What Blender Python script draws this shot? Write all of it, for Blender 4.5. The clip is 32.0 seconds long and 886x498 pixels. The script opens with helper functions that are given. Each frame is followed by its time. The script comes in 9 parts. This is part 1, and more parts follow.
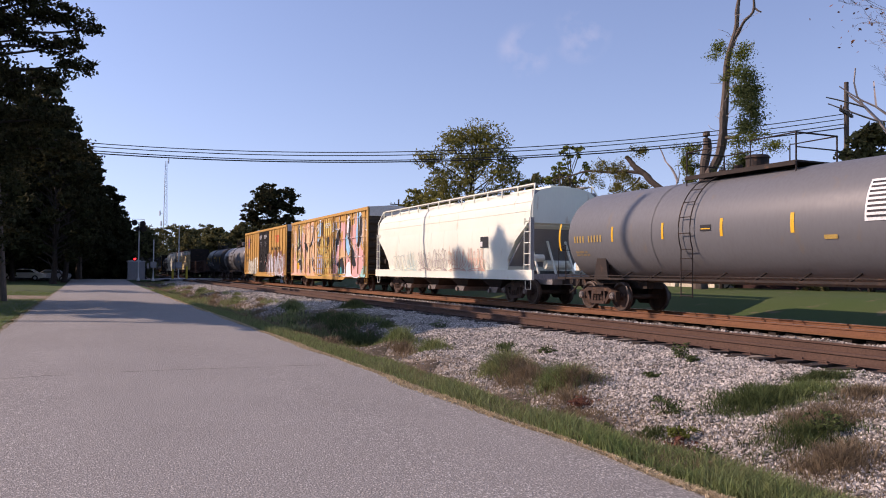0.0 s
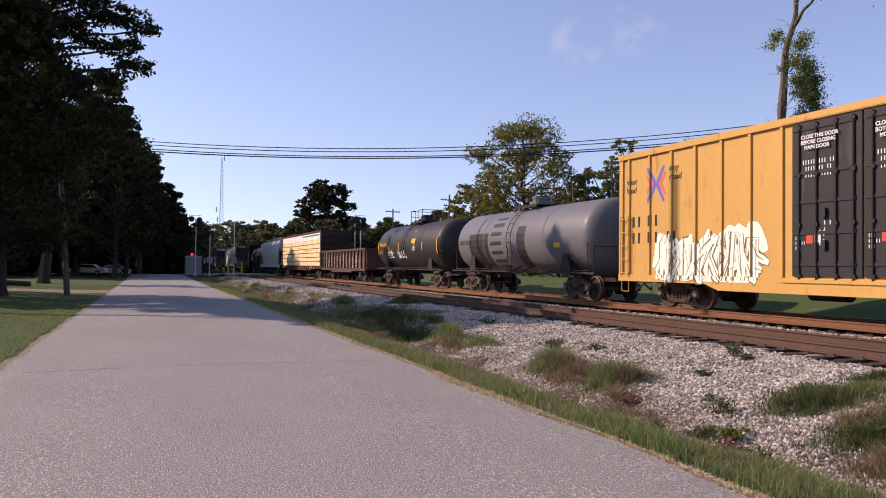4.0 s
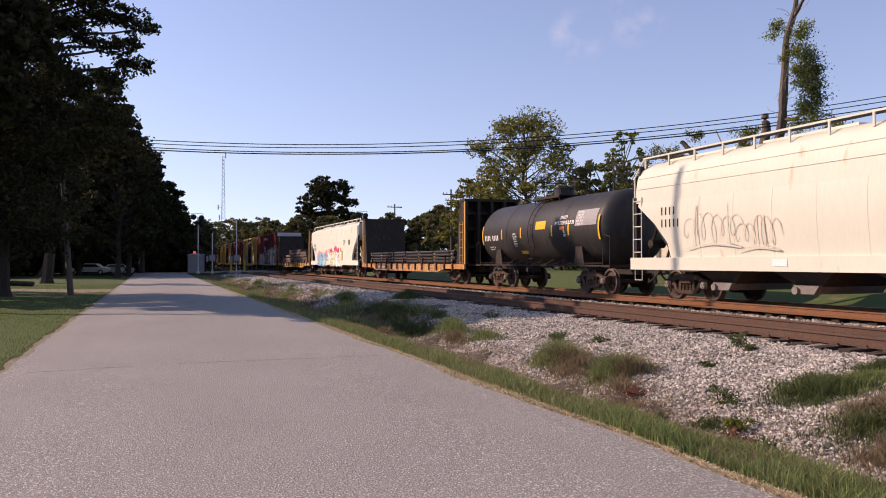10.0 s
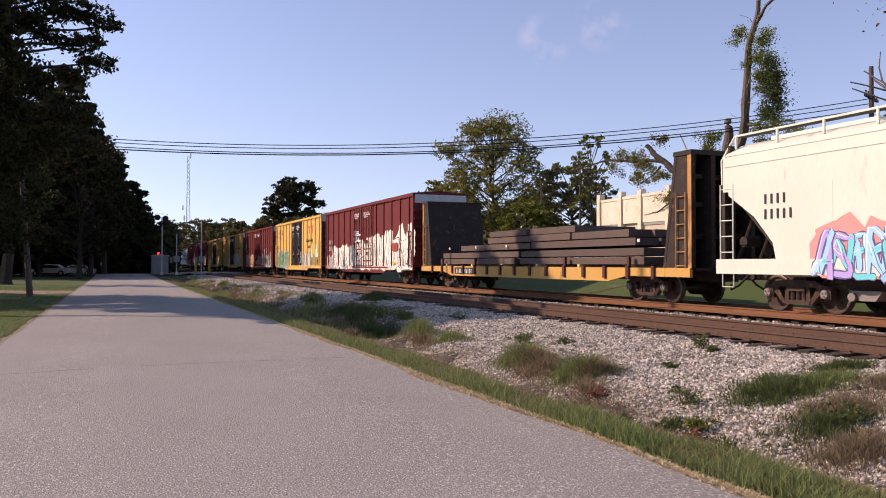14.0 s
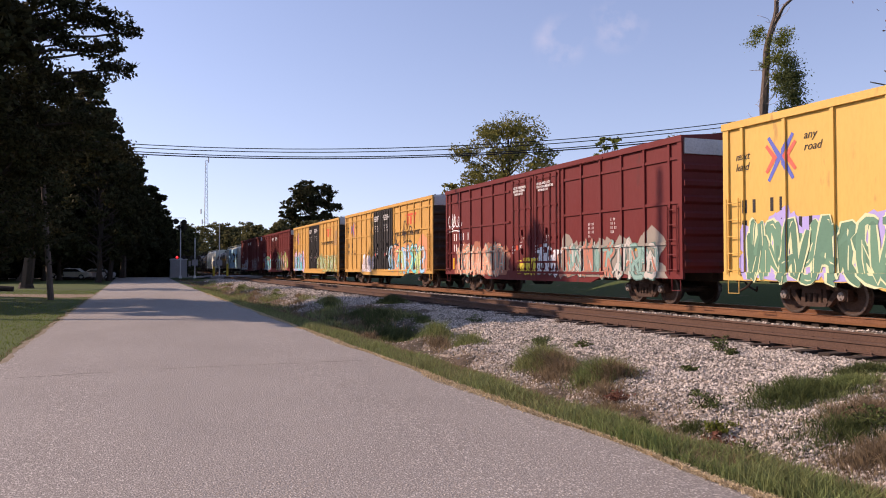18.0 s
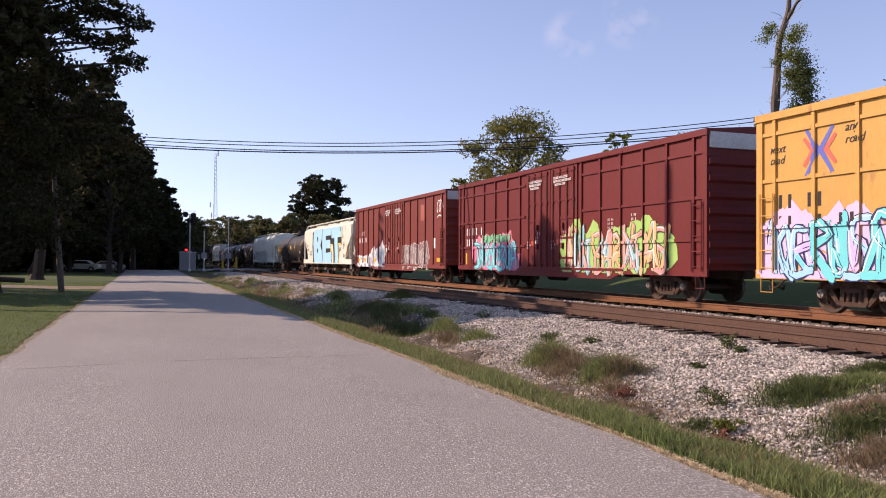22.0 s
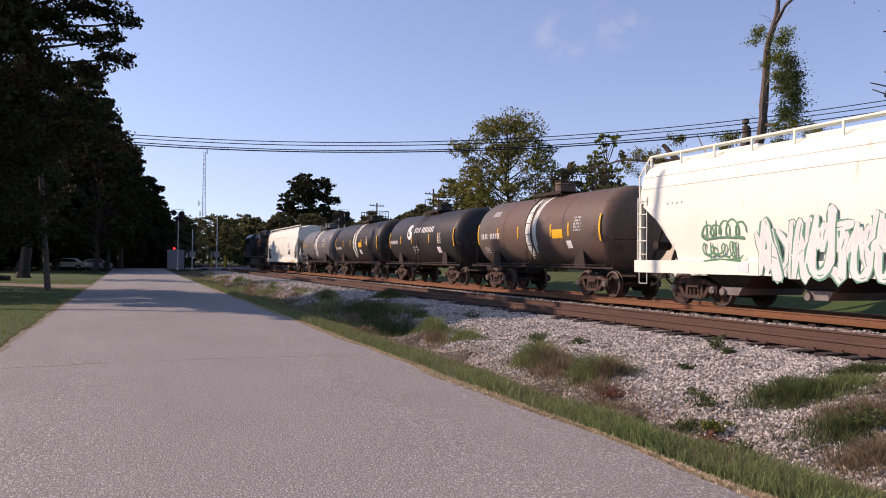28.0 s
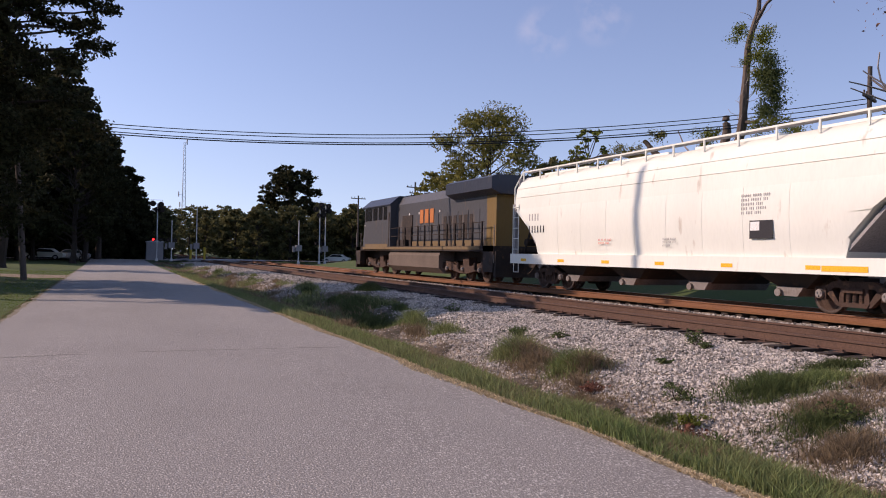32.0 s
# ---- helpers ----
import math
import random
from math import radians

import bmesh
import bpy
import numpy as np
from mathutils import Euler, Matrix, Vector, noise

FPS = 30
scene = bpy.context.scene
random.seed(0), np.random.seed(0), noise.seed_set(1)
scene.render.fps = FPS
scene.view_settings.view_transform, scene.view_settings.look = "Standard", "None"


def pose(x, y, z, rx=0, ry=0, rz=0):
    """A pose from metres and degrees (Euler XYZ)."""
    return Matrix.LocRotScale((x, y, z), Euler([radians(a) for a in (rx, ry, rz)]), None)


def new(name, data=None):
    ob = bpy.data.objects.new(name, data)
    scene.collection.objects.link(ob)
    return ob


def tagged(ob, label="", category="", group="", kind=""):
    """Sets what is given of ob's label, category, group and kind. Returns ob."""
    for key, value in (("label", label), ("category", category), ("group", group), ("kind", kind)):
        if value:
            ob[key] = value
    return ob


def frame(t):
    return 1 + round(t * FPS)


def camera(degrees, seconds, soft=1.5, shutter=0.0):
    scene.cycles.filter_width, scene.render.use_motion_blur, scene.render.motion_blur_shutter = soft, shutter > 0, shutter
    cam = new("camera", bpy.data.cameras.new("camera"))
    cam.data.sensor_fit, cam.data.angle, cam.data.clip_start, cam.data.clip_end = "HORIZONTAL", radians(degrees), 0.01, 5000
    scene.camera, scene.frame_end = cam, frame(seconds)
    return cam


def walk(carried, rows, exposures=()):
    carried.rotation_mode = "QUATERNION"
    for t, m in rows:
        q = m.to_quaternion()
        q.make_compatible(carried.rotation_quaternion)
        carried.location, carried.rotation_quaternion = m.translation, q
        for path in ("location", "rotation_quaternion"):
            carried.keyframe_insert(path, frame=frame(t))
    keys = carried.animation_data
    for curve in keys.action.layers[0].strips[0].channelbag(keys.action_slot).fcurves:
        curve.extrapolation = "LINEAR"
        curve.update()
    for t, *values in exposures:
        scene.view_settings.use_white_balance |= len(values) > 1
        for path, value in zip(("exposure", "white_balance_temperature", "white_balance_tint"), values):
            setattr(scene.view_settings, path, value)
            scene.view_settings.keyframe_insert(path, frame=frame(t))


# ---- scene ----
cam = camera(58.0, 32.0, soft=1.0)

PATH = [
    (0.0, pose(-0.065, -0.000, 1.587, 91.67, -0.61, -23.87)),
    (0.5, pose(-0.096, 0.009, 1.587, 91.44, -1.26, -23.51)),
    (1.0, pose(-0.097, 0.002, 1.590, 91.29, -1.12, -21.98)),
    (1.5, pose(-0.074, 0.019, 1.598, 91.13, -1.44, -20.82)),
    (2.0, pose(-0.056, 0.001, 1.600, 91.23, -1.53, -19.75)),
    (2.5, pose(-0.028, -0.008, 1.602, 91.53, -1.04, -20.34)),
    (3.0, pose(0.004, 0.001, 1.602, 91.67, -0.68, -20.68)),
    (3.5, pose(-0.002, 0.000, 1.601, 91.30, -0.66, -20.44)),
    (5.5, pose(0.003, 0.005, 1.603, 91.36, -0.73, -19.74)),
    (6.0, pose(-0.003, 0.007, 1.602, 91.32, -0.61, -19.50)),
    (6.5, pose(-0.008, 0.007, 1.601, 91.28, -0.72, -19.22)),
    (7.0, pose(-0.007, 0.003, 1.602, 91.21, -0.45, -19.03)),
    (7.5, pose(-0.008, 0.008, 1.596, 91.35, -0.38, -19.06)),
    (8.0, pose(-0.001, 0.008, 1.600, 91.43, 0.09, -19.22)),
    (8.5, pose(0.002, -0.001, 1.594, 91.41, 0.21, -19.31)),
    (9.0, pose(-0.010, -0.011, 1.599, 91.31, 0.19, -19.37)),
    (9.5, pose(0.001, -0.007, 1.593, 91.14, 0.06, -19.71)),
    (10.0, pose(0.004, 0.004, 1.599, 90.91, 0.11, -20.01)),
    (10.5, pose(0.004, 0.004, 1.589, 90.55, 0.26, -20.14)),
    (11.0, pose(-0.015, -0.017, 1.597, 90.25, -0.03, -20.30)),
    (11.5, pose(-0.004, -0.013, 1.592, 90.31, 0.20, -20.18)),
    (12.0, pose(-0.007, -0.006, 1.597, 90.36, 0.22, -20.28)),
    (12.5, pose(0.006, 0.002, 1.600, 90.44, 0.17, -20.69)),
    (13.0, pose(0.006, 0.002, 1.597, 90.59, 0.10, -21.30)),
    (13.5, pose(0.012, -0.005, 1.594, 90.93, -0.06, -22.36)),
    (15.5, pose(0.025, 0.013, 1.594, 91.19, -0.08, -22.21)),
    (16.0, pose(0.001, -0.015, 1.601, 91.25, -0.05, -22.38)),
    (16.5, pose(-0.001, -0.017, 1.606, 91.38, 0.09, -22.22)),
    (17.0, pose(-0.004, -0.013, 1.601, 91.47, -0.03, -21.61)),
    (17.5, pose(0.004, -0.002, 1.600, 91.35, 0.11, -21.48)),
    (18.0, pose(0.010, -0.006, 1.597, 91.25, 0.11, -21.15)),
    (18.5, pose(0.014, -0.001, 1.602, 91.11, 0.15, -20.98)),
    (19.0, pose(0.004, 0.001, 1.604, 90.93, -0.01, -20.76)),
    (19.5, pose(0.006, -0.000, 1.604, 90.79, -0.06, -20.55)),
    (20.0, pose(0.008, 0.010, 1.595, 90.75, -0.19, -20.51)),
    (20.5, pose(0.006, 0.008, 1.598, 90.73, -0.22, -20.44)),
    (21.0, pose(-0.004, -0.012, 1.599, 90.70, -0.37, -20.38)),
    (21.5, pose(-0.000, -0.007, 1.600, 90.75, -0.33, -20.38)),
    (22.0, pose(-0.013, -0.018, 1.599, 90.89, -0.37, -20.57)),
    (22.5, pose(0.007, 0.006, 1.598, 91.01, -0.53, -20.62)),
    (23.0, pose(-0.006, -0.005, 1.599, 91.34, -0.52, -20.89)),
    (23.5, pose(-0.006, 0.001, 1.601, 91.40, -0.50, -21.12)),
    (24.0, pose(0.001, -0.003, 1.604, 91.52, -0.47, -21.28)),
    (24.5, pose(0.009, 0.013, 1.602, 91.45, -0.75, -21.47)),
    (25.0, pose(0.015, 0.010, 1.605, 91.41, -0.84, -21.55)),
    (25.5, pose(0.011, 0.004, 1.601, 91.36, -0.61, -21.34)),
    (27.5, pose(-0.002, 0.001, 1.610, 90.90, -0.65, -21.37)),
    (28.0, pose(-0.004, 0.001, 1.606, 90.88, -0.65, -21.34)),
    (28.5, pose(0.002, 0.007, 1.607, 90.90, -0.75, -21.29)),
    (29.0, pose(0.007, 0.008, 1.606, 90.95, -0.74, -21.34)),
    (29.5, pose(-0.016, -0.011, 1.605, 90.96, -0.66, -21.41)),
    (30.0, pose(-0.003, 0.006, 1.598, 91.01, -0.75, -21.63)),
    (30.5, pose(0.010, 0.016, 1.596, 90.86, -0.73, -21.78)),
    (31.0, pose(0.000, 0.009, 1.596, 90.75, -0.92, -21.99)),
    (31.5, pose(0.018, 0.023, 1.596, 90.57, -1.00, -22.29)),
    (32.0, pose(0.008, 0.006, 1.599, 90.44, -1.15, -22.68)),
]
LOOKS = ((0, 0.04, 7200), (1, -0.26, 7200), (2, 0.06, 7250), (3, 0.10, 7350), (6, 0.28, 7450), (8, 0.0, 7500), (9, 0.0, 7800), (10, 0.17, 7800), (11, 0.47, 7950), (12, 0.33, 7800), (13, 0.18, 7800), (16, 0.2, 7850), (17, 0.18, 7900), (18, 0.2, 7800),
         (19, 0.36, 7700), (20, 0.28, 7700), (21, 0.31, 7900), (22, 0.31, 7700), (23, 0.38, 7400), (24, 0.28, 7250), (25, 0.08, 7250), (28, 0.06, 7300), (29, 0.42, 7300), (30, 0.4, 7300), (31, 0.32, 7300), (32, -0.06, 7300))
walk(cam, PATH, [(t, ev, kelvin, 34) for t, ev, kelvin in LOOKS])

# ---- light ----
SUN_EL, SUN_DIR = radians(32.0), Vector((0.857, -0.515, 0.0)).normalized()   # the way the light goes over the ground
world = bpy.data.worlds.new("sky")
scene.world = world
world.use_nodes = True
sky = world.node_tree.nodes.new("ShaderNodeTexSky")
sky.sky_type, sky.sun_disc = "NISHITA", False
sky.sun_elevation, sky.sun_rotation = SUN_EL, math.atan2(-SUN_DIR.x, -SUN_DIR.y)
sky.air_density, sky.dust_density, sky.ozone_density, sky.altitude = 1.0, 0.25, 3.2, 50
back = world.node_tree.nodes["Background"]
back.inputs["Strength"].default_value = 0.178
wn, wl = world.node_tree.nodes, world.node_tree.links
wco = wn.new("ShaderNodeTexCoord")
lift = wn.new("ShaderNodeVectorMath")          # an even, clear horizon
lift.operation = "MULTIPLY_ADD"
lift.inputs[1].default_value, lift.inputs[2].default_value = (1, 1, 0.85), (0, 0, 0.085)
wl.new(wco.outputs["Generated"], lift.inputs[0])
wl.new(lift.outputs[0], sky.inputs[0])
# two faint wisps of high cloud
puff = wn.new("ShaderNodeTexNoise")
puff.inputs["Scale"].default_value, puff.inputs["Detail"].default_value = 22.0, 8.0
wl.new(wco.outputs["Generated"], puff.inputs[0])
spread = []
for d, near in (((0.475, 0.838, 0.268), 0.9993), ((0.530, 0.798, 0.286), 0.9992)):
    dot = wn.new("ShaderNodeVectorMath")
    dot.operation = "DOT_PRODUCT"
    dot.inputs[1].default_value = Vector(d).normalized()
    wl.new(wco.outputs["Generated"], dot.inputs[0])
    rg = wn.new("ShaderNodeMapRange")
    rg.interpolation_type = "SMOOTHSTEP"
    rg.inputs[1].default_value, rg.inputs[2].default_value, rg.inputs[4].default_value = near, 1.0, 1.0
    wl.new(dot.outputs["Value"], rg.inputs[0])
    spread.append(rg.outputs[0])
both_wisps = wn.new("ShaderNodeMath")
wl.new(spread[0], both_wisps.inputs[0])
wl.new(spread[1], both_wisps.inputs[1])
ragged = wn.new("ShaderNodeMapRange")
ragged.inputs[1].default_value, ragged.inputs[2].default_value, ragged.inputs[4].default_value = 0.47, 0.80, 0.36
wl.new(puff.outputs[0], ragged.inputs[0])
amount = wn.new("ShaderNodeMath")
amount.operation = "MULTIPLY"
wl.new(both_wisps.outputs[0], amount.inputs[0])
wl.new(ragged.outputs[0], amount.inputs[1])
veil = wn.new("ShaderNodeMix")
veil.data_type = "RGBA"
veil.inputs[7].default_value = (4.9, 4.9, 5.2, 1)
wl.new(amount.outputs[0], veil.inputs[0])
wl.new(sky.outputs[0], veil.inputs[6])
wl.new(veil.outputs[2], back.inputs[0])
sun = new("sun", bpy.data.lights.new("sun", "SUN"))
sun.data.energy, sun.data.angle, sun.data.color = 4.5, radians(0.55), (1.0, 0.90, 0.74)
way = Vector((SUN_DIR.x * math.cos(SUN_EL), SUN_DIR.y * math.cos(SUN_EL), -math.sin(SUN_EL)))
sun.rotation_mode = "QUATERNION"
sun.rotation_quaternion = way.to_track_quat("-Z", "Y")


# ---- materials ----
def material(name, base, other=None, rough=0.7, metal=0.0, scale=3.0, amount=0.5, fine=40.0, bump=0.1, stretch=(1, 1, 1),
             speck=None, speck_amount=0.0, speck_scale=9.0, per_piece=0.0, grainy=0.6):
    """A surface of two colours mixed by broad noise, with fine grain, relief, and specks or streaks of a third."""
    m = bpy.data.materials.new(name)
    m.use_nodes = True
    t = m.node_tree
    n, l = t.nodes, t.links
    bsdf = n["Principled BSDF"]
    bsdf.inputs["Roughness"].default_value, bsdf.inputs["Metallic"].default_value = rough, metal
    bsdf.inputs["Specular IOR Level"].default_value = 0.3
    co = n.new("ShaderNodeTexCoord")
    mp = n.new("ShaderNodeMapping")
    mp.inputs["Scale"].default_value = stretch
    l.new(co.outputs["Object"], mp.inputs[0])

    def noise_at(s, detail=4.0):
        k = n.new("ShaderNodeTexNoise")
        k.inputs["Scale"].default_value, k.inputs["Detail"].default_value = s, detail
        l.new(mp.outputs[0], k.inputs[0])
        return k

    def mix(fac, a, b):
        x = n.new("ShaderNodeMix")
        x.data_type = "RGBA"
        for sock, v in ((x.inputs[0], fac), (x.inputs[6], a), (x.inputs[7], b)):
            if isinstance(v, (tuple, float)):
                sock.default_value = (*v, 1) if isinstance(v, tuple) else v
            else:
                l.new(v, sock)
        return x.outputs[2]

    def ramp(src, lo, hi, top=1.0):
        r = n.new("ShaderNodeMapRange")
        r.inputs[1].default_value, r.inputs[2].default_value, r.inputs[4].default_value = lo, hi, top
        l.new(src, r.inputs[0])
        return r.outputs[0]

    other = other or tuple(c * 0.75 for c in base)
    broad, grain = noise_at(scale), noise_at(fine, 3.0)
    col = mix(ramp(broad.outputs[0], 0.5 - 0.25, 0.5 + 0.25, amount), base, other)
    dark = tuple(c * 0.7 for c in other)
    col = mix(ramp(grain.outputs[0], 0.42, 0.72, grainy), col, dark)
    if speck:
        sp = noise_at(speck_scale, 6.0)
        col = mix(ramp(sp.outputs[0], 0.66 - 0.18 * speck_amount, 0.72, 0.9), col, speck)
    if per_piece:
        info = n.new("ShaderNodeObjectInfo")
        col = mix(ramp(info.outputs["Random"], 0.0, 1.0, per_piece), col, dark)
    l.new(col, bsdf.inputs["Base Color"])
    rr = n.new("ShaderNodeMapRange")
    rr.inputs[3].default_value, rr.inputs[4].default_value = max(0.05, rough - 0.12), min(1, rough + 0.15)
    l.new(grain.outputs[0], rr.inputs[0])
    l.new(rr.outputs[0], bsdf.inputs["Roughness"])
    if bump:
        b = n.new("ShaderNodeBump")
        b.inputs["Strength"].default_value, b.inputs["Distance"].default_value = bump, 0.02
        l.new(grain.outputs[0], b.inputs["Height"])
        l.new(b.outputs[0], bsdf.inputs["Normal"])
    return m


def paint(name, base, rust=0.25, rough=0.6, dirt=(0.10, 0.07, 0.05), grainy=0.2):
    """Railway paint: faded patches, streaks that run down, rust freckles."""
    return material(name, base, tuple(c * 0.88 + 0.01 for c in base), rough, 0.0, 0.9, 0.8, 14.0, 0.03, (1, 1, 0.3), dirt, rust, 2.3, 0.0, grainy)


def leaf_material(name, a, b, through_light=0.25):
    m = material(name, a, b, 0.75, 0, 0.6, 1.0, 6.0, 0.0)
    n, l = m.node_tree.nodes, m.node_tree.links
    bsdf = n["Principled BSDF"]
    geo = n.new("ShaderNodeNewGeometry")
    hue = n.new("ShaderNodeHueSaturation")
    rng = n.new("ShaderNodeMapRange")
    rng.inputs[3].default_value, rng.inputs[4].default_value = 0.55, 1.5
    l.new(geo.outputs["Random Per Island"], rng.inputs[0])
    l.new(rng.outputs[0], hue.inputs["Value"])
    old = bsdf.inputs["Base Color"].links[0].from_socket
    l.new(old, hue.inputs["Color"])
    l.new(hue.outputs[0], bsdf.inputs["Base Color"])
    bsdf.inputs["Specular IOR Level"].default_value = 0.06
    tr = n.new("ShaderNodeBsdfTranslucent")
    l.new(hue.outputs[0], tr.inputs[0])
    mx = n.new("ShaderNodeMixShader")
    mx.inputs[0].default_value = through_light
    l.new(bsdf.outputs[0], mx.inputs[1])
    l.new(tr.outputs[0], mx.inputs[2])
    l.new(mx.outputs[0], n["Material Output"].inputs[0])
    return m


def glow(name, col, strength):
    m = bpy.data.materials.new(name)
    m.use_nodes = True
    b = m.node_tree.nodes["Principled BSDF"]
    b.inputs["Base Color"].default_value = (*col, 1)
    b.inputs["Emission Color"].default_value = (*col, 1)
    b.inputs["Emission Strength"].default_value = strength
    return m


ASPHALT = material("asphalt", (0.268, 0.254, 0.232), (0.210, 0.199, 0.182), 0.92, 0, 0.5, 1.0, 70.0, 0.6, (1, 0.7, 1), (0.62, 0.59, 0.54), 0.78, 60.0, grainy=0.8)
GRASS = material("grass_ground", (0.046, 0.085, 0.015), (0.066, 0.088, 0.024), 0.95, 0, 0.3, 1.0, 22.0, 0.6, speck=(0.16, 0.125, 0.075), speck_amount=0.2, speck_scale=1.1)
STRAW = material("dry_edge_grass", (0.30, 0.25, 0.18), (0.16, 0.13, 0.085), 0.95, 0, 6.0, 1.0, 30.0, 0.6, speck=(0.09, 0.10, 0.04), speck_amount=0.8, speck_scale=7.0)
BALLAST = material("ballast_bed", (0.36, 0.305, 0.25), (0.25, 0.21, 0.165), 0.95, 0, 1.1, 0.9, 26.0, 1.0, speck=(0.09, 0.075, 0.06), speck_amount=0.9, speck_scale=15.0)
RUSTBED = material("rusty_ballast", (0.115, 0.068, 0.048), (0.08, 0.05, 0.038), 0.95, 0, 1.2, 0.9, 24.0, 1.0)
RAIL = material("rail_rust", (0.125, 0.07, 0.048), (0.085, 0.05, 0.038), 0.75, 0.2, 2.0, 0.8, 30.0, 0.2)
RAILORANGE = material("orange_rail_rust", (0.235, 0.105, 0.05), (0.16, 0.075, 0.042), 0.75, 0.1, 2.0, 0.8, 30.0, 0.2)
ORANGEBED = material("orange_rust_ballast", (0.30, 0.135, 0.055), (0.21, 0.10, 0.05), 0.95, 0, 1.2, 0.9, 24.0, 1.0)
RAILTOP = material("rail_polish", (0.42, 0.38, 0.36), (0.3, 0.26, 0.24), 0.3, 0.9, 2.0, 0.8, 30.0, 0.1)
TIE = material("tie_wood", (0.055, 0.040, 0.031), (0.036, 0.028, 0.023), 0.9, 0, 2.0, 1.0, 30.0, 0.6, (0.3, 1, 1), per_piece=0.5)
# bark lowered in tone, so canopy shade on the trunks is in the colour
BARK = material("bark", (0.055, 0.042, 0.033), (0.035, 0.028, 0.023), 0.95, 0, 2.0, 1.0, 18.0, 1.0, (1, 1, 0.3))
PALEBARK = material("pale_bark", (0.17, 0.135, 0.11), (0.08, 0.062, 0.05), 0.95, 0, 2.2, 1, 14, 1.0, (1, 1, 0.35))
TWIG = material("grey_twig", (0.34, 0.31, 0.30), (0.24, 0.21, 0.2), 0.9, 0, 2, 1, 18, 0.3)
# wood darkened for the lawn pole, its shade put into the colour
POLEWOOD = material("pole_wood", (0.13, 0.105, 0.088), (0.08, 0.065, 0.055), 0.9, 0, 1.5, 1, 20, 0.5, (1, 1, 0.15))
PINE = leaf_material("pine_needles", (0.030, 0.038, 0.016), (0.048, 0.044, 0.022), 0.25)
OAK = leaf_material("oak_leaves", (0.14, 0.155, 0.045), (0.20, 0.18, 0.06), 0.65)
BRIGHT = leaf_material("sunny_leaves", (0.18, 0.21, 0.05), (0.14, 0.16, 0.04), 0.65)
FARLEAF = leaf_material("far_leaves", (0.105, 0.115, 0.05), (0.15, 0.14, 0.065), 0.4)
BLADE = leaf_material("grass_blades", (0.155, 0.22, 0.075), (0.24, 0.25, 0.12), 0.4)
DRYBLADE = leaf_material("dry_blades", (0.30, 0.23, 0.15), (0.19, 0.145, 0.09), 0.4)
STRAWBLADE = leaf_material("bleached_straw", (0.62, 0.51, 0.34), (0.46, 0.37, 0.23), 0.3)
LAWNBLADE = leaf_material("lawn_blades", (0.085, 0.155, 0.022), (0.125, 0.155, 0.03), 0.45)
WEED = leaf_material("weed_leaves", (0.10, 0.135, 0.05), (0.085, 0.105, 0.045), 0.35)
REDWEED = leaf_material("red_weeds", (0.22, 0.085, 0.06), (0.16, 0.09, 0.06))
STONE = material("stones", (0.58, 0.525, 0.455), (0.39, 0.35, 0.30), 0.9, 0, 4.0, 1, 40, 0.3)
UNDER = material("underframe_black", (0.022, 0.019, 0.018), (0.045, 0.032, 0.026), 0.75, 0.1, 2.0, 1, 20, 0.2, speck=(0.1, 0.055, 0.035), speck_amount=0.4, speck_scale=5)
TRUCKRUST = material("truck_rust", (0.085, 0.05, 0.036), (0.05, 0.032, 0.026), 0.8, 0.15, 3.0, 1, 25, 0.3, speck=(0.16, 0.09, 0.055), speck_amount=0.5, speck_scale=6)
WHEELMAT = material("wheel_steel", (0.10, 0.062, 0.045), (0.06, 0.04, 0.032), 0.6, 0.4, 3, 1, 25, 0.2)
RIMSTEEL = material("wheel_tread_steel", (0.15, 0.12, 0.105), (0.09, 0.07, 0.06), 0.45, 0.5, 3, 1, 25, 0.1)
SOIL = material("ditch_soil", (0.105, 0.078, 0.055), (0.062, 0.052, 0.034), 0.95, 0, 1.4, 1, 16, 0.8, speck=(0.25, 0.215, 0.185), speck_amount=0.7, speck_scale=9)
STEEL = material("worn_steel", (0.30, 0.28, 0.27), (0.2, 0.17, 0.15), 0.5, 0.5, 3, 1, 25, 0.1)
WHITE = paint("white_paint", (0.74, 0.765, 0.69), 0.02, dirt=(0.5, 0.46, 0.39), grainy=0.10)
CREAM = paint("cream_paint", (0.81, 0.825, 0.70), 0.03, dirt=(0.62, 0.55, 0.42), grainy=0.08)
OFFWHITE = paint("off_white_paint", (0.66, 0.685, 0.585), 0.05, dirt=(0.48, 0.42, 0.33), grainy=0.12)
GREYHOP = paint("pale_beige_paint", (0.615, 0.61, 0.51), 0.09, dirt=(0.50, 0.39, 0.27), grainy=0.12)
YELLOW = paint("yellow_paint", (0.58, 0.325, 0.085), 0.16, dirt=(0.32, 0.17, 0.07))
YELLOW2 = paint("bright_yellow_paint", (0.66, 0.42, 0.11), 0.07, dirt=(0.42, 0.24, 0.08))
ORANGE = material("rusted_orange_paint", (0.58, 0.31, 0.10), (0.40, 0.17, 0.06), 0.75, 0, 1.1, 1.0, 9.0, 0.08, (1, 1, 0.5), (0.09, 0.045, 0.03), 1.25, 3.2, grainy=0.5)
RED = paint("oxide_red_paint", (0.145, 0.0135, 0.013), 0.12, dirt=(0.08, 0.022, 0.02))
RED2 = paint("light_oxide_red_paint", (0.19, 0.034, 0.026), 0.15, dirt=(0.13, 0.045, 0.035))
DARKRED = paint("dark_red_paint", (0.085, 0.024, 0.02), 0.25)
BLACKP = paint("black_paint", (0.020, 0.019, 0.020), 0.15, 0.62, dirt=(0.05, 0.05, 0.045))
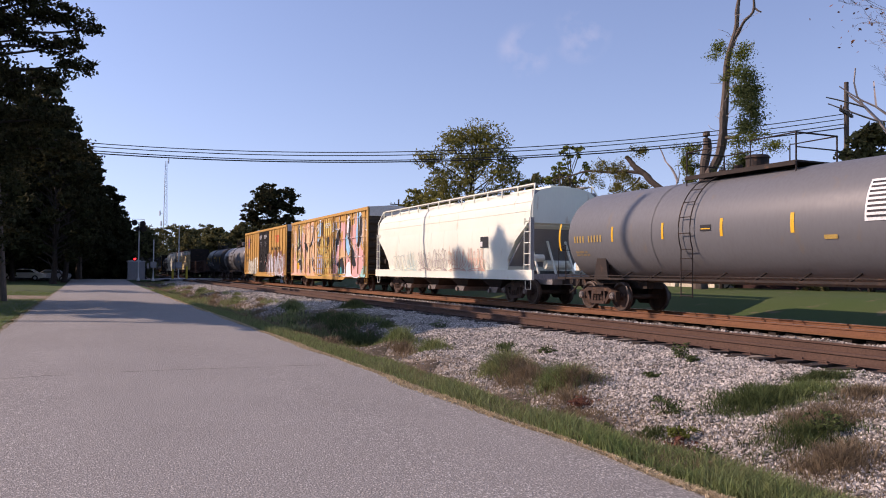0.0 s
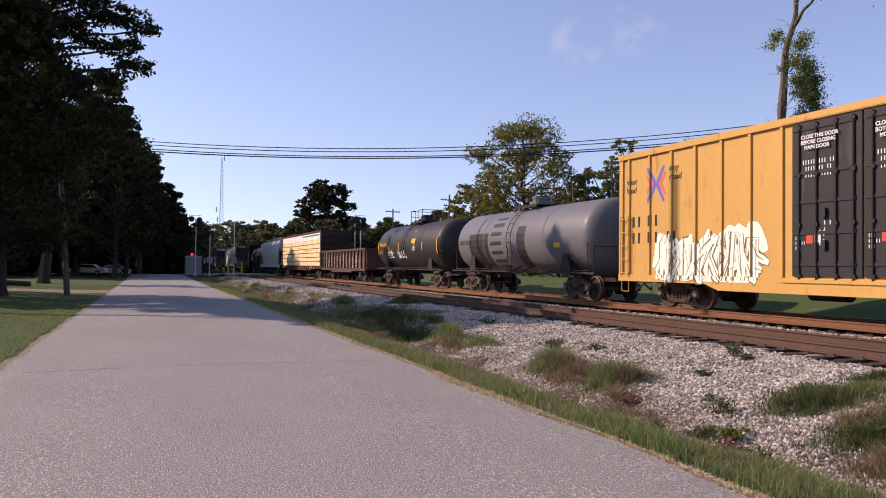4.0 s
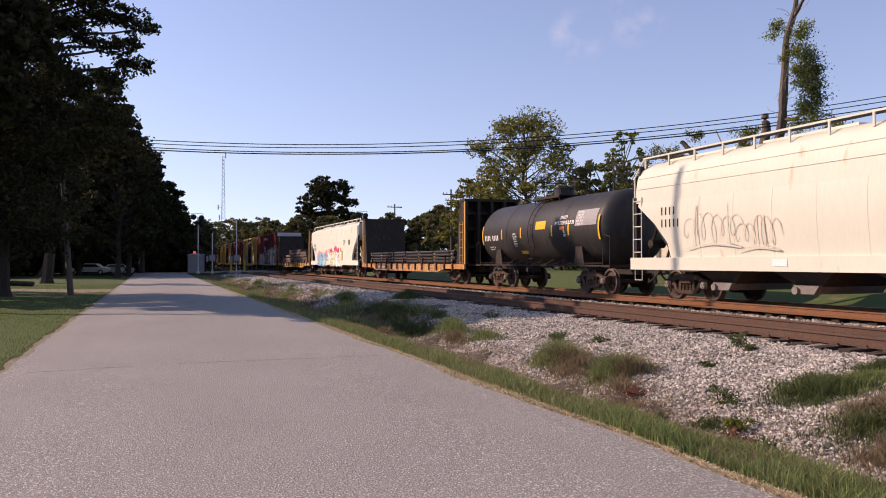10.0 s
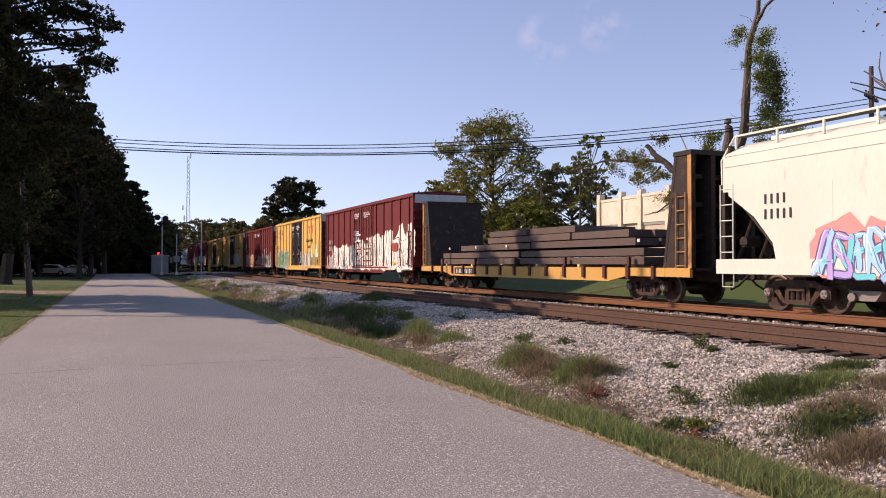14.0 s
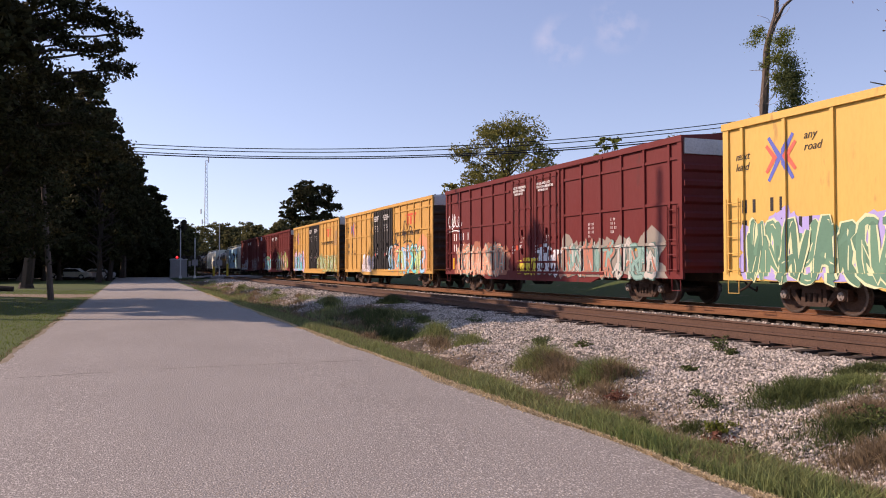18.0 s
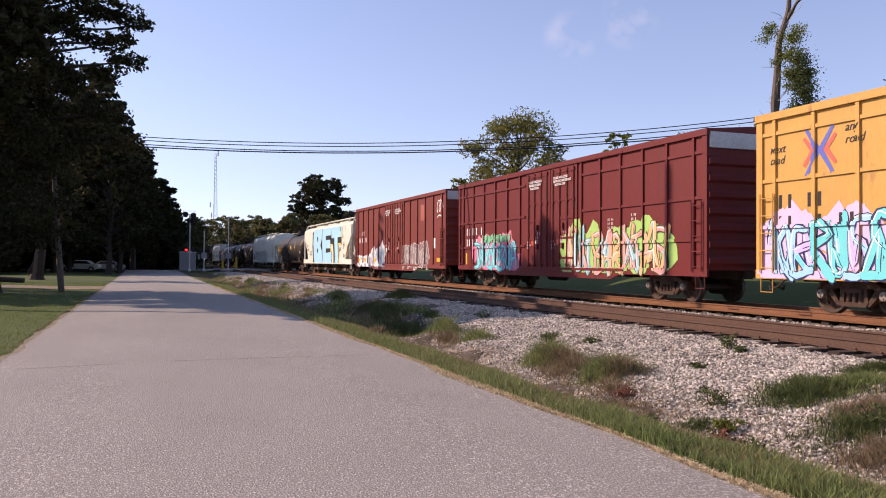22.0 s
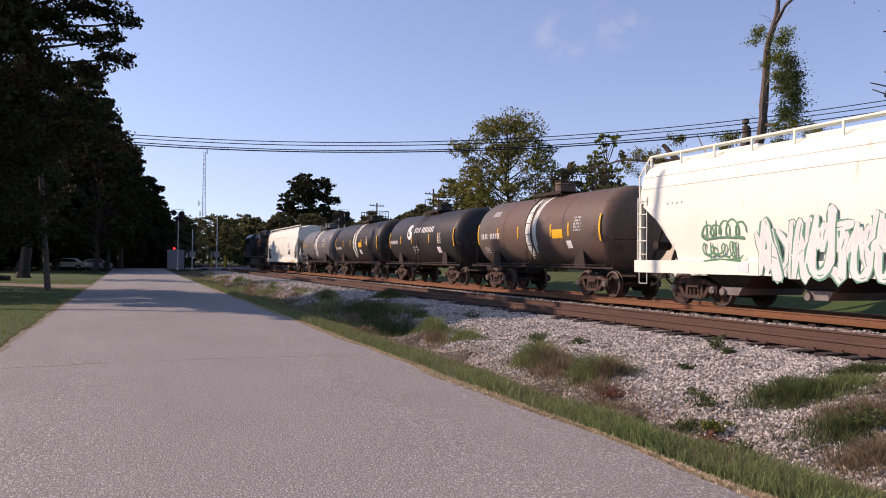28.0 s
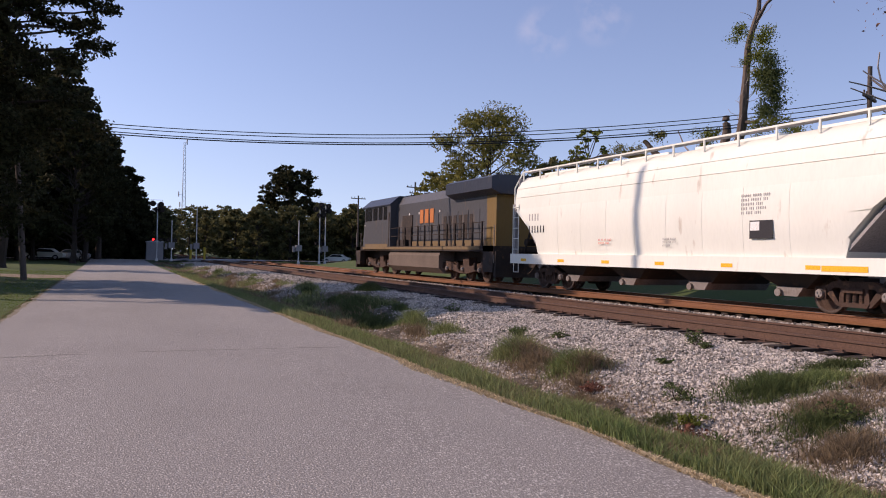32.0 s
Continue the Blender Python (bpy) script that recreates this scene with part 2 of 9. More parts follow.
TANKBLACK = paint("tank_black", (0.026, 0.024, 0.023), 0.3, 0.5, dirt=(0.06, 0.05, 0.042))
TANKGREY = paint("tank_grey", (0.142, 0.145, 0.152), 0.15, 0.45, dirt=(0.16, 0.14, 0.12))
TANKBROWN = material("tank_rust_brown", (0.15, 0.075, 0.05), (0.115, 0.11, 0.095), 0.6, 0, 0.35, 1, 12, 0.08, speck=(0.07, 0.05, 0.04), speck_amount=0.5, speck_scale=2)
# shade of the sides turned from the sun, put into the end colour
ENDSHADE = paint("end_shade", (0.034, 0.022, 0.015), 0.3)
GALV = material("galvanised", (0.55, 0.56, 0.57), (0.45, 0.46, 0.47), 0.5, 0.3, 1.5, 1, 20, 0.05)
GONDOLA = material("gondola_brown", (0.115, 0.055, 0.038), (0.065, 0.042, 0.034), 0.8, 0.05, 0.8, 1, 14, 0.2, speck=(0.2, 0.085, 0.04), speck_amount=0.6, speck_scale=1.5)
LUMBER = material("wrapped_lumber", (0.84, 0.67, 0.36), (0.76, 0.58, 0.29), 0.75, 0, 0.8, 1, 25, 0.05, (1, 0.2, 1), per_piece=0.3, grainy=0.3)
WRAP = material("white_wrap", (0.82, 0.82, 0.79), (0.77, 0.77, 0.75), 0.5, 0, 1.0, 1, 8, 0.06, grainy=0.15)
PIPE = material("black_pipe", (0.035, 0.033, 0.034), (0.06, 0.05, 0.047), 0.45, 0.3, 2, 1, 20, 0.05, per_piece=0.5)
SLAB = material("steel_slab", (0.17, 0.12, 0.10), (0.11, 0.085, 0.075), 0.75, 0.2, 1.5, 1, 20, 0.2, per_piece=0.6)
DARKBLUE = paint("dark_blue_paint", (0.028, 0.036, 0.055), 0.12, 0.4, dirt=(0.09, 0.08, 0.075))
GREYBLUE = paint("grey_hood_paint", (0.058, 0.062, 0.070), 0.25, 0.5, dirt=(0.11, 0.085, 0.065))
GOLD = paint("gold_paint", (0.17, 0.105, 0.03), 0.3, dirt=(0.15, 0.10, 0.05))
INK = material("black_lettering", (0.025, 0.025, 0.03), None, 0.6, 0, 3, 0.3, 30, 0)
CHALK = material("white_lettering", (0.8, 0.8, 0.78), None, 0.6, 0, 3, 0.3, 30, 0)
FADEDAMBER = material("faded_amber_lettering", (0.50, 0.33, 0.09), None, 0.6, 0, 6, 0.6, 30, 0)
AMBER = material("amber_reflector", (0.85, 0.47, 0.03), None, 0.45, 0, 3, 0.3, 30, 0)
GREYPAINT = material("grey_box_paint", (0.34, 0.33, 0.33), None, 0.7, 0, 1.5, 0.6, 20, 0.1)
GLASS = material("dark_glass", (0.02, 0.022, 0.025), None, 0.08, 0, 3, 0.2, 30, 0)
WIRE = material("cable_black", (0.02, 0.02, 0.022), None, 0.6, 0, 3, 0.2, 30, 0)


def spray(col):
    key = "spray_%02x%02x%02x" % tuple(int(c * 255) for c in col)
    return bpy.data.materials.get(key) or material(key, col, tuple(c * 0.86 for c in col), 0.6, 0, 1.5, 0.7, 18, 0, grainy=0.14)


# ---- mesh helpers ----
def box(bm, x0, x1, y0, y1, z0, z1):
    v = [bm.verts.new((x, y, z)) for x in (x0, x1) for y in (y0, y1) for z in (z0, z1)]
    for f in ((0, 1, 3, 2), (4, 6, 7, 5), (0, 4, 5, 1), (2, 3, 7, 6), (0, 2, 6, 4), (1, 5, 7, 3)):
        bm.faces.new([v[i] for i in f])
    return bm


def tube(bm, a, b, r0, r1=None, seg=8, caps=True):
    a, b = Vector(a), Vector(b)
    r1 = r0 if r1 is None else r1
    q = (b - a).to_track_quat("Z", "Y")
    rings = []
    for p, r in ((a, r0), (b, r1)):
        rings.append([bm.verts.new(p + q @ Vector((r * math.cos(2 * math.pi * i / seg), r * math.sin(2 * math.pi * i / seg), 0))) for i in range(seg)])
    for i in range(seg):
        bm.faces.new((rings[0][i], rings[0][(i + 1) % seg], rings[1][(i + 1) % seg], rings[1][i]))
    if caps:
        bm.faces.new(rings[0][::-1])
        bm.faces.new(rings[1])
    return bm


def pipe_run(bm, points, r, seg=6):
    """One bent pipe through points."""
    P = [Vector(p) for p in points]
    rings = []
    for i, p in enumerate(P):
        d = (P[min(i + 1, len(P) - 1)] - p).normalized() + (p - P[max(i - 1, 0)]).normalized()
        q = d.to_track_quat("Z", "Y")
        rings.append([p + q @ Vector((r * math.cos(2 * math.pi * k / seg), r * math.sin(2 * math.pi * k / seg), 0)) for k in range(seg)])
    return loft(bm, rings)


def loft(bm, rings, close=True, caps=True):
    """Rings of equally many points, joined one to the next."""
    vs = [[bm.verts.new(p) for p in r] for r in rings]
    k = len(vs[0])
    for a, b in zip(vs, vs[1:]):
        for i in range(k if close else k - 1):
            j = (i + 1) % k
            bm.faces.new((a[i], a[j], b[j], b[i]))
    if caps:
        bm.faces.new(vs[0][::-1])
        bm.faces.new(vs[-1])
    return bm


def prism(bm, outline, x0, x1):
    """An outline of (y, z) points drawn out from x0 to x1."""
    return loft(bm, [[(x, y, z) for y, z in outline] for x in (x0, x1)])


def along(bm, outline, y0, y1):
    """An outline of (x, z) points drawn out from y0 to y1."""
    return loft(bm, [[(x, y, z) for x, z in outline] for y in (y0, y1)])


def mesh_from(bm, mat, smooth=False):
    bmesh.ops.recalc_face_normals(bm, faces=bm.faces)
    me = bpy.data.meshes.new("mesh")
    bm.to_mesh(me)
    bm.free()
    me.materials.append(mat)
    if smooth:
        me.shade_smooth()
        me.set_sharp_from_angle(angle=radians(38))
    return me


def piece(name, me, parent, m=None, label=""):
    ob = new(name, me)
    ob.parent = parent
    if m is not None:
        ob.matrix_basis = m
    return tagged(ob, label)


def part(name, bm, mat, parent, label="", smooth=False):
    return piece(name, mesh_from(bm, mat, smooth), parent, None, label)


def thing(name, label, category, group="", m=None, kind=""):
    ob = new(name)
    ob.empty_display_size = 0.2
    if m is not None:
        ob.matrix_basis = m
    return tagged(ob, label, category, group, kind)


def soup(name, verts, faces, mat):
    me = bpy.data.meshes.new(name)
    me.from_pydata(verts, [], faces)
    me.materials.append(mat)
    return me

# ---- ground, road, tracks ----
TRACK_X, NEAR_X, RAIL_Z = 16.38, 11.55, 0.414
ROAD_L, ROAD_R = -2.05, 4.12


def smooth_step(a, b, x):
    t = np.clip((x - a) / (b - a), 0, 1)
    return t * t * (3 - 2 * t)


def ground_z(x, y):
    """The lie of the land: lawn, road, verge, ditch, the foot of the bank, the field beyond the tracks."""
    x, y = np.asarray(x, float), np.asarray(y, float)
    wave = 0.06 * np.sin(y * 0.7 + x) + 0.05 * np.sin(y * 0.31 + 1.3 * x + 1)
    far = 1 - smooth_step(78, 96, y)
    ditch = -0.42 * smooth_step(4.4, 6.3, x) * (1 - smooth_step(6.9, 9.5, x)) * far
    rise = 0.10 * smooth_step(7.2, 10.0, x) * (1 - smooth_step(18.5, 21, x))
    left = 0.10 * (1 - smooth_step(-8.0, -2.5, x))
    verge = (smooth_step(4.3, 5.2, x) * (1 - smooth_step(19, 22, x)) + 0.3 * (1 - smooth_step(-4, -2.6, x))) * wave
    field = 0.9 * smooth_step(19.5, 24.5, x) * (1 - smooth_step(80, 100, y))
    return ditch + rise + left + field + 0.6 * verge - 0.015


def axis(parts):
    out = []
    for a, b, n in parts:
        out += list(np.linspace(a, b, n, endpoint=False))
    return np.array(out + [parts[-1][1]])


gx = axis([(-2500, -200, 12), (-200, -30, 16), (-30, -8, 16), (-8, 4, 24), (4, 10.6, 44), (10.6, 24, 24), (24, 90, 20), (90, 2500, 18)])
gy = axis([(-2500, -200, 10), (-200, -10, 14), (-10, 2, 12), (2, 30, 112), (30, 60, 60), (60, 130, 50), (130, 400, 30), (400, 2500, 16)])


def sheet(name, xs, ys, height, mat, label, category="ground"):
    X, Y = np.meshgrid(xs, ys)
    Z = height(X, Y)
    k = len(xs)
    verts = np.stack([X, Y, Z], -1).reshape(-1, 3).tolist()
    faces = [(j * k + i, j * k + i + 1, (j + 1) * k + i + 1, (j + 1) * k + i) for j in range(len(ys) - 1) for i in range(k - 1)]
    me = soup(name, verts, faces, mat)
    me.shade_smooth()
    return tagged(new(name, me), label, category, kind="structure")


sheet("ground", gx, gy, ground_z, GRASS, "mown green grass with bare sandy soil patches beside the road")
sheet("road", axis([(ROAD_L, ROAD_R, 12)]), axis([(-60, 112, 120)]),
      lambda x, y: 0.03 * (1 - ((x - 0.97) / 3.1) ** 2) + 0.004 + 0.35 * smooth_step(70, 108, y) * 0.6, ASPHALT, "worn pale grey asphalt lane with fine cracks", "road")
sheet("cross_street", axis([(-70, 70, 60)]), axis([(106.5, 114.5, 8)]),
      lambda x, y: 0.235 + 0.17 * smooth_step(6, 10, x) * (1 - smooth_step(20, 40, x)), ASPHALT, "grey asphalt street that crosses the tracks", "road")


for nm, edge, side in (("straw_edge", ROAD_R, 1), ("straw_edge_lawn_side", ROAD_L, -1)):
    def lip(y, edge=edge, side=side):
        return edge + side * (0.02 + 0.05 * np.sin(1.7 * y) * np.sin(0.63 * y + 1) + 0.03 * np.sin(5.1 * y + 2) * np.sin(2.2 * y))
    ys = axis([(-10, 30, 420), (30, 90, 160)])
    wide = 0.055 + 0.045 * np.sin(2.9 * ys) * np.sin(0.9 * ys + side)
    verts = [(lip(b) + side * w, b, max(float(ground_z(lip(b) + side * w, b)), 0.004) + 0.004) for b, w0 in zip(ys, wide) for w in (-0.05, w0)]
    faces = [(2 * k, 2 * k + 1, 2 * k + 3, 2 * k + 2) for k in range(len(ys) - 1)]
    tagged(new(nm, soup(nm, verts, faces, STRAW)), "ragged dead straw along the asphalt's edge", "verge", kind="structure")


# thin cracks across the lane
def crack(y0, x0, x1, seed):
    rnd = random.Random(seed)
    bm = bmesh.new()
    pts, x, y = [], x0, y0
    while x < x1:
        pts.append((x, y))
        x += 0.12
        y += rnd.uniform(-0.035, 0.035)
    top = [bm.verts.new((a, b + 0.011, 0.038 - 0.03 * ((a - 0.97) / 3.1) ** 2)) for a, b in pts]
    low = [bm.verts.new((a, b - 0.011, 0.038 - 0.03 * ((a - 0.97) / 3.1) ** 2)) for a, b in pts]
    for i in range(len(pts) - 1):
        bm.faces.new((top[i], low[i], low[i + 1], top[i + 1]))
    tagged(new("road_crack", mesh_from(bm, TIE)), "thin dark crack across the asphalt", "crack", kind="structure")


for cy, ca, cb in ((12.85, -1.7, -0.2), (13.0, 0.4, 2.6), (13.1, 2.9, 3.7)):
    crack(cy, ca, cb, int(cy * 100 + ca * 7))


def bed_z(x, y):
    """Ballast: level under the tracks, falling off to the ditch with an uneven foot."""
    x, y = np.asarray(x, float), np.asarray(y, float)
    rough = 0.02 * np.sin(3.1 * x + 1.7 * y) + 0.018 * np.sin(5.3 * y - 2.2 * x) + 0.012 * np.sin(9 * x + 7 * y)
    foot = 5.4 + 0.22 * np.sin(y * 0.45) + 0.6 * smooth_step(19, 27, y)
    up = np.clip((x - foot) / (9.9 - foot), 0, 1)
    slope = -0.46 + 0.61 * (1 - (1 - up) ** 1.7)
    mound = np.sin(1.15 * y + 0.5 * x) * np.sin(0.47 * y + 1) + 0.6 * np.sin(2.1 * y - x)
    rough = rough + 0.10 * mound * np.exp(-((up - 0.3) / 0.22) ** 2) * smooth_step(12.5, 16, y)
    rough = rough - 0.22 * np.exp(-((y - 20.6) / 1.5) ** 2) * np.exp(-((x - 6.6) / 0.9) ** 2)      # a washed-out gully
    back = 0.5 * smooth_step(18.3, 20.4, x)
    gap = 0.07 * np.exp(-((x - 13.9) / 0.45) ** 2)
    return slope - back + rough + gap


sheet("ballast_bed", axis([(5.2, 10.1, 42), (10.1, 18.5, 34), (18.5, 20.2, 6)]), axis([(-30, 4, 30), (4, 40, 200), (40, 104, 120)]), bed_z, BALLAST,
      "pale grey crushed stone railway bed with weeds", "ballast")


def foot_soil(x, y):
    """Bare soil over the ditch and the foot of the bank, thinning out uphill along an uneven line."""
    rim = 5.6 + 0.6 * smooth_step(12.5, 16, y) + 2.6 * smooth_step(19, 24, y) * (1 - smooth_step(31, 34, y)) + 1.2 * smooth_step(37, 42, y) + 0.35 * np.sin(1.3 * y) * np.sin(0.55 * y + 1) + 0.25 * np.sin(3.1 * y)
    top = np.maximum(ground_z(x, y), np.where(x > 5.2, bed_z(x, y), -9))
    return top + 0.015 - 0.16 * smooth_step(rim, rim + 0.5, x)


sheet("ditch_soil", axis([(4.75, 9.4, 56)]), axis([(5, 40, 230), (40, 100, 120)]), foot_soil, SOIL, "brown weedy soil in the ditch and at the bank's foot", "ground")
sheet("ballast_bed_far", axis([(7.6, 20.2, 20)]), axis([(116.5, 640, 60)]), bed_z, BALLAST, "pale grey crushed stone railway bed", "ballast")
for nm, a, b, mt, up in (("track_dirt_near", NEAR_X - 0.95, NEAR_X + 0.95, RUSTBED, 0.118), ("track_dirt_train", TRACK_X - 1.38, TRACK_X + 1.0, ORANGEBED, 0.222)):
    sheet(nm, axis([(a, b, 8)]), axis([(-30, 104, 90)]), lambda x, y, up=up: bed_z(x, y) * 0.3 + up, mt, "rusty brown ballast dust between the rails", "ballast")

# rails: flat foot, thin web, rounded head
RAIL_SECTION = [(-0.07, 0), (0.07, 0), (0.07, 0.012), (0.012, 0.03), (0.012, 0.13), (0.036, 0.14), (0.036, 0.168), (0.028, 0.172), (-0.028, 0.172), (-0.036, 0.168), (-0.036, 0.14), (-0.012, 0.13), (-0.012, 0.03), (-0.07, 0.012)]
for centre, low, word in ((TRACK_X, 0.0, "busy"), (NEAR_X, -0.03, "idle")):
    track = thing("railway_track", "rusty steel rails on dark wooden ties, the %s line" % word, "track", kind="structure")
    for side in (-0.7525, 0.7525):
        bm = bmesh.new()
        along(bm, [(centre + side + x, RAIL_Z + low - 0.172 + z) for x, z in RAIL_SECTION], -40, 640)
        rail = part("rail", bm, RAILORANGE if word == "busy" else RAIL, track)
        bm = bmesh.new()
        box(bm, centre + side - 0.027, centre + side + 0.027, -40, 640, RAIL_Z + low - 0.001, RAIL_Z + low + 0.003)
        part("running_surface", bm, RAILTOP if word == "busy" else RAIL, rail)
    # ties: those near the camera one by one, the rest in one
    bm = bmesh.new()
    box(bm, -1.3, 1.3, -0.115, 0.115, -0.17, 0)
    tie = mesh_from(bm, TIE)
    bm = bmesh.new()
    box(bm, -0.17, 0.17, -0.1, 0.1, 0, 0.014)
    for sx in (-0.12, 0.12):
        box(bm, sx - 0.015, sx + 0.015, -0.05, -0.02, 0.014, 0.045)
    plate = mesh_from(bm, RAIL)
    rnd = random.Random(int(centre))
    top = RAIL_Z + low - 0.186
    rest = bmesh.new()
    y = -30.0
    while y < 200:
        if 3 < y < 62:
            o = piece("tie", tie, track, pose(centre + rnd.uniform(-0.05, 0.05), y, top + rnd.uniform(-0.012, 0.006), 0, 0, rnd.uniform(-1, 1)))
            if centre < 13 and y < 32:
                for s in (-0.7525, 0.7525):
                    piece("tie_plate", plate, o, pose(s, 0, 0.0))
        else:
            box(rest, centre - 1.3, centre + 1.3, y - 0.115, y + 0.115, top - 0.15, top)
        y += 0.53
    tagged(part("distant_ties", rest, TIE, track), kind="stuff")

# ---- the train ----
TRAIN = []


def vehicle(name, label, y0, y1, category):
    ob = thing(name, label, category, "train", pose(TRACK_X, (y0 + y1) / 2, RAIL_Z))
    TRAIN.append((ob, (y0 + y1) / 2))
    return ob, y1 - y0


def rim_mesh():
    bm = bmesh.new()
    seg = 28
    rings = [[(x, r * math.cos(2 * math.pi * i / seg), r * math.sin(2 * math.pi * i / seg)) for i in range(seg)] for x, r in ((-0.058, 0.395), (-0.060, 0.452), (-0.056, 0.459), (0.03, 0.459))]
    loft(bm, rings, caps=False)
    return mesh_from(bm, RIMSTEEL, True)


def side_frame_mesh():
    """The cast side of a freight truck: an arch with two windows, journals at its ends."""
    bm = bmesh.new()
    w = 0.87
    top = [(-w - 0.16, 0.62), (-w + 0.1, 0.66), (-0.5, 0.78), (0.5, 0.78), (w - 0.1, 0.66), (w + 0.16, 0.62)]
    under = [(w + 0.16, 0.50), (w - 0.14, 0.48), (0.52, 0.62), (-0.52, 0.62), (-w + 0.14, 0.48), (-w - 0.16, 0.50)]
    prism(bm, top + under, -0.07, 0.07)
    prism(bm, [(-0.36, 0.20), (0.36, 0.20), (0.42, 0.30), (-0.42, 0.30)], -0.09, 0.09)
    for s in (-1, 1):
        prism(bm, [(s * (w - 0.12), 0.52), (s * (w - 0.30), 0.56), (s * 0.33, 0.20), (s * 0.45, 0.22)], -0.07, 0.07)
        prism(bm, [(s * 0.27, 0.30), (s * 0.40, 0.30), (s * 0.36, 0.64), (s * 0.27, 0.64)], -0.06, 0.06)
        box(bm, -0.10, 0.08, s * w - 0.15, s * w + 0.15, 0.36, 0.60)
    return mesh_from(bm, TRUCKRUST)


def spring_mesh():
    bm = bmesh.new()
    for y in (-0.17, 0, 0.17):
        for k in range(5):
            tube(bm, (0, y, 0.30 + k * 0.045), (0, y, 0.325 + k * 0.045), 0.072, 0.072, 10)
        tube(bm, (0, y, 0.30), (0, y, 0.52), 0.055, 0.055, 8)
    box(bm, -0.12, 0.12, -0.27, 0.27, 0.52, 0.62)
    return mesh_from(bm, TRUCKRUST)


def cap_mesh():
    bm = bmesh.new()
    tube(bm, (0, 0, 0), (-0.07, 0, 0), 0.12, 0.10, 14)
    for i in range(3):
        a = 2.1 * i + 0.5
        tube(bm, (-0.07, 0.055 * math.cos(a), 0.055 * math.sin(a)), (-0.095, 0.055 * math.cos(a), 0.055 * math.sin(a)), 0.02, 0.02, 6)
    return mesh_from(bm, STEEL)


def wheelset_mesh():
    """Two wheels on their axle, with a chalk mark on each rim."""
    bm = bmesh.new()
    prof = [(0.12, 0.10), (0.14, 0.03), (0.34, 0.0), (0.385, 0.05), (0.457, 0.055), (0.457, -0.04), (0.485, -0.06), (0.48, -0.085), (0.385, -0.085), (0.34, -0.04), (0.14, -0.05)]
    seg = 28
    for s in (-1, 1):
        loft(bm, [[(s * (0.75 + x), r * math.cos(2 * math.pi * i / seg), r * math.sin(2 * math.pi * i / seg)) for i in range(seg)] for r, x in prof])
    tube(bm, (-0.95, 0, 0), (0.95, 0, 0), 0.085, 0.085, 10)
    for s in (-1, 1):
        for k in range(2):
            a = 0.6 + k * 2.4
            box(bm, s * 0.752, s * 0.812, 0.24 * math.cos(a) - 0.03, 0.24 * math.cos(a) + 0.03, 0.24 * math.sin(a) - 0.03, 0.24 * math.sin(a) + 0.03)
    return mesh_from(bm, WHEELMAT, True)


WHEELSET, AXLES = wheelset_mesh(), []
RIM, SIDE_FRAME, SPRING, CAP = rim_mesh(), side_frame_mesh(), spring_mesh(), cap_mesh()
bm = bmesh.new()
box(bm, -0.98, 0.98, -0.19, 0.19, 0.52, 0.86)
tube(bm, (0, 0, 0.86), (0, 0, 0.95), 0.25, 0.25, 16)
BOLSTER = mesh_from(bm, UNDER)
HALF = pose(0, 0, 0, 0, 0, 180)


def truck(parent, y):
    t = piece("truck", BOLSTER, parent, pose(0, y, 0), "rusty cast steel freight truck")
    for s, turn in ((-1, Matrix()), (1, HALF)):
        piece("side_frame", SIDE_FRAME, t, pose(s * 1.0, 0, 0) @ turn)
        piece("spring_nest", SPRING, t, pose(s * 1.0, 0, 0))
        for w in (-0.87, 0.87):
            piece("wheel_rim", RIM, t, pose(s * 0.75, w, 0.457) @ turn)
            piece("bearing_cap", CAP, t, pose(s * 1.09, w, 0.47) @ turn)
    for w in (-0.87, 0.87):
        AXLES.append((piece("wheelset", WHEELSET, t, pose(0, w, 0.457)), w, 0.457))
    return t


def coupler_mesh():
    bm = bmesh.new()
    box(bm, -0.09, 0.09, -0.3, 0.55, -0.1, 0.1)
    prism(bm, [(0.5, -0.14), (0.62, -0.16), (0.85, -0.13), (0.88, 0.13), (0.62, 0.16), (0.5, 0.14)], -0.17, 0.15)
    box(bm, 0.05, 0.16, 0.82, 0.96, -0.13, 0.13)
    pipe_run(bm, [(-0.3, 0.2, 0), (-0.36, 0.5, -0.3), (-0.32, 0.85, -0.42), (-0.2, 1.0, -0.3)], 0.03)
    return mesh_from(bm, UNDER)


COUPLER = coupler_mesh()


def running_gear(v, L, inset=2.55):
    for s in (-1, 1):
        truck(v, s * (L / 2 - inset))
        piece("coupler", COUPLER, v, pose(0, s * (L / 2), 0.88) @ (Matrix() if s > 0 else HALF))


def ladder_mesh(h, w=0.42, rungs=6, mat=None, stand=0.09):
    bm = bmesh.new()
    for s in (-1, 1):
        tube(bm, (-stand, s * w / 2, 0), (-stand, s * w / 2, h), 0.02, 0.02, 6)
        for z in (0.1, h - 0.1):
            tube(bm, (-stand, s * w / 2, z), (0.02, s * w / 2, z), 0.016, 0.016, 5)
    for k in range(rungs):
        z = 0.12 + (h - 0.24) * k / (rungs - 1)
        tube(bm, (-stand, -w / 2, z), (-stand, w / 2, z), 0.016, 0.016, 6)
    return mesh_from(bm, mat or UNDER)


def stirrup_mesh(mat):
    bm = bmesh.new()
    pipe_run(bm, [(0, -0.2, 0), (0, -0.2, -0.34), (0, 0.2, -0.34), (0, 0.2, 0)], 0.017)
    return mesh_from(bm, mat)


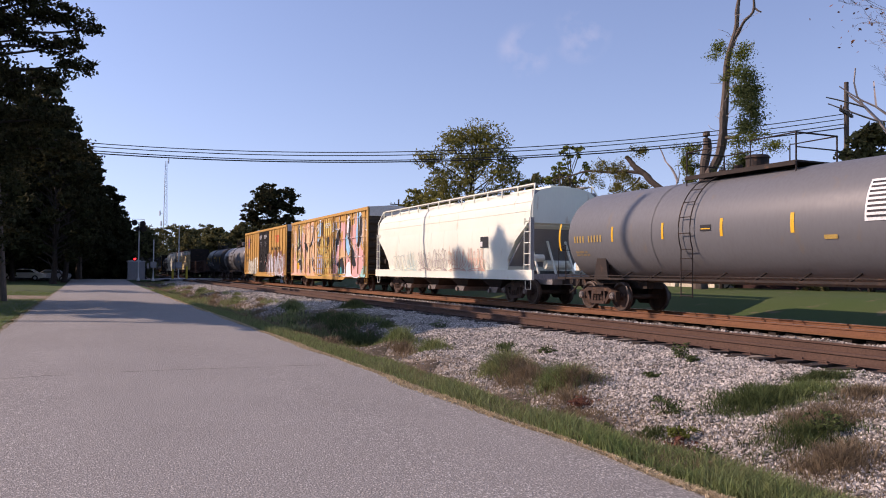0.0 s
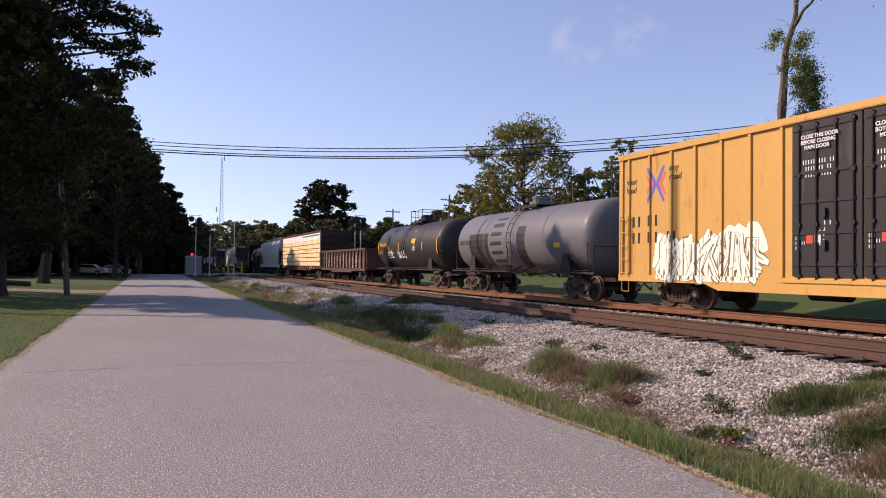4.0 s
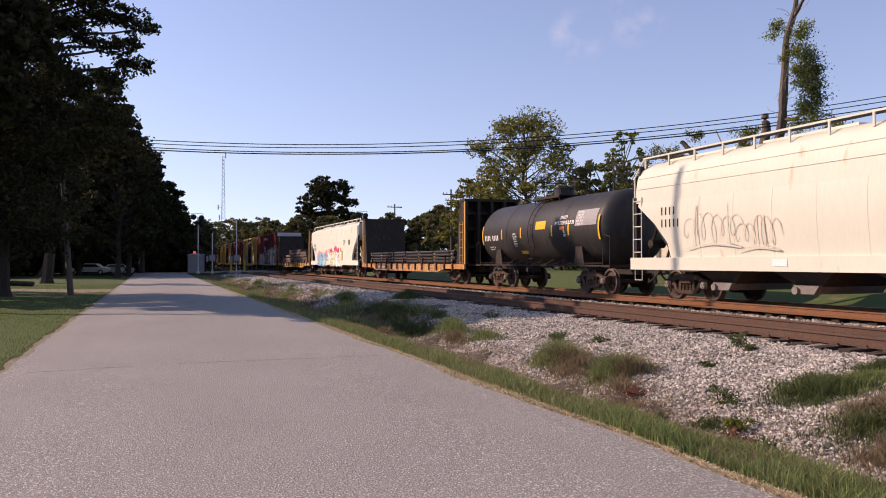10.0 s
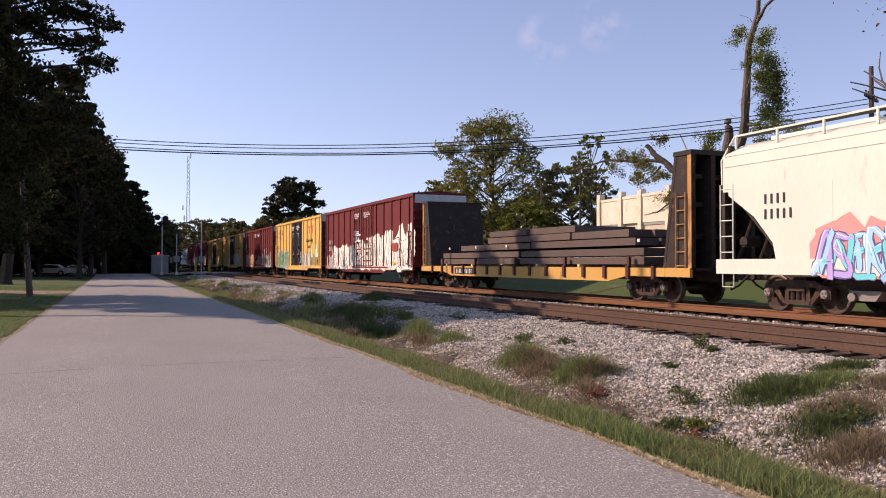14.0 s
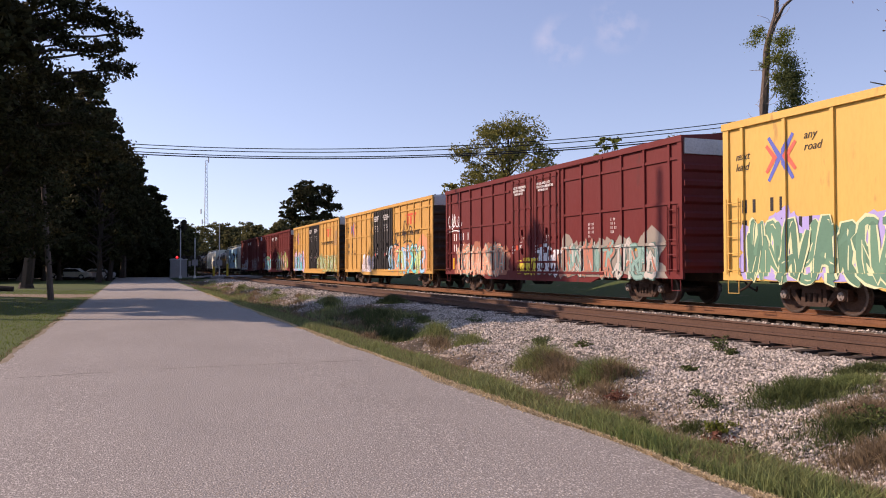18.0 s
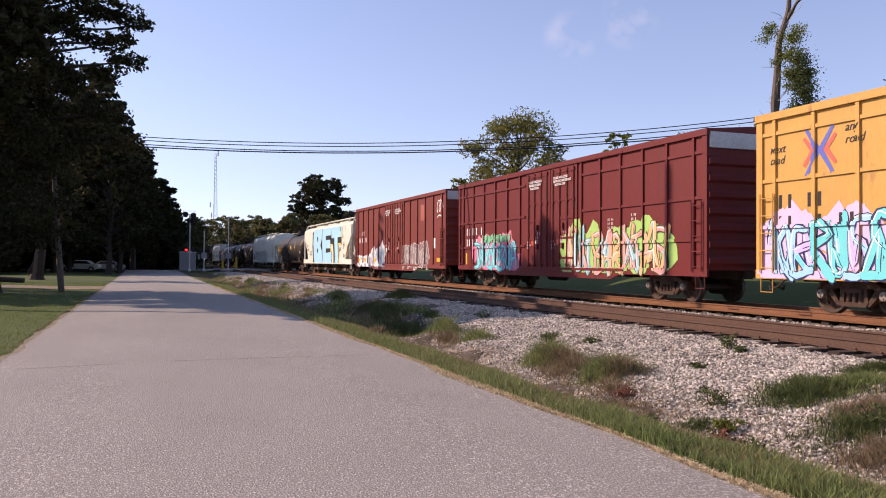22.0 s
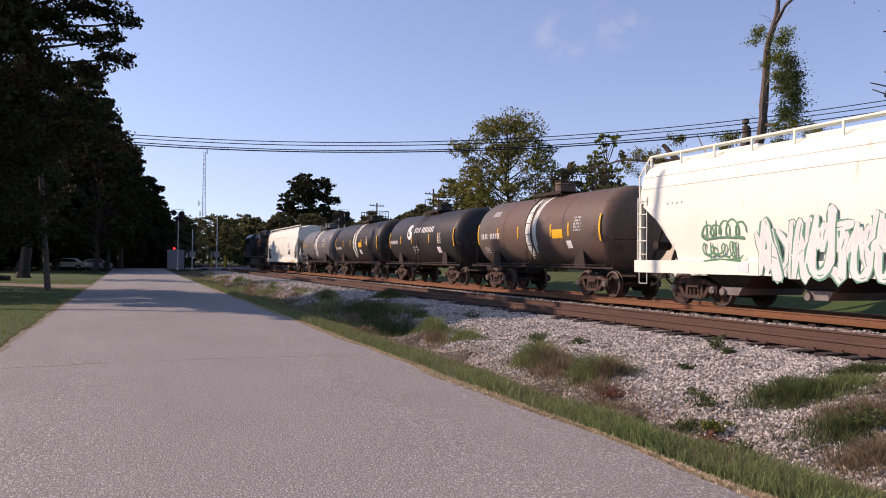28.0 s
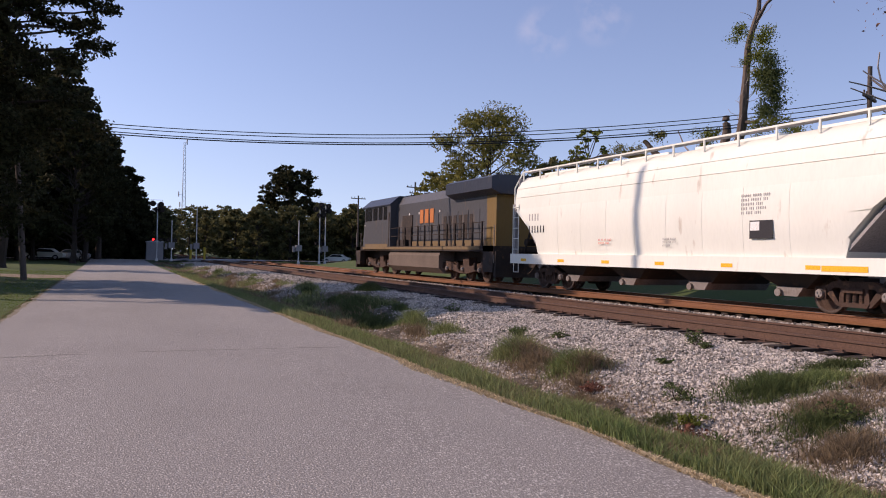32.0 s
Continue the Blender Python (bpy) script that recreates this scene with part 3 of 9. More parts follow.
# writing and spray paint lie on planes that face the road: u runs with the reading, v up
def plane_pose(x, y, z):
    return Matrix.Translation((x, y, z)) @ Matrix(((0, 0, -1, 0), (-1, 0, 0, 0), (0, 1, 0, 0), (0, 0, 0, 1)))


def bars(parent, x, y, z, words, h, mat, name="lettering", wide=0.62, label=""):
    """Plain bars in place of characters: one string of 'x' and spaces a line."""
    bm = bmesh.new()
    for row, line in enumerate(words):
        for i, ch in enumerate(line):
            if ch != " ":
                u, v = i * h * (wide + 0.2), -row * h * 1.55
                box(bm, u, u + h * wide * 0.42, v, v + h, 0, 0.004)
    over_raised(parent, bm, y, z)
    return tagged(piece(name, mesh_from(bm, mat), parent, plane_pose(x, y, z), label), kind="stuff")


def words(parent, x, y, z, text, size, mat, name="lettering", squeeze=1.0, lines=1.0, bold=0.0, label="", slant=0.0):
    cu = bpy.data.curves.new("text", "FONT")
    cu.body, cu.size, cu.space_line, cu.extrude, cu.offset = text, size, lines, 0.003, bold
    cu.resolution_u, cu.shear = 3, slant
    tmp = bpy.data.objects.new("text", cu)
    me = bpy.data.meshes.new_from_object(tmp)
    bpy.data.objects.remove(tmp)
    bpy.data.curves.remove(cu)
    me.materials.clear()
    me.materials.append(mat)
    for v in me.vertices:
        v.co.x *= squeeze
    if parent.name in RAISED:
        bm = bmesh.new()
        bm.from_mesh(me)
        over_raised(parent, bm, y, z)
        bm.to_mesh(me)
        bm.free()
    return piece(name, me, parent, plane_pose(x, y, z), label)


FORMS = (   # bent strokes that fill a unit cell
    (((0.15, 0), (0.2, 1)), ((0.2, 0.95), (0.75, 0.2)), ((0.8, 0), (0.75, 1.05))),
    (((0.1, 0), (0.35, 0.95), (0.6, 1.0), (0.9, 0)), ((0.25, 0.4), (0.8, 0.35))),
    (((0.85, 0.9), (0.2, 0.85), (0.15, 0.1), (0.85, 0.05)), ((0.2, 0.5), (0.75, 0.55))),
    (((0.15, 0), (0.2, 1), (0.85, 0.75), (0.25, 0.5), (0.9, 0))),
    (((0.9, 0.95), (0.3, 1), (0.15, 0.65), (0.8, 0.4), (0.7, 0.02), (0.1, 0.05)),),
    (((0.15, 1), (0.15, 0.2), (0.5, 0), (0.85, 0.25), (0.85, 1)), ((0.5, 0.4), (0.5, 0.75))),
    (((0.05, 0.95), (0.95, 1)), ((0.5, 0.95), (0.4, 0.0), (0.7, 0.1))),
    (((0.2, 0), (0.15, 1)), ((0.9, 1), (0.3, 0.5), (0.95, 0))))
FORMS = tuple(f if isinstance(f[0][0], tuple) else (f,) for f in FORMS)
RAISED = {}     # what stands proud of a car's side: y from, y to, z from, z to, by how much


def over_raised(parent, bm, y, z):
    """Carries paint drawn on the flat side on over the posts, doors and sills that stand proud of it."""
    zones = RAISED.get(parent.name, ())
    if not zones or not len(bm.verts):
        return
    us, vs = [p.co.x for p in bm.verts], [p.co.y for p in bm.verts]
    u0, u1, v0, v1 = min(us), max(us), min(vs), max(vs)
    flat = bm.copy()
    for ya, yb, za, zb, out in zones:
        a, b, c, d = y - yb, y - ya, za - z, zb - z
        if b < u0 or a > u1 or d < v0 or c > v1:
            continue
        cut = flat.copy()
        for co, no in (((a, 0, 0), (-1, 0, 0)), ((b, 0, 0), (1, 0, 0)), ((0, c, 0), (0, -1, 0)), ((0, d, 0), (0, 1, 0))):
            if len(cut.verts):
                bmesh.ops.bisect_plane(cut, geom=cut.verts[:] + cut.edges[:] + cut.faces[:], plane_co=co, plane_no=no, clear_outer=True)
        for p in cut.verts:
            p.co.z += out
        if len(cut.faces):
            me = bpy.data.meshes.new("strip")
            cut.to_mesh(me)
            bm.from_mesh(me)
            bpy.data.meshes.remove(me)
        cut.free()
    flat.free()


def paint_on(name, bm, col, parent, x, y, z, label=""):
    """Spray paint on a car's side, one colour."""
    if not len(bm.faces):
        bm.free()
        return None
    over_raised(parent, bm, y, z)
    me = bpy.data.meshes.new("paint")
    bm.to_mesh(me)
    bm.free()
    me.materials.append(spray(col))
    return tagged(piece(name, me, parent, plane_pose(x, y, z), label), kind="stuff")


def stroke(rnd):
    """An abstract flourish in a unit square: a zigzag of swings that reads as no letter."""
    n = rnd.choice((4, 5, 6))
    up = rnd.random() < 0.5
    pts = []
    for k in range(n):
        lo_hi = rnd.uniform(0.0, 0.25) if up else rnd.uniform(0.72, 1.0)
        if rnd.random() < 0.25:
            lo_hi = rnd.uniform(0.35, 0.65)
        pts.append((k / (n - 1) * 1.1 - 0.05 + rnd.uniform(-0.2, 0.2), lo_hi))
        up = not up
    return pts


def ribbon(bm, pts, w, z, rnd=None):
    """A thick brush stroke through points on a plane, as a strip of mitred quads with rounded ends."""
    n = len(pts)
    left, right = [], []
    for i, p in enumerate(pts):
        a = Vector(pts[max(i - 1, 0)])
        b = Vector(pts[min(i + 1, n - 1)])
        d = (b - a)
        d = d.normalized() if d.length > 1e-6 else Vector((1, 0))
        k = w * (rnd.uniform(0.8, 1.2) if rnd else 1) * (0.55 if i in (0, n - 1) else 1)
        q = Vector((-d.y, d.x)) * k / 2
        p = Vector(p)
        zz = z + 0.00004 * i
        left.append(bm.verts.new((p.x + q.x, p.y + q.y, zz)))
        right.append(bm.verts.new((p.x - q.x, p.y - q.y, zz)))
    for i in range(n - 1):
        bm.faces.new((left[i], right[i], right[i + 1], left[i + 1]))


def curvy(pts, k=4):
    """Points rounded off by a spline through them."""
    out, P = [], [Vector(p) for p in pts]
    for i in range(len(P) - 1):
        a, b, c, d = P[max(i - 1, 0)], P[i], P[i + 1], P[min(i + 2, len(P) - 1)]
        for j in range(k):
            t = j / k
            out.append(0.5 * ((2 * b) + (c - a) * t + (2 * a - 5 * b + 4 * c - d) * t * t + (3 * b - a - 3 * c + d) * t ** 3))
    return out + [P[-1]]


def graffiti(parent, x, y, z, wide, high, fill, edge, seed, count=5, back=None, shine=None, weight=0.24, smooth=True, label="bright spray-painted lettering"):
    """A dense wild-style piece: a ragged cloud, fat outlined strokes that overlap, two-tone fills, inner lines, highlights."""
    rnd = random.Random(seed)
    z, high = max(0.82, z - 0.14), high * 0.84
    count = max(count, round(wide / (0.40 * high)))
    cell = wide / count
    fills = fill if isinstance(fill[0], tuple) else (fill,)
    if back:
        bm = bmesh.new()
        for i in range(count * 4):
            c = Vector((rnd.uniform(-0.02, 1.02) * wide, rnd.uniform(0.1, 0.9) * high))
            r = rnd.uniform(0.22, 0.46) * high
            bm.faces.new([bm.verts.new((c.x + r * rnd.uniform(0.6, 1.3) * math.cos(a * 0.628), max(0.0, c.y + r * rnd.uniform(0.6, 1.3) * math.sin(a * 0.628)), 0.002 + 0.00008 * i)) for a in range(10)])
        paint_on("spray_cloud", bm, back, parent, x, y, z)
    edge_bm, line_bm, shine_bm = bmesh.new(), bmesh.new(), bmesh.new()
    extra = {f: bmesh.new() for f in fills}
    order = list(range(count))
    rnd.shuffle(order)
    for n, i in enumerate(order):
        form = rnd.choice(FORMS)
        flip = rnd.random() < 0.35
        sx, sy = cell * rnd.uniform(1.0, 1.3), high * rnd.uniform(0.78, 1.0)
        ox, oy, slant = i * cell - 0.1 * cell, rnd.uniform(0.0, 0.08) * high, rnd.uniform(-0.25, 0.3)
        w = min(cell, 0.5 * high) * max(weight, 0.26) * rnd.uniform(0.95, 1.3)
        h = 0.006 + n * 0.0022
        for run in form + ((stroke(rnd)[:4]),):       # a crossing flourish breaks each form up
            pts = []
            for px, py in run:
                px, py = (1 - px if flip else px) + rnd.uniform(-0.08, 0.08), min(1, max(0, py + rnd.uniform(-0.06, 0.06)))
                pts.append(Vector((ox + (px + slant * (py - 0.5)) * sx, oy + py * sy)))
            end = pts[-1] + (pts[-1] - pts[-2]).normalized() * w * 0.9      # a flick at the end
            pts.append(Vector((end.x + rnd.uniform(-0.6, 0.6) * w, max(0.02, end.y))))
            pts = curvy(pts, 3) if smooth else pts
            f = fills[(i + rnd.randrange(2)) % len(fills)]
            ribbon(edge_bm, pts, w * 1.42, h, rnd)
            ribbon(extra[f], pts, w, h + 0.0007, rnd)
            if len(fills) > 1:
                g = fills[rnd.randrange(len(fills))]
                a = rnd.randrange(max(1, len(pts) - 2))
                ribbon(extra[g], pts[a:a + 3], w * 0.75, h + 0.0012)
            ribbon(line_bm, [p + Vector((w * 0.2, -w * 0.1)) for p in pts[len(pts) // 3: len(pts) // 3 + 3]], w * 0.16, h + 0.0016)
            ribbon(shine_bm, [p + Vector((-w * 0.25, w * 0.2)) for p in pts[: max(3, len(pts) // 2)]], w * 0.16, h + 0.0019)
    paint_on("spray_outline", edge_bm, edge, parent, x, y, z)
    for f, bm in extra.items():
        paint_on("spray_fill", bm, f, parent, x, y, z, label)
    paint_on("spray_line", line_bm, edge, parent, x, y, z)
    if shine:
        paint_on("spray_highlight", shine_bm, shine, parent, x, y, z)
    else:
        shine_bm.free()


def tag_runs(seed, wide, high, count):
    """Strokes of a hand-drawn tag that reads as no letter: running loops of uneven height, crossed by flicks."""
    rnd = random.Random(seed)
    cell, out = wide / count, []
    amp = [rnd.uniform(0.18, 0.5) for k in range(count + 2)]
    mid = [rnd.uniform(0.38, 0.58) for k in range(count + 2)]
    run, turn = [], rnd.choice((-1, 1))
    for q in range(count * 10 + 1):
        i, f = q // 10, (q % 10) / 10
        a, m = amp[i] + (amp[i + 1] - amp[i]) * f, mid[i] + (mid[i + 1] - mid[i]) * f
        ph = 6.2832 * q / 10 + 0.6 * math.sin(q * 0.37 + seed)
        run.append(Vector((cell * q / 10 + cell * 0.42 * math.cos(ph), high * (m + a * math.sin(turn * ph)))))
    out.append(run)
    for k in range(max(1, count // 2)):
        u, lean = rnd.uniform(0.1, 0.9) * wide, rnd.uniform(-0.3, 0.5) * cell
        out.append(curvy([(u, 0.02 * high), (u + 0.4 * lean, 0.5 * high), (u + lean, high)], 4))
    out.append(curvy([(wide * 0.05, -0.04 * high), (wide * 0.5, 0.06 * high), (wide * 1.02, -0.02 * high), (wide * 0.8, 0.1 * high)], 5))
    return out


def scrawl(parent, x, y, z, wide, high, col, seed, count=6, w=0.05):
    """A thin tag."""
    rnd = random.Random(seed)
    bm = bmesh.new()
    for k, run in enumerate(tag_runs(seed, wide, high, max(2, round(count * 0.8)))):
        ribbon(bm, run, w * 1.1, 0.004 + 0.0004 * k, rnd)
    paint_on("spray_tag", bm, col, parent, x, y, z, "thin spray-painted tag")


def figure(parent, x, y, z, col, pts, rim=None, lift=0.0):
    """A painted shape with soft corners, its rim in a second colour."""
    P = [Vector(p) for p in pts]
    mid = sum(P, Vector((0, 0))) / len(P)
    for grow, c, up in ((0.07, rim, 0.004), (0.0, col, 0.008)):
        if c is None:
            continue
        bm = bmesh.new()
        Q = [p + (p - mid).normalized() * grow for p in P + P[:1]]
        ring = curvy([a.lerp(b, k) for a, b in zip(Q, Q[1:]) for k in (0.2, 0.8)] + [Q[0].lerp(Q[1], 0.2)], 3)[:-1]
        bm.faces.new([bm.verts.new((p.x, p.y, up + lift)) for p in ring])
        bmesh.ops.triangulate(bm, faces=bm.faces[:])
        paint_on("spray_figure", bm, c, parent, x, y, z)


# ---- boxcars ----
def boxcar(label, y0, y1, mat, door_mat, posts=14, ribs=(), end_mat=None, roof_mat=None, door=(0.40, 0.62), seed=1):
    v, L = vehicle("boxcar", label, y0, y1, "boxcar")
    rnd = random.Random(seed)
    h, x = L / 2, 1.53
    bm = bmesh.new()
    box(bm, -x, x, -h + 0.04, h - 0.04, 0.98, 4.93)
    part("body", bm, mat, v)
    # roof with a low ridge and cross seams
    bm = bmesh.new()
    along(bm, [(-1.6, 4.88), (1.6, 4.88), (1.6, 4.97), (0, 5.11), (-1.6, 4.97)], -h, h)
    n = 18
    for i in range(n + 1):
        yy = -h + 0.02 + (L - 0.1) * i / n
        along(bm, [(-1.59, 4.985), (0, 5.125), (1.59, 4.985), (1.59, 4.96), (0, 5.10), (-1.59, 4.96)], yy, yy + 0.06)
    part("roof", bm, roof_mat or GALV, v, "weathered pale metal roof")
    # side sill, deeper between the trucks
    for s in (-1, 1):
        bm = bmesh.new()
        outline = [(-h, 1.02), (-h, 0.80), (-h + 4.4, 0.80), (-h + 5.0, 0.62), (h - 5.0, 0.62), (h - 4.4, 0.80), (h, 0.80), (h, 1.02)]
        prism(bm, outline, s * (x - 0.02), s * (x + 0.06))
        part("side_sill", bm, mat, v)
    for s in (-1, 1):
        bm = bmesh.new()
        box(bm, s * (x + 0.0), s * (x + 0.085), -h - 0.01, h + 0.01, 4.80, 4.985)
        part("top_rail", bm, mat, v)
    # corner posts, side posts and cross ribs
    bm = bmesh.new()
    prism(bm, [(-0.06, 1.0), (0.06, 1.0), (0.05, 4.82), (-0.05, 4.82)], -0.06, 0)
    post = mesh_from(bm, mat)
    bm = bmesh.new()
    box(bm, -0.055, 0, -0.1, 0.1, 0.82, 4.9)
    corner = mesh_from(bm, mat)
    for s in (-1, 1):
        piece("corner_post", corner, v, pose(-x, s * (h - 0.12), 0))
    dy0, dy1 = h - L * door[0], h - L * door[1]      # the doors, from the far end
    gap = L / posts
    places = [h - gap * (i + 0.5) for i in range(posts) if not (dy1 - 0.2 < h - gap * (i + 0.5) < dy0 + 0.2)]
    for yy in places:
        piece("side_post", post, v, pose(-x, yy, 0))
        piece("side_post", post, v, pose(x, yy, 0) @ HALF)
    for z in ribs:
        for a, b in ((h - 0.2, dy0 + 0.15), (dy1 - 0.15, -h + 0.2)):
            bm = bmesh.new()
            box(bm, -x - 0.045, -x, b, a, z - 0.045, z + 0.045)
            part("side_rib", bm, mat, v)
    # two plug doors with locking bars, hinges and rollers
    wide = (dy0 - dy1) / 2
    for k in range(2):
        a, b = dy0 - k * wide - 0.03, dy0 - (k + 1) * wide + 0.03
        bm = bmesh.new()
        box(bm, -x - 0.05, -x + 0.02, b, a, 1.06, 4.78)
        d = part("door", bm, door_mat, v)
        bm = bmesh.new()
        tube(bm, (0, 0, 0.98), (0, 0, 4.74), 0.026, 0.026, 6)
        for z in (1.08, 2.3, 3.5, 4.66):
            box(bm, -0.02, 0.04, -0.06, 0.06, z - 0.04, z + 0.04)
        rod = mesh_from(bm, door_mat)
        for fy in (0.12, 0.38, 0.66, 0.9):
            piece("locking_rod", rod, d, pose(-x - 0.085, a + (b - a) * fy, 0))
        bm = bmesh.new()
        box(bm, -0.025, 0, b - a + 0.1, -0.1, -0.04, 0.04)
        cross = mesh_from(bm, door_mat)
        for z in (1.35, 2.1, 2.85, 3.55, 4.62):
            piece("door_rib", cross, d, pose(-x - 0.05, a + 0.05, z))
        bm = bmesh.new()
        box(bm, -0.08, 0, -0.06, 0.06, 0, 0.22)
        latch = mesh_from(bm, door_mat)
        for z in (1.7, 2.45):
            piece("latch", latch, d, pose(-x - 0.05, (a + b) / 2, z))
        white = CHALK
        if k == 0:
            words(d, -x - 0.114, a - 0.34, 4.36, "CLOSE THIS DOOR\nBEFORE CLOSING\n   MAIN DOOR", 0.13, white, bold=0.003)
        else:
            words(d, -x - 0.114, a - 0.34, 4.36, "CLOSE AND LOCK\nBOTH DOORS BEFORE\n   MOVING CAR", 0.13, white, bold=0.003)
        if door_mat is BLACKP:
            bars(d, -x - 0.056, a - 0.35, 3.75, ("xxxxx xxx xx", " xxxx xx xx", " xxxxx xxxx"), 0.10, white)
        bars(d, -x - 0.056, a - 0.12, 1.95, ("xxx", "xx xx", "xxx"), 0.08, white)
        bars(d, -x - 0.056, a - 0.85, 2.02, ("xx", "xx"), 0.14, white)
        bars(d, -x - 0.056, a - 1.0, 2.28, ("x x", "x"), 0.1, white)
        bm = bmesh.new()
        box(bm, -0.004, 0, -0.1, 0.1, -0.1, 0.1)
        piece("red_placard", mesh_from(bm, spray((0.6, 0.08, 0.04))), d, pose(-x - 0.052, a - 0.55, 1.95))
        bm = bmesh.new()
        box(bm, -0.004, 0, -0.09, 0.09, -0.13, 0.13)
        piece("white_placard", mesh_from(bm, CHALK), d, pose(-x - 0.052, a - 0.8, 2.0))
    for z0, z1 in ((0.90, 0.99), (4.82, 4.88)):
        bm = bmesh.new()
        box(bm, -x - 0.10, -x - 0.03, dy1 - 3.0, dy0 + 0.3, z0, z1)
        part("door_track", bm, mat, v)
    # ends: corrugated sheets with a pale band on top, the default colour darkened for shade
    for s in (-1, 1):
        bm = bmesh.new()
        wave = [(s * (h - 0.045), 0.99)]
        for k in range(7):
            z = 1.10 + k * 0.47
            wave += [(s * (h - 0.03), z), (s * (h + 0.04), z + 0.08), (s * (h + 0.04), z + 0.2), (s * (h - 0.03), z + 0.28)]
        wave += [(s * (h - 0.03), 4.44), (s * (h - 0.045), 4.44)]
        prism(bm, wave, -1.525, 1.525)
        part("end_sheet", bm, end_mat or ENDSHADE, v, "dark corrugated end")
        bm = bmesh.new()
        box(bm, -1.5, 1.5, s * (h - 0.03), s * (h + 0.035), 4.45, 4.9)
        part("end_band", bm, GALV, v)
        bm = bmesh.new()
        tube(bm, (0.5, s * (h + 0.05), 2.2), (0.5, s * (h + 0.14), 2.2), 0.28, 0.28, 14)
        part("brake_wheel", bm, UNDER, v)
    lad = ladder_mesh(2.0, 0.44, 5, mat)
    st = stirrup_mesh(mat)
    for s in (-1, 1):
        piece("ladder", lad, v, pose(-x - 0.02, s * (h - 0.42), 0.95))
        piece("stirrup", st, v, pose(-x - 0.02, s * (h - 0.35), 0.80))
    bm = bmesh.new()
    box(bm, -0.3, 0.3, -h + 0.3, h - 0.3, 0.72, 0.98)
    for yy in (-3.5, -1.2, 1.2, 3.5):
        box(bm, -1.4, 1.4, yy - 0.08, yy + 0.08, 0.75, 0.98)
    tube(bm, (0.2, 1.8, 0.62), (0.2, 3.0, 0.62), 0.22, 0.22, 10)
    part("underframe", bm, UNDER, v)
    running_gear(v, L)
    zones = [(yy - 0.058, yy + 0.058, 1.0, 4.82, 0.062) for yy in places] + [(dy1 + 0.03, dy0 - 0.03, 1.06, 4.78, 0.052), (-h, h, 0.62, 1.018, 0.062)]
    zones += [(a, b, z - 0.045, z + 0.045, 0.047) for z in ribs for a, b in ((dy0 + 0.15, h - 0.2), (-h + 0.2, dy1 - 0.15))]
    RAISED[v.name] = zones
    return v, h, x + 0.004


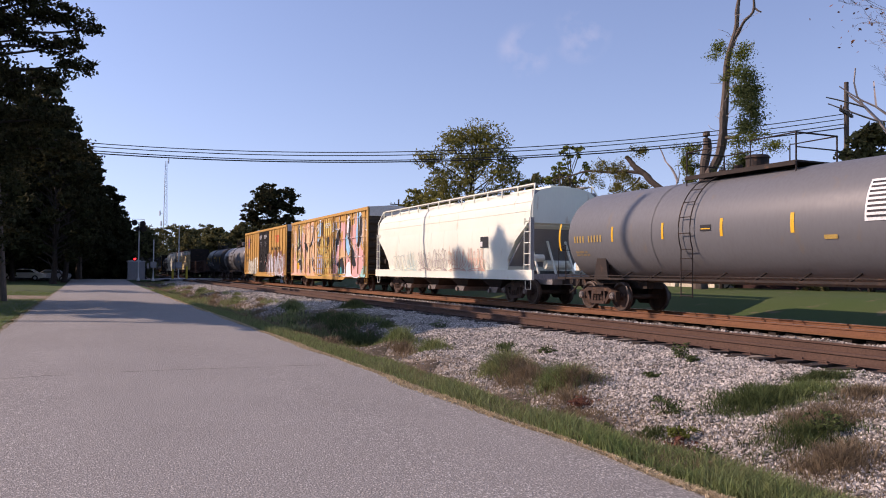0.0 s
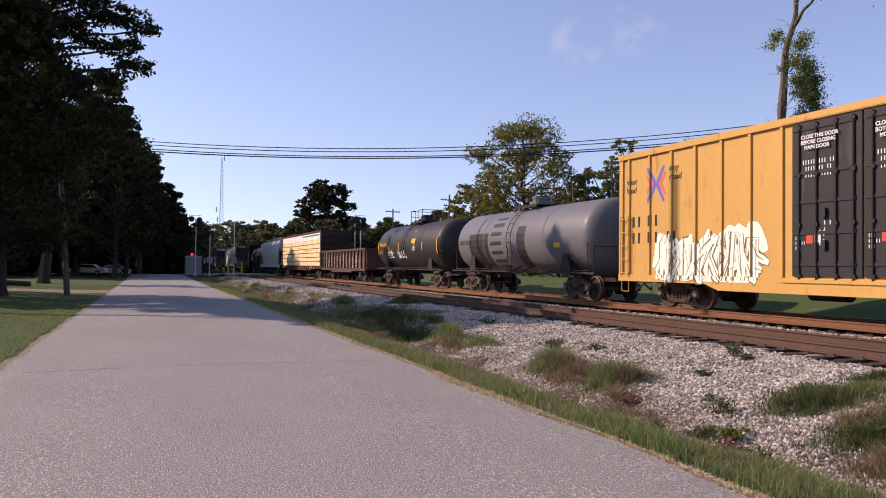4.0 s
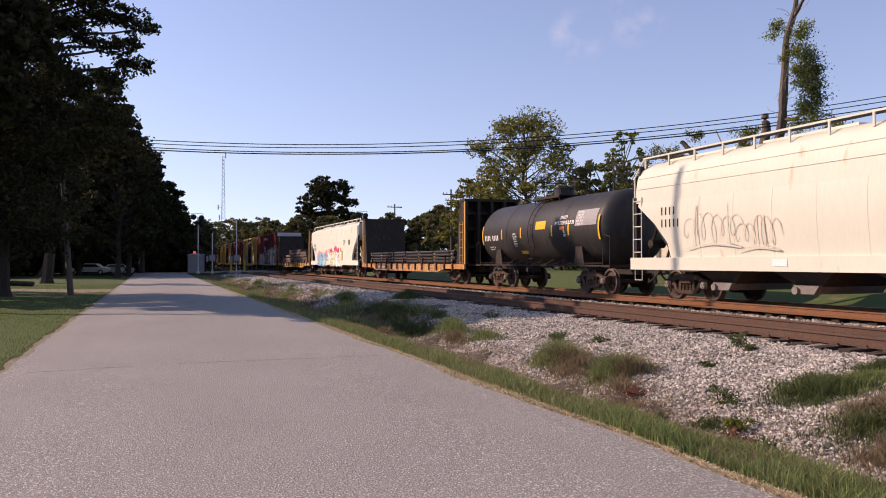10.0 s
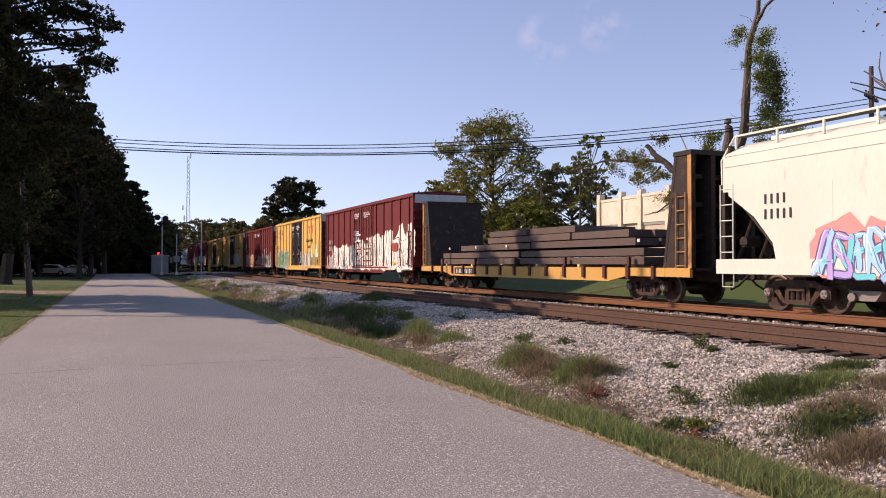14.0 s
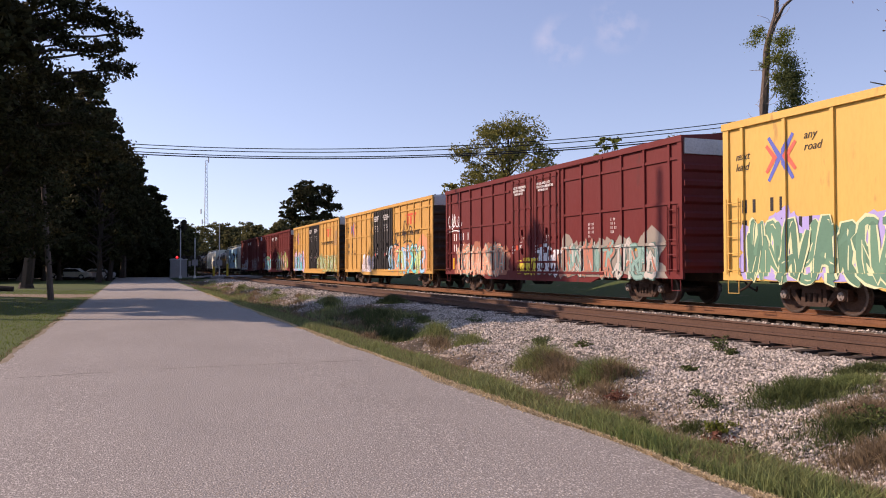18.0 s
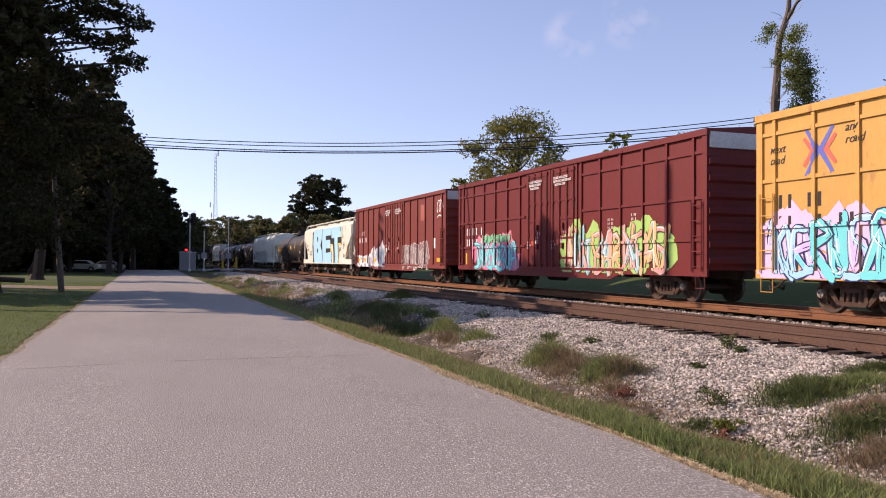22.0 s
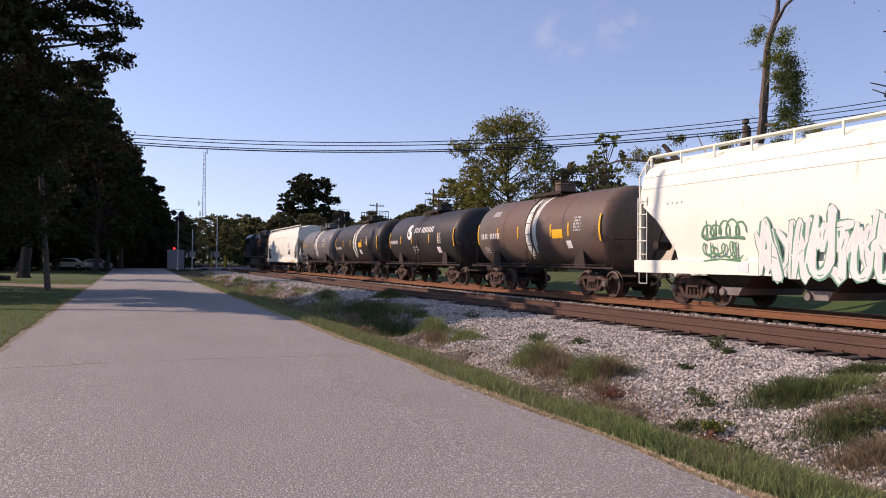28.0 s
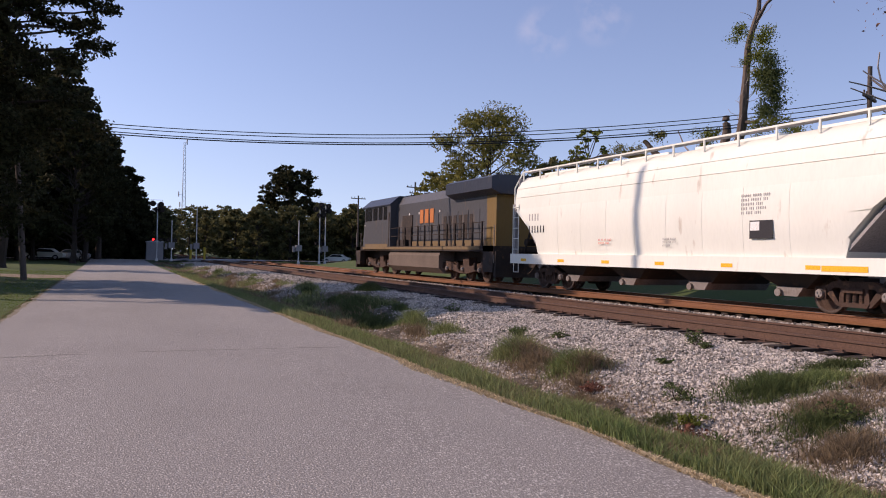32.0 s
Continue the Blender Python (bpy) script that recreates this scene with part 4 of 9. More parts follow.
# ---- covered hoppers ----
def hopper(label, y0, y1, mat, end_mat=None, straight=False, chutes=4):
    v, L = vehicle("covered_hopper", label, y0, y1, "hopper car")
    h = L / 2
    upper = [(1.56, 3.05), (1.53, 3.5), (1.47, 3.85), (1.34, 4.12), (1.05, 4.32), (0.5, 4.44)]
    lower = [(1.50, 1.28), (1.56, 1.75), (1.60, 2.3), (1.60, 2.75), (1.56, 3.05)]
    if straight:
        upper = [(1.58, 3.05), (1.58, 3.7), (1.56, 3.98), (1.40, 4.10), (1.05, 4.28), (0.5, 4.42)]
        lower = [(1.58, 1.28), (1.58, 1.75), (1.58, 2.3), (1.58, 2.75), (1.58, 3.05)]

    def both(half):
        return [(-x, z) for x, z in half] + [(x, z) for x, z in reversed(half)]

    bm = bmesh.new()
    loft(bm, [[(x, y, z) for x, z in both(upper)] for y in (-h + 0.25, h - 0.25)])
    # the lower side sheets end in slanted cut-outs over the trucks
    cut = 2.05
    ring = both(lower)
    mid = [[(x, y, z) for x, z in ring] for y in (-h + cut, h - cut)]
    nip = lambda y: [(x, y, max(z, 2.95)) for x, z in ring]
    loft(bm, [nip(-h + 0.45), [(x, -h + 1.35, max(z, 2.35)) for x, z in ring], [(x, -h + cut - 0.1, max(z, 1.7)) for x, z in ring], mid[0], mid[1],
              [(x, h - cut + 0.1, max(z, 1.7)) for x, z in ring], [(x, h - 1.35, max(z, 2.35)) for x, z in ring], nip(h - 0.45)])
    part("body", bm, mat, v, smooth=True)
    for s in (-1, 1):
        bm = bmesh.new()
        prism(bm, [(-h, 1.30), (-h, 0.92), (h, 0.92), (h, 1.30)], s * 1.5, s * 1.6)
        part("side_sill", bm, mat, v)
    # weld seams
    bm = bmesh.new()
    for i in range(1, 9):
        y = -h + cut + (L - 2 * cut) * i / 9
        for s in (-1, 1):
            for (xa, za), (xb, zb) in zip(lower, lower[1:]):
                tube(bm, (s * (xa - 0.004), y, za), (s * (xb - 0.004), y, zb), 0.01, 0.01, 4, False)
    for s in (-1, 1):
        for xx, zz in ((upper[2][0], upper[2][1]), (upper[1][0], upper[1][1])):
            tube(bm, (s * (xx + 0.004), -h + 0.3, zz), (s * (xx + 0.004), h - 0.3, zz), 0.014, 0.014, 4, False)
    part("weld_seams", bm, mat, v)
    # end frames: corner posts, slope braces, end ladder, platform
    for s in (-1, 1):
        bm = bmesh.new()
        for x in (-1.5, 1.5):
            box(bm, x - 0.06, x + 0.06, s * (h - 0.30), s * (h - 0.12), 1.2, 3.25)
        box(bm, -1.55, 1.55, s * (h - 0.30), s * (h - 0.12), 0.95, 1.15)
        box(bm, -0.5, 0.5, s * (h - 0.35), s * (h - 2.3), 0.75, 1.1)
        part("end_frame", bm, end_mat or mat, v)
        bm = bmesh.new()
        prism(bm, [(s * (h - 0.5), 3.05), (s * (h - 0.45), 3.0), (s * (h - 2.3), 1.15), (s * (h - 2.35), 1.2)], -1.46, 1.46)
        part("slope_sheet", bm, end_mat or UNDER, v)
        bm = bmesh.new()
        for x in (-1.15, -0.4, 0.4, 1.15):
            tube(bm, (x, s * (h - 0.25), 1.15), (x, s * (h - 0.9), 2.4), 0.05, 0.05, 6)
        tube(bm, (-0.55, s * (h - 0.8), 1.5), (0.55, s * (h - 0.8), 1.5), 0.17, 0.17, 12)
        tube(bm, (-1.25, s * (h - 0.62), 1.75), (-0.75, s * (h - 0.62), 1.75), 0.14, 0.14, 12)
        part("end_gear", bm, mat if s < 0 else UNDER, v)
        bm = bmesh.new()
        box(bm, -1.42, 1.42, s * (h - 0.33), s * (h - 0.26), 3.2, 4.28)
        part("end_sheet", bm, end_mat or UNDER, v)
    lad = ladder_mesh(2.3, 0.46, 6, mat, 0.04)
    st = stirrup_mesh(mat)
    for s in (-1, 1):
        piece("ladder", lad, v, pose(-1.54, s * (h - 0.38), 0.95))
        piece("stirrup", st, v, pose(-1.54, s * (h - 0.38), 0.92))
    # running boards on stanchions along both edges, hatch line between
    bm = bmesh.new()
    for s in (-1, 1):
        box(bm, s * 0.95 - 0.02, s * 0.95 + 0.3 * s, -h + 0.4, h - 0.4, 4.50, 4.53)
    part("running_board", bm, end_mat or UNDER, v)
    bm = bmesh.new()
    n = 13
    for s in (-1, 1):
        box(bm, s * 1.255, s * 1.285, -h + 0.35, h - 0.35, 4.505, 4.555)
        for i in range(n + 1):
            y = -h + 0.4 + (L - 0.8) * i / n
            box(bm, s * 1.25, s * 1.29, y - 0.028, y + 0.028, 4.18, 4.53)
    for s in (-1, 1):
        for x in (-1.27, 1.27):
            tube(bm, (x, s * (h - 0.36), 4.53), (x * 1.18, s * (h - 0.12), 3.9), 0.03, 0.03, 5)
            tube(bm, (x * 1.18, s * (h - 0.12), 3.9), (x * 1.18, s * (h - 0.14), 3.2), 0.03, 0.03, 5)
    part("running_board_rail", bm, mat, v)
    bm = bmesh.new()
    for i in range(4):
        y = -h + L * (i + 0.5) / 4
        box(bm, -0.45, 0.45, y - 1.6, y + 1.6, 4.42, 4.52)
    tagged(part("hatch", bm, mat, v), kind="stuff")
    # discharge chutes below
    for i in range(chutes):
        y = (-h + cut + 0.3) + (L - 2 * cut - 0.6) * (i + 0.5) / chutes
        w = (L - 2 * cut - 0.6) / chutes / 2
        bm = bmesh.new()
        loft(bm, [[(-1.45, y - w, 1.28), (1.45, y - w, 1.28), (1.45, y + w, 1.28), (-1.45, y + w, 1.28)], [(-1.0, y - 0.4, 0.55), (1.0, y - 0.4, 0.55), (1.0, y + 0.4, 0.55), (-1.0, y + 0.4, 0.55)]])
        c = part("chute", bm, UNDER, v, "black sloped discharge bay")
        bm = bmesh.new()
        prism(bm, [(y - 0.42, 0.58), (y + 0.42, 0.58), (y + 0.2, 0.36), (y - 0.25, 0.36)], -1.12, 1.12)
        tube(bm, (-1.2, y + 0.3, 0.44), (-1.12, y + 0.3, 0.44), 0.1, 0.1, 10)
        part("outlet_gate", bm, STEEL, c)
    running_gear(v, L, 2.2)
    return v, h


# ---- tank cars ----
def tank(label, y0, y1, mat, r=1.50, seed=0, band=None, ladder_mat=None, stripes=True, deck=(-1.1, 1.1), climb=0.0, dome=-0.2, dome_r=0.42, strips=None):
    v, L = vehicle("tank_car", label, y0, y1, "tank car")
    h = L / 2
    zc, seg = 2.42, 40
    bm = bmesh.new()
    ys = [(-h + 0.35 + 0.62 * (1 - math.cos(a)), math.sin(a)) for a in (0.12, 0.35, 0.6, 0.85, 1.1, 1.35, 1.57)]
    prof = ys + [(-y, s) for y, s in reversed(ys)]
    loft(bm, [[(r * s * math.cos(2 * math.pi * i / seg), y, zc + r * s * math.sin(2 * math.pi * i / seg)) for i in range(seg)] for y, s in prof])
    part("tank", bm, mat, v, smooth=True)
    for yy in (-h * 0.42, h * 0.42):
        bm = bmesh.new()
        loft(bm, [[((r + 0.012) * math.cos(2 * math.pi * i / seg), yy + d, zc + (r + 0.012) * math.sin(2 * math.pi * i / seg)) for i in range(seg)] for d in (-0.035, 0.035)], caps=False)
        part("weld_band", bm, mat, v)
    bm = bmesh.new()
    for s in (-1, 1):
        box(bm, -0.32, 0.32, s * (h - 0.05), s * (h - 3.6), 0.72, 1.08)
        box(bm, -1.45, 1.45, s * (h - 0.12), s * (h - 0.62), 0.98, 1.06)
        prism(bm, [(s * (h - 2.1), 1.0), (s * (h - 2.9), 1.0), (s * (h - 2.75), 1.75), (s * (h - 2.3), 1.75)], -1.3, -1.22)
        prism(bm, [(s * (h - 2.1), 1.0), (s * (h - 2.9), 1.0), (s * (h - 2.75), 1.75), (s * (h - 2.3), 1.75)], 1.22, 1.3)
        loft(bm, [[(x, s * (h - 2.2), z) for x, z in ((-1.2, 1.05), (1.2, 1.05), (1.15, 1.5), (-1.15, 1.5))], [(x, s * (h - 2.8), z) for x, z in ((-1.2, 1.05), (1.2, 1.05), (1.15, 1.5), (-1.15, 1.5))]])
    for x in (-1.4, 1.4):
        box(bm, x - 0.035, x + 0.035, -h + 0.3, h - 0.3, 1.0, 1.06)
    for i in range(9):
        yy = -h * 0.6 + 1.2 * h * i / 8
        tube(bm, (-1.4, yy, 1.0), (-0.9, yy, 1.25), 0.03, 0.03, 5)
    part("underframe", bm, UNDER, v)
    bm = bmesh.new()
    for s in (-1, 1):
        for x in (-1.42, 1.42):
            pipe_run(bm, [(x, s * (h - 0.15), 1.06), (x, s * (h - 0.15), 2.05), (x, s * (h - 0.6), 2.15), (x, s * (h - 0.62), 1.06)], 0.02)
        pipe_run(bm, [(-1.42, s * (h - 0.15), 2.0), (-0.5, s * (h - 0.15), 2.0), (-0.5, s * (h - 0.15), 1.06)], 0.02)
    for x in (-1.43,):
        pipe_run(bm, [(x, -h + 0.6, 1.12), (x, h - 0.6, 1.12)], 0.016)
    part("hand_rail", bm, ladder_mat or UNDER, v)
    # top platform with manway and cage, ladders over the flank
    ya, yb = deck
    bm = bmesh.new()
    box(bm, -0.72, 0.72, ya, yb, zc + r + 0.06, zc + r + 0.10)
    for x in (-0.72, 0.72):
        box(bm, x - 0.03, x + 0.03, ya, yb, zc + r - 0.02, zc + r + 0.06)
    for y in (ya + 0.02, yb - 0.02):
        for x in (-0.7, 0.7):
            tube(bm, (x, y, zc + r - 0.3), (x, y, zc + r + 0.78), 0.022, 0.022, 6)
        pipe_run(bm, [(-0.7, y, zc + r + 0.78), (0.7, y, zc + r + 0.78)], 0.022)
        pipe_run(bm, [(-0.7, y, zc + r + 0.42), (0.7, y, zc + r + 0.42)], 0.018)
    for x in (-0.7, 0.7):
        gap = 0.38 * (yb - ya)
        pipe_run(bm, [(x, ya, zc + r + 0.78), (x, ya + gap, zc + r + 0.78), (x, ya + gap, zc + r + 0.1)], 0.02)
        pipe_run(bm, [(x, yb, zc + r + 0.78), (x, yb - gap, zc + r + 0.78), (x, yb - gap, zc + r + 0.1)], 0.02)
    part("platform", bm, ladder_mat or UNDER, v)
    bm = bmesh.new()
    tube(bm, (0, dome, zc + r - 0.1), (0, dome, zc + r + 0.42), dome_r, dome_r, 18)
    tube(bm, (0, dome, zc + r + 0.42), (0, dome, zc + r + 0.50), dome_r + 0.04, dome_r - 0.02, 18)
    part("manway", bm, UNDER if dome_r < 0.4 else mat, v)
    for vx, dy, top, vr in ((0.1, 0.8, 0.34, 0.12), (-0.15, 1.15, 0.24, 0.09)):
        bm = bmesh.new()
        tube(bm, (vx, dome + dy, zc + r - 0.1), (vx, dome + dy, zc + r + top), vr, vr, 10)
        part("valve", bm, UNDER, v)
    bm = bmesh.new()
    arc = [(-(r + 0.1) * math.cos(a), zc + (r + 0.1) * math.sin(a)) for a in [radians(d) for d in range(-20, 80, 8)]]
    for y in (climb - 0.23, climb + 0.23):
        pipe_run(bm, [(-1.5, y, 0.55)] + [(x, y, z) for x, z in arc], 0.018, 5)
    k = [(-1.5, 0.6), (-1.5, 0.95), (-1.5, 1.3), (-1.53, 1.62)] + arc[::2]
    for x, z in k:
        tube(bm, (x, climb - 0.23, z), (x, climb + 0.23, z), 0.014, 0.014, 5)
    part("ladder", bm, ladder_mat or UNDER, v)
    if band:
        bm = bmesh.new()
        for k, (d, w) in enumerate(((-0.45, 0.05), (-0.36, 0.03), (-0.28, 0.07), (0.02, 0.05), (0.2, 0.1), (0.34, 0.04))):
            loft(bm, [[((r + 0.006) * math.cos(radians(a)), climb + d + e, zc + (r + 0.006) * math.sin(radians(a))) for a in range(88, 205 + 5 * k, 6)] for e in (-w, w)], close=False, caps=False)
        tagged(part("spill_streaks", bm, band, v, "pale product spill streaked down the flank"), kind="stuff")
    if stripes:
        for yy, w in strips or ((h - 0.9, 0.05), (h * 0.5, 0.05), (h * 0.18, 0.05), (-h * 0.28, 0.05), (-h * 0.5, 0.05), (-h + 0.9, 0.05)):
            bm = bmesh.new()
            loft(bm, [[((r + 0.008) * math.cos(radians(a)), yy + e, zc + (r + 0.008) * math.sin(radians(a))) for a in (range(162, 199, 6) if abs(yy) > h - 1 else range(171, 190, 6))] for e in (-w, w)], close=False, caps=False)
            part("reflective_strip", bm, AMBER, v, "amber reflective strip")
    running_gear(v, L, 2.0)
    return v, h, r + 0.012, zc


def flank(parent, bmx, r, zc):
    """Bends a flat mesh drawn on the tangent plane round the tank."""
    for vert in bmx.verts:
        a = (vert.co.z - zc) / r
        out = -vert.co.x
        vert.co.x, vert.co.z = -out * math.cos(a), zc + out * math.sin(a)


def tank_bars(parent, r, zc, y, z, lines, hgt, mat):
    bm = bmesh.new()
    for row, line in enumerate(lines):
        for i, ch in enumerate(line):
            if ch != " ":
                u, w = y - i * hgt * 0.74, z - row * hgt * 1.55
                v0 = [bm.verts.new((-r, u - du, w + dv)) for du, dv in ((0, 0), (hgt * 0.34, 0), (hgt * 0.34, hgt / 2), (0, hgt / 2))]
                v1 = [bm.verts.new((-r, u - du, w + dv)) for du, dv in ((0, hgt), (hgt * 0.34, hgt))]
                bm.faces.new(v0)
                bm.faces.new((v0[3], v0[2], v1[1], v1[0]))
    flank(parent, bm, r, zc)
    tagged(part("lettering", bm, mat, parent), kind="stuff")


def data_panel(parent, r, zc, y, z, rows=5, cols=9, hgt=0.075):
    """A stencilled table: rows of small white bars."""
    tank_bars(parent, r, zc, y, z, tuple("xxx xxxx xx xxx xxxx"[(3 * k) % 5:][:cols] for k in range(rows)), hgt, CHALK)


def tank_panel(parent, r, zc, y, z, w, hh, mat, name="placard"):
    bm = bmesh.new()
    loft(bm, [[(-r - 0.002, y - w * k, z + hh * j / 6) for j in range(7)] for k in (0, 1)], close=False, caps=False)
    flank(parent, bm, r, zc)
    part(name, bm, mat, parent)

BLACK, PALE, SILVER = (0.02, 0.02, 0.025), (0.82, 0.83, 0.85), (0.55, 0.56, 0.6)
SKYBLUE, CYAN = (0.30, 0.62, 0.85), (0.10, 0.62, 0.66)
LIME, LEMON, TEAL = (0.50, 0.68, 0.22), (0.85, 0.68, 0.08), (0.05, 0.32, 0.33)


def block(name, parent, x, y, z, w, h, mat, label=""):
    bm = bmesh.new()
    box(bm, -0.004, 0, -w, 0, 0, h)
    return piece(name, mesh_from(bm, mat), parent, pose(x, y, z), label)


def cross_mark(v, x, y, z, s):
    """The four-armed mark of the pool cars, as plain red and blue strokes."""
    blue, red = (0.10, 0.14, 0.50), (0.78, 0.14, 0.10)
    for k, (col, pts) in enumerate(((blue, ((0.08, 1), (0.47, 0.52), (0.08, 0.0))), (blue, ((0.92, 1), (0.53, 0.52), (0.92, 0.0))), (red, ((0.0, 0.82), (0.30, 0.52), (0.0, 0.2))), (red, ((1, 0.82), (0.70, 0.52), (1, 0.2))))):
        bm = bmesh.new()
        ribbon(bm, [(px * s, py * s * 1.15) for px, py in pts], s * 0.17, 0.001 + 0.001 * k)
        paint_on("emblem", bm, col, v, x - 0.002, y, z)


def pool_marks(v, h, x, three=False, mixed=False):
    """What the yellow pool cars carry: emblem and motto at one end, red initials as bars and a slogan at the other."""
    cross_mark(v, -x, h - 1.55, 3.3, 0.95)
    words(v, -x - 0.004, h - 0.45, 3.95, "next\nload", 0.28, INK, slant=0.3)
    words(v, -x - 0.004, h - 2.75, 4.2, "any\nroad", 0.28, INK, slant=0.3)
    bars(v, -x, h - 0.75, 2.55, ("xx xx", "xx xx xx"), 0.34, INK, wide=0.7)
    red = spray((0.72, 0.10, 0.05))
    for k, (u, z, w, hh) in enumerate(((4.7, 4.12, 1.9, 0.13), (4.45, 3.62, 0.3, 0.46), (3.9, 3.62, 0.3, 0.46), (3.3, 3.62, 0.3, 0.46))):
        block("emblem", v, -x - 0.002, -h + u, z, w, hh, red)
    if three:
        words(v, -x - 0.004, -h + 5.4, 2.95, "Railcar Pooling\n     Experts", 0.40, INK, lines=1.2, bold=0.006)
    elif mixed:
        words(v, -x - 0.004, -h + 6.2, 3.0, "Railcar Pooling Experts", 0.42, INK, squeeze=0.95, bold=0.003)
    else:
        words(v, -x - 0.004, -h + 6.3, 3.0, "RAILCAR POOLING EXPERTS", 0.36, INK, squeeze=0.95, bold=0.004)
    block("notice", v, -x, -h + 1.6, 1.25, 0.6, 0.22, AMBER)
    bars(v, -x, -h + 1.9, 2.3, ("xxx xx", "xxxx x", "xx xx", "xxxx"), 0.07, INK)


# grey tank car
v, h, r, zc = tank("grey tank car with amber strips and faded amber lettering", 6.0, 24.1, TANKGREY, 1.50, deck=(-0.75, 3.2), climb=2.25, dome=1.2, dome_r=0.3,
                   strips=((8.72, 0.05), (5.68, 0.045), (3.28, 0.045), (0.95, 0.05), (-1.34, 0.055), (-5.6, 0.05), (-8.72, 0.05)))
tank_bars(v, r, zc, h - 1.25, 2.2, ("xxxx xxxxx",), 0.22, FADEDAMBER)
tank_bars(v, r, zc, h - 1.25, 1.85, ("xxx xxxxx xxx", "xxxx xx xxx xxx"), 0.07, FADEDAMBER)
tank_panel(v, r, zc, -3.25, 2.35, 1.0, 0.95, CHALK, "data_panel")
for k in range(8):
    tank_panel(v, r + 0.003, zc, -3.3, 2.42 + 0.11 * k, 0.9 - 0.12 * ((k * 5) % 3), 0.05, INK, "data_line")
tank_panel(v, r, zc, 1.72, 2.35, 0.40, 0.16, INK)
tank_panel(v, r + 0.003, zc, 1.69, 2.39, 0.34, 0.03, AMBER)
tank_panel(v, r, zc, -2.2, 2.0, 0.35, 0.1, FADEDAMBER)

# cream hopper with scrawls; its ends are painted grey to hold their shade
v, h = hopper("cream covered hopper with thin dark scrawls along its foot", 25.5, 43.0, CREAM, GREYPAINT)
for k, (yy, w, c, n) in enumerate(((h - 2.8, 1.5, (0.50, 0.56, 0.50), 4), (h - 4.4, 1.7, (0.45, 0.58, 0.55), 5), (h - 6.4, 1.6, (0.42, 0.35, 0.32), 6), (h - 8.2, 1.6, (0.38, 0.33, 0.3), 6), (h - 10.0, 1.8, (0.60, 0.38, 0.28), 7), (h - 12.0, 1.6, (0.62, 0.36, 0.26), 6))):
    scrawl(v, -1.61, yy, 1.3, w, 0.95, c, 50 + k, n, 0.032)
    scrawl(v, -1.612, yy - 0.1, 1.25, w, 0.6, tuple(q * 1.2 for q in c), 150 + k, n, 0.024)
bars(v, -1.57, h - 1.7, 2.5, ("xxx", "xxxx"), 0.24, INK)
block("placard", v, -1.62, -h + 4.2, 2.2, 0.7, 0.45, INK)
block("placard", v, -1.625, -h + 4.25, 2.25, 0.25, 0.2, CHALK)

# orange yellow boxcar with painted figures over the whole side
v, h, x = boxcar("orange yellow boxcar covered in black, pink and blue spray-painted figures", 44.5, 63.8, YELLOW, YELLOW, 15, (2.1, 3.27, 4.45), seed=3)
SALMON, PEACH, ROSE, STRAWY = (0.74, 0.43, 0.32), (0.70, 0.46, 0.24), (0.76, 0.42, 0.40), (0.70, 0.53, 0.16)
rnd = random.Random(77)
for k in range(150):         # soft clouds of paint under the figures
    u, z = 0.3 + rnd.random() * 18.7, rnd.choice((0.0, 0.0, 0.4, 0.9, 1.4, 1.9, 2.6, 3.2))
    c = (SALMON, PEACH, STRAWY, PEACH) if u < 4 else (PEACH, SALMON, (0.85, 0.5, 0.3)) if u < 8 else (STRAWY, (0.7, 0.5, 0.1), STRAWY) if u < 11.6 else (ROSE, SALMON, PEACH, ROSE)
    bm, r = bmesh.new(), rnd.uniform(0.25, 0.75)
    bm.faces.new([bm.verts.new((min(19.1, max(0.1, u + r * rnd.uniform(0.7, 1.25) * math.cos(a * 0.628))), min(3.95, max(0.0, z + 1.2 * r * rnd.uniform(0.7, 1.25) * math.sin(a * 0.628))), 0.001 + 0.00003 * k)) for a in range(10)])
    paint_on("spray_cloud", bm, rnd.choice(c), v, -x, h, 0.82)


def shape(col, rim, lift, *pts):
    figure(v, -x, h, 0.62, col, [(u, max(0.22, min(4.14, z - 0.62))) for u, z in pts], rim, lift)


shape(ROSE, None, 0.0, (15.9, 4.0), (16.9, 4.1), (16.9, 2.8), (16.1, 2.9))
shape(ROSE, None, 0.0, (14.1, 4.2), (15.0, 4.2), (14.9, 2.5), (14.2, 2.5))
shape((0.80, 0.50, 0.40), None, 0.001, (0.5, 2.0), (2.4, 1.9), (2.6, 0.9), (0.5, 0.85))
shape(ROSE, PALE, 0.001, (15.2, 1.8), (18.1, 2.1), (18.3, 1.5), (17.7, 0.8), (16.3, 0.7))
shape(STRAWY, None, 0.001, (9.8, 4.7), (11.5, 4.7), (11.6, 3.6), (9.8, 3.5))
shape(STRAWY, BLACK, 0.002, (9.0, 3.6), (9.6, 3.5), (9.6, 2.4), (8.7, 2.3))
shape((0.42, 0.42, 0.46), BLACK, 0.002, (8.0, 2.4), (9.6, 2.2), (9.7, 0.9), (7.9, 0.9))
shape(PALE, BLACK, 0.002, (15.1, 4.7), (15.6, 4.6), (15.3, 3.6), (15.0, 3.6))
shape(PALE, None, 0.003, (15.1, 1.7), (15.7, 1.8), (16.1, 1.2), (16.2, 0.7), (14.0, 0.8), (14.6, 1.1))
shape((0.84, 0.55, 0.32), BLACK, 0.002, (4.6, 3.5), (5.3, 4.3), (6.3, 4.5), (6.4, 3.2), (5.7, 1.3), (4.9, 1.9))
